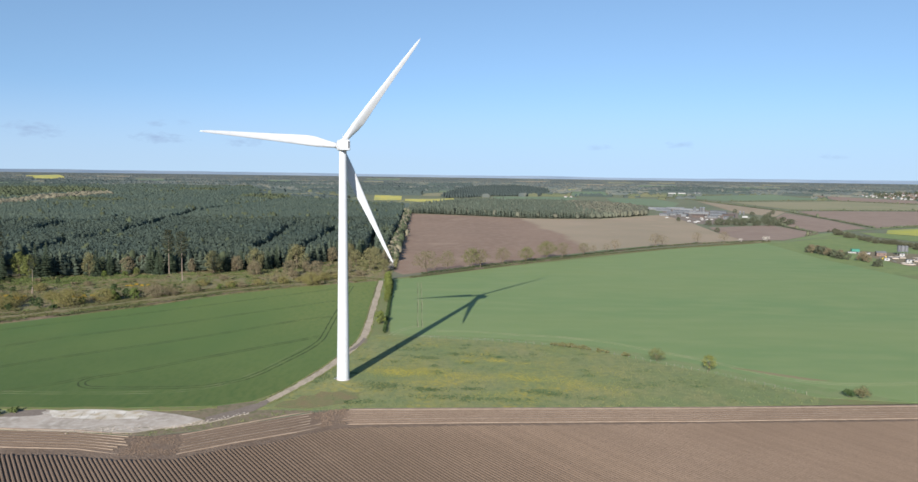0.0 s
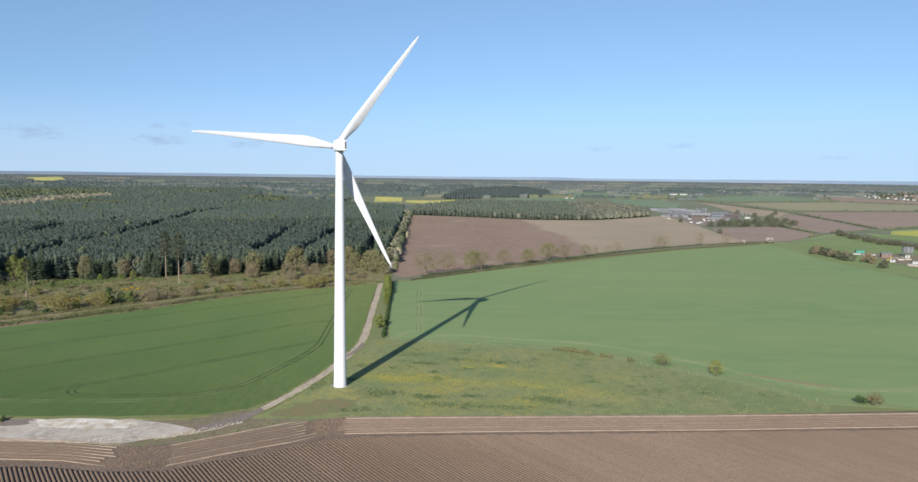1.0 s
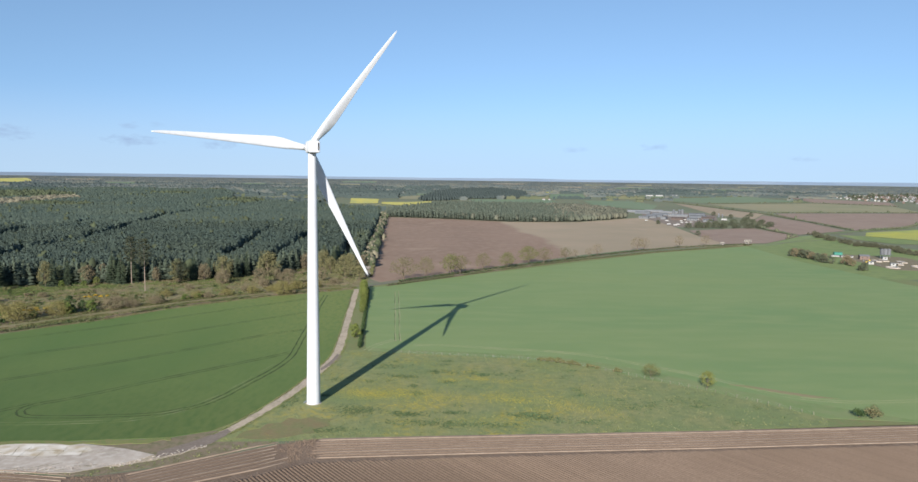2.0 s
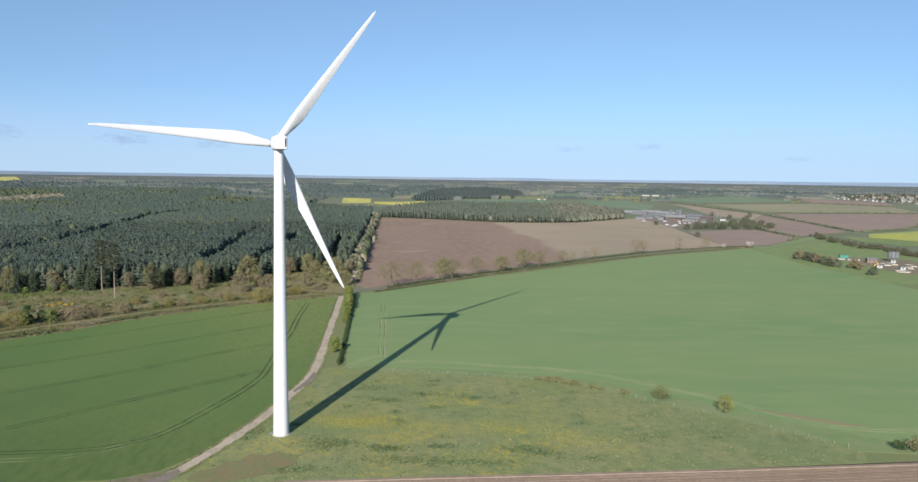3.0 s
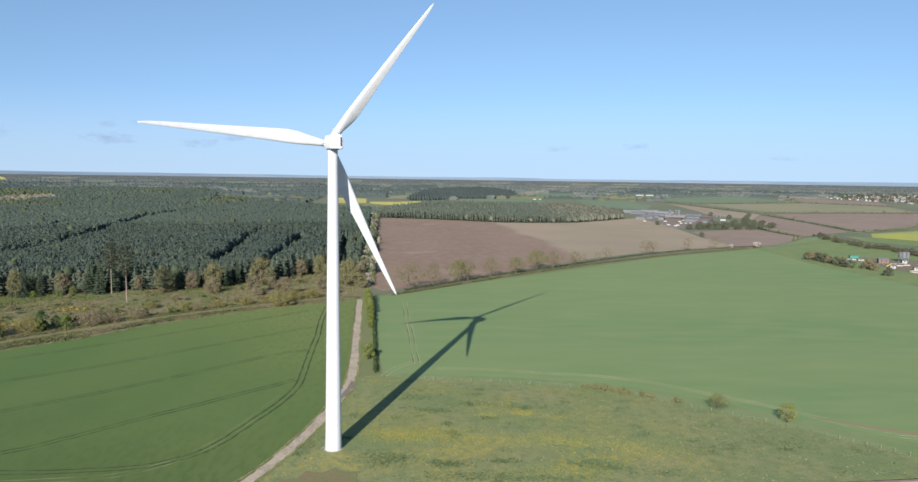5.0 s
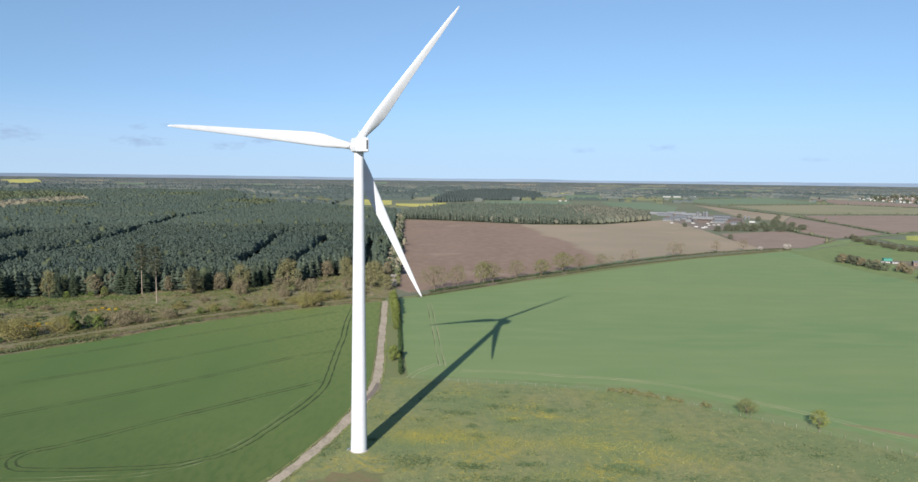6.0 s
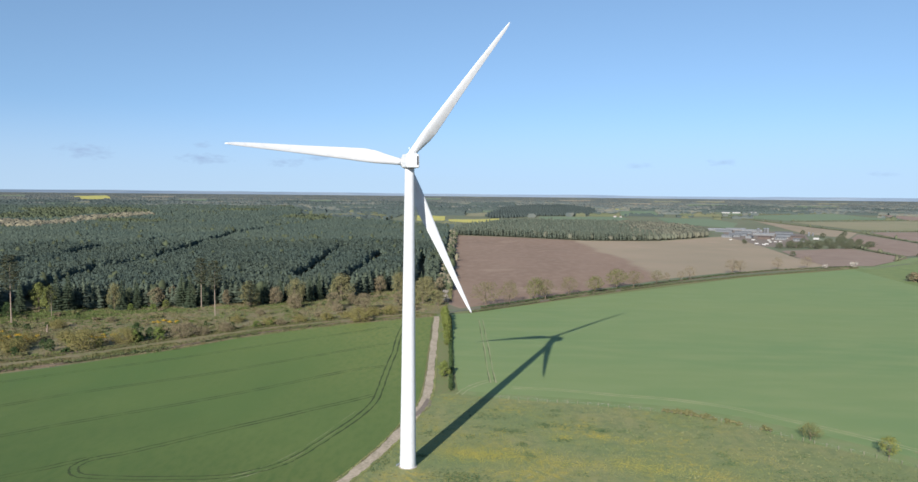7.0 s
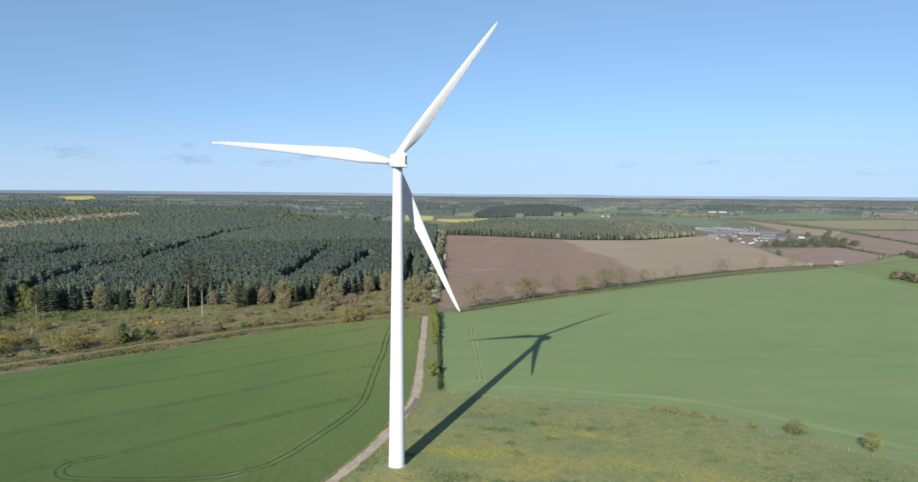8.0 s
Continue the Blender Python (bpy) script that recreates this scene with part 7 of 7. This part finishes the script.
def works_railing():
    t = tagged(empty("railing"), "grey steel railing along the works yard", "railing")
    for k in range(11):
        bm = bmesh.new()
        tube(bm, (k * 2.5, 0, -0.1), (k * 2.5, 0, 1.2), 0.05, 0.05, 6)
        part("post", bm, M_STEEL, t)
    for z in (0.6, 1.15):
        bm = bmesh.new()
        tube(bm, (0, 0, z), (25, 0, z), 0.04, 0.04, 6)
        part("rail", bm, M_STEEL, t)
    return t


place(works_railing(), [(421, 376, 72), (424, 405, 60)], "works railings")
place(building("kiosk", 3, 4, 2.6, 0.2, M_WHITEWALL, M_SLATE, "small white control kiosk at the works", "kiosk", 1), [(421, 390, 70), (458, 428, 72), (433, 378, 75)], "control kiosks")
sheet("works_yard", [(416, 350), (424, 455), (445, 472), (490, 450), (480, 380), (440, 345)], 0.12, M_WEEDS, "weedy gravelled yard of the sewage works", "yard")
wb = broadleaf(6.5, 8, LEAF_BUFF, 171, 0.0, 11, 44, 0.8, name="thicket", label="grey-buff thicket at the barley's edge", category="bush")
spread(wb, [(383, 449, 1.25), (387, 445, 1.2), (391, 440, 1.1), (402, 395, 1.1), (395, 376, 1.0), (396, 386, 1.1), (390, 410, 1.1), (412, 410, 0.9), (386, 424, 1.1)], group="thickets by the works")
wd = broadleaf(6.5, 8, LEAF_FARM, 172, 0.0, 11, 44, 0.8, name="thicket", label="dark grey-green thicket at the barley's edge", category="bush")
spread(wd, [(386, 440, 1.2), (387, 432, 1.2), (386, 414, 1.1), (383, 400, 1.1), (386, 393, 1.1), (388, 346, 1.0), (384, 343, 0.8), (381, 452, 1.0)], group="thickets by the works")
we = broadleaf(5.2, 9, LEAF_BELT, 173, 0.0, 13, 44, 0.6, name="tree", label="olive tree in the belt behind the works")
belt = [(539, 703), (529, 664), (523, 628), (517, 594), (515, 568), (521, 556), (526, 545), (524, 522), (521, 500), (520, 475)]
spread(we, [(x + fr.uniform(-7, 7), y + fr.uniform(-9, 9), fr.uniform(0.6, 1.0)) for x, y in belt for _ in range(8)], group="tree belt behind the works")

# the last hills, far behind everything, haze put into their blue-grey colour
M_HILLS = mat("haze-blue distant hills", (0.140, 0.182, 0.246), (0.120, 0.160, 0.222), 0.0012, (0.158, 0.198, 0.256), 0.004, rough=1.0, spec=0.0, stretch=(1, 1, 14))
verts, faces = [], []
for i in range(0, 181):
    a = radians(i - 90)
    zt = 73 + 4 * noise.noise((i * 0.13, 1.5, 0)) + 2 * noise.noise((i * 0.6, 7.5, 0))
    verts += [(HUBXY[0] + 4700 * math.sin(a), HUBXY[1] + 4700 * math.cos(a), z) for z in (-20, zt)]
    verts += [(HUBXY[0] + 4880 * math.sin(a), HUBXY[1] + 4880 * math.cos(a), zt - 2)]
    if i:
        b = 3 * i
        faces += [(b - 3, b, b + 1, b - 2), (b - 2, b + 1, b + 2, b - 1)]
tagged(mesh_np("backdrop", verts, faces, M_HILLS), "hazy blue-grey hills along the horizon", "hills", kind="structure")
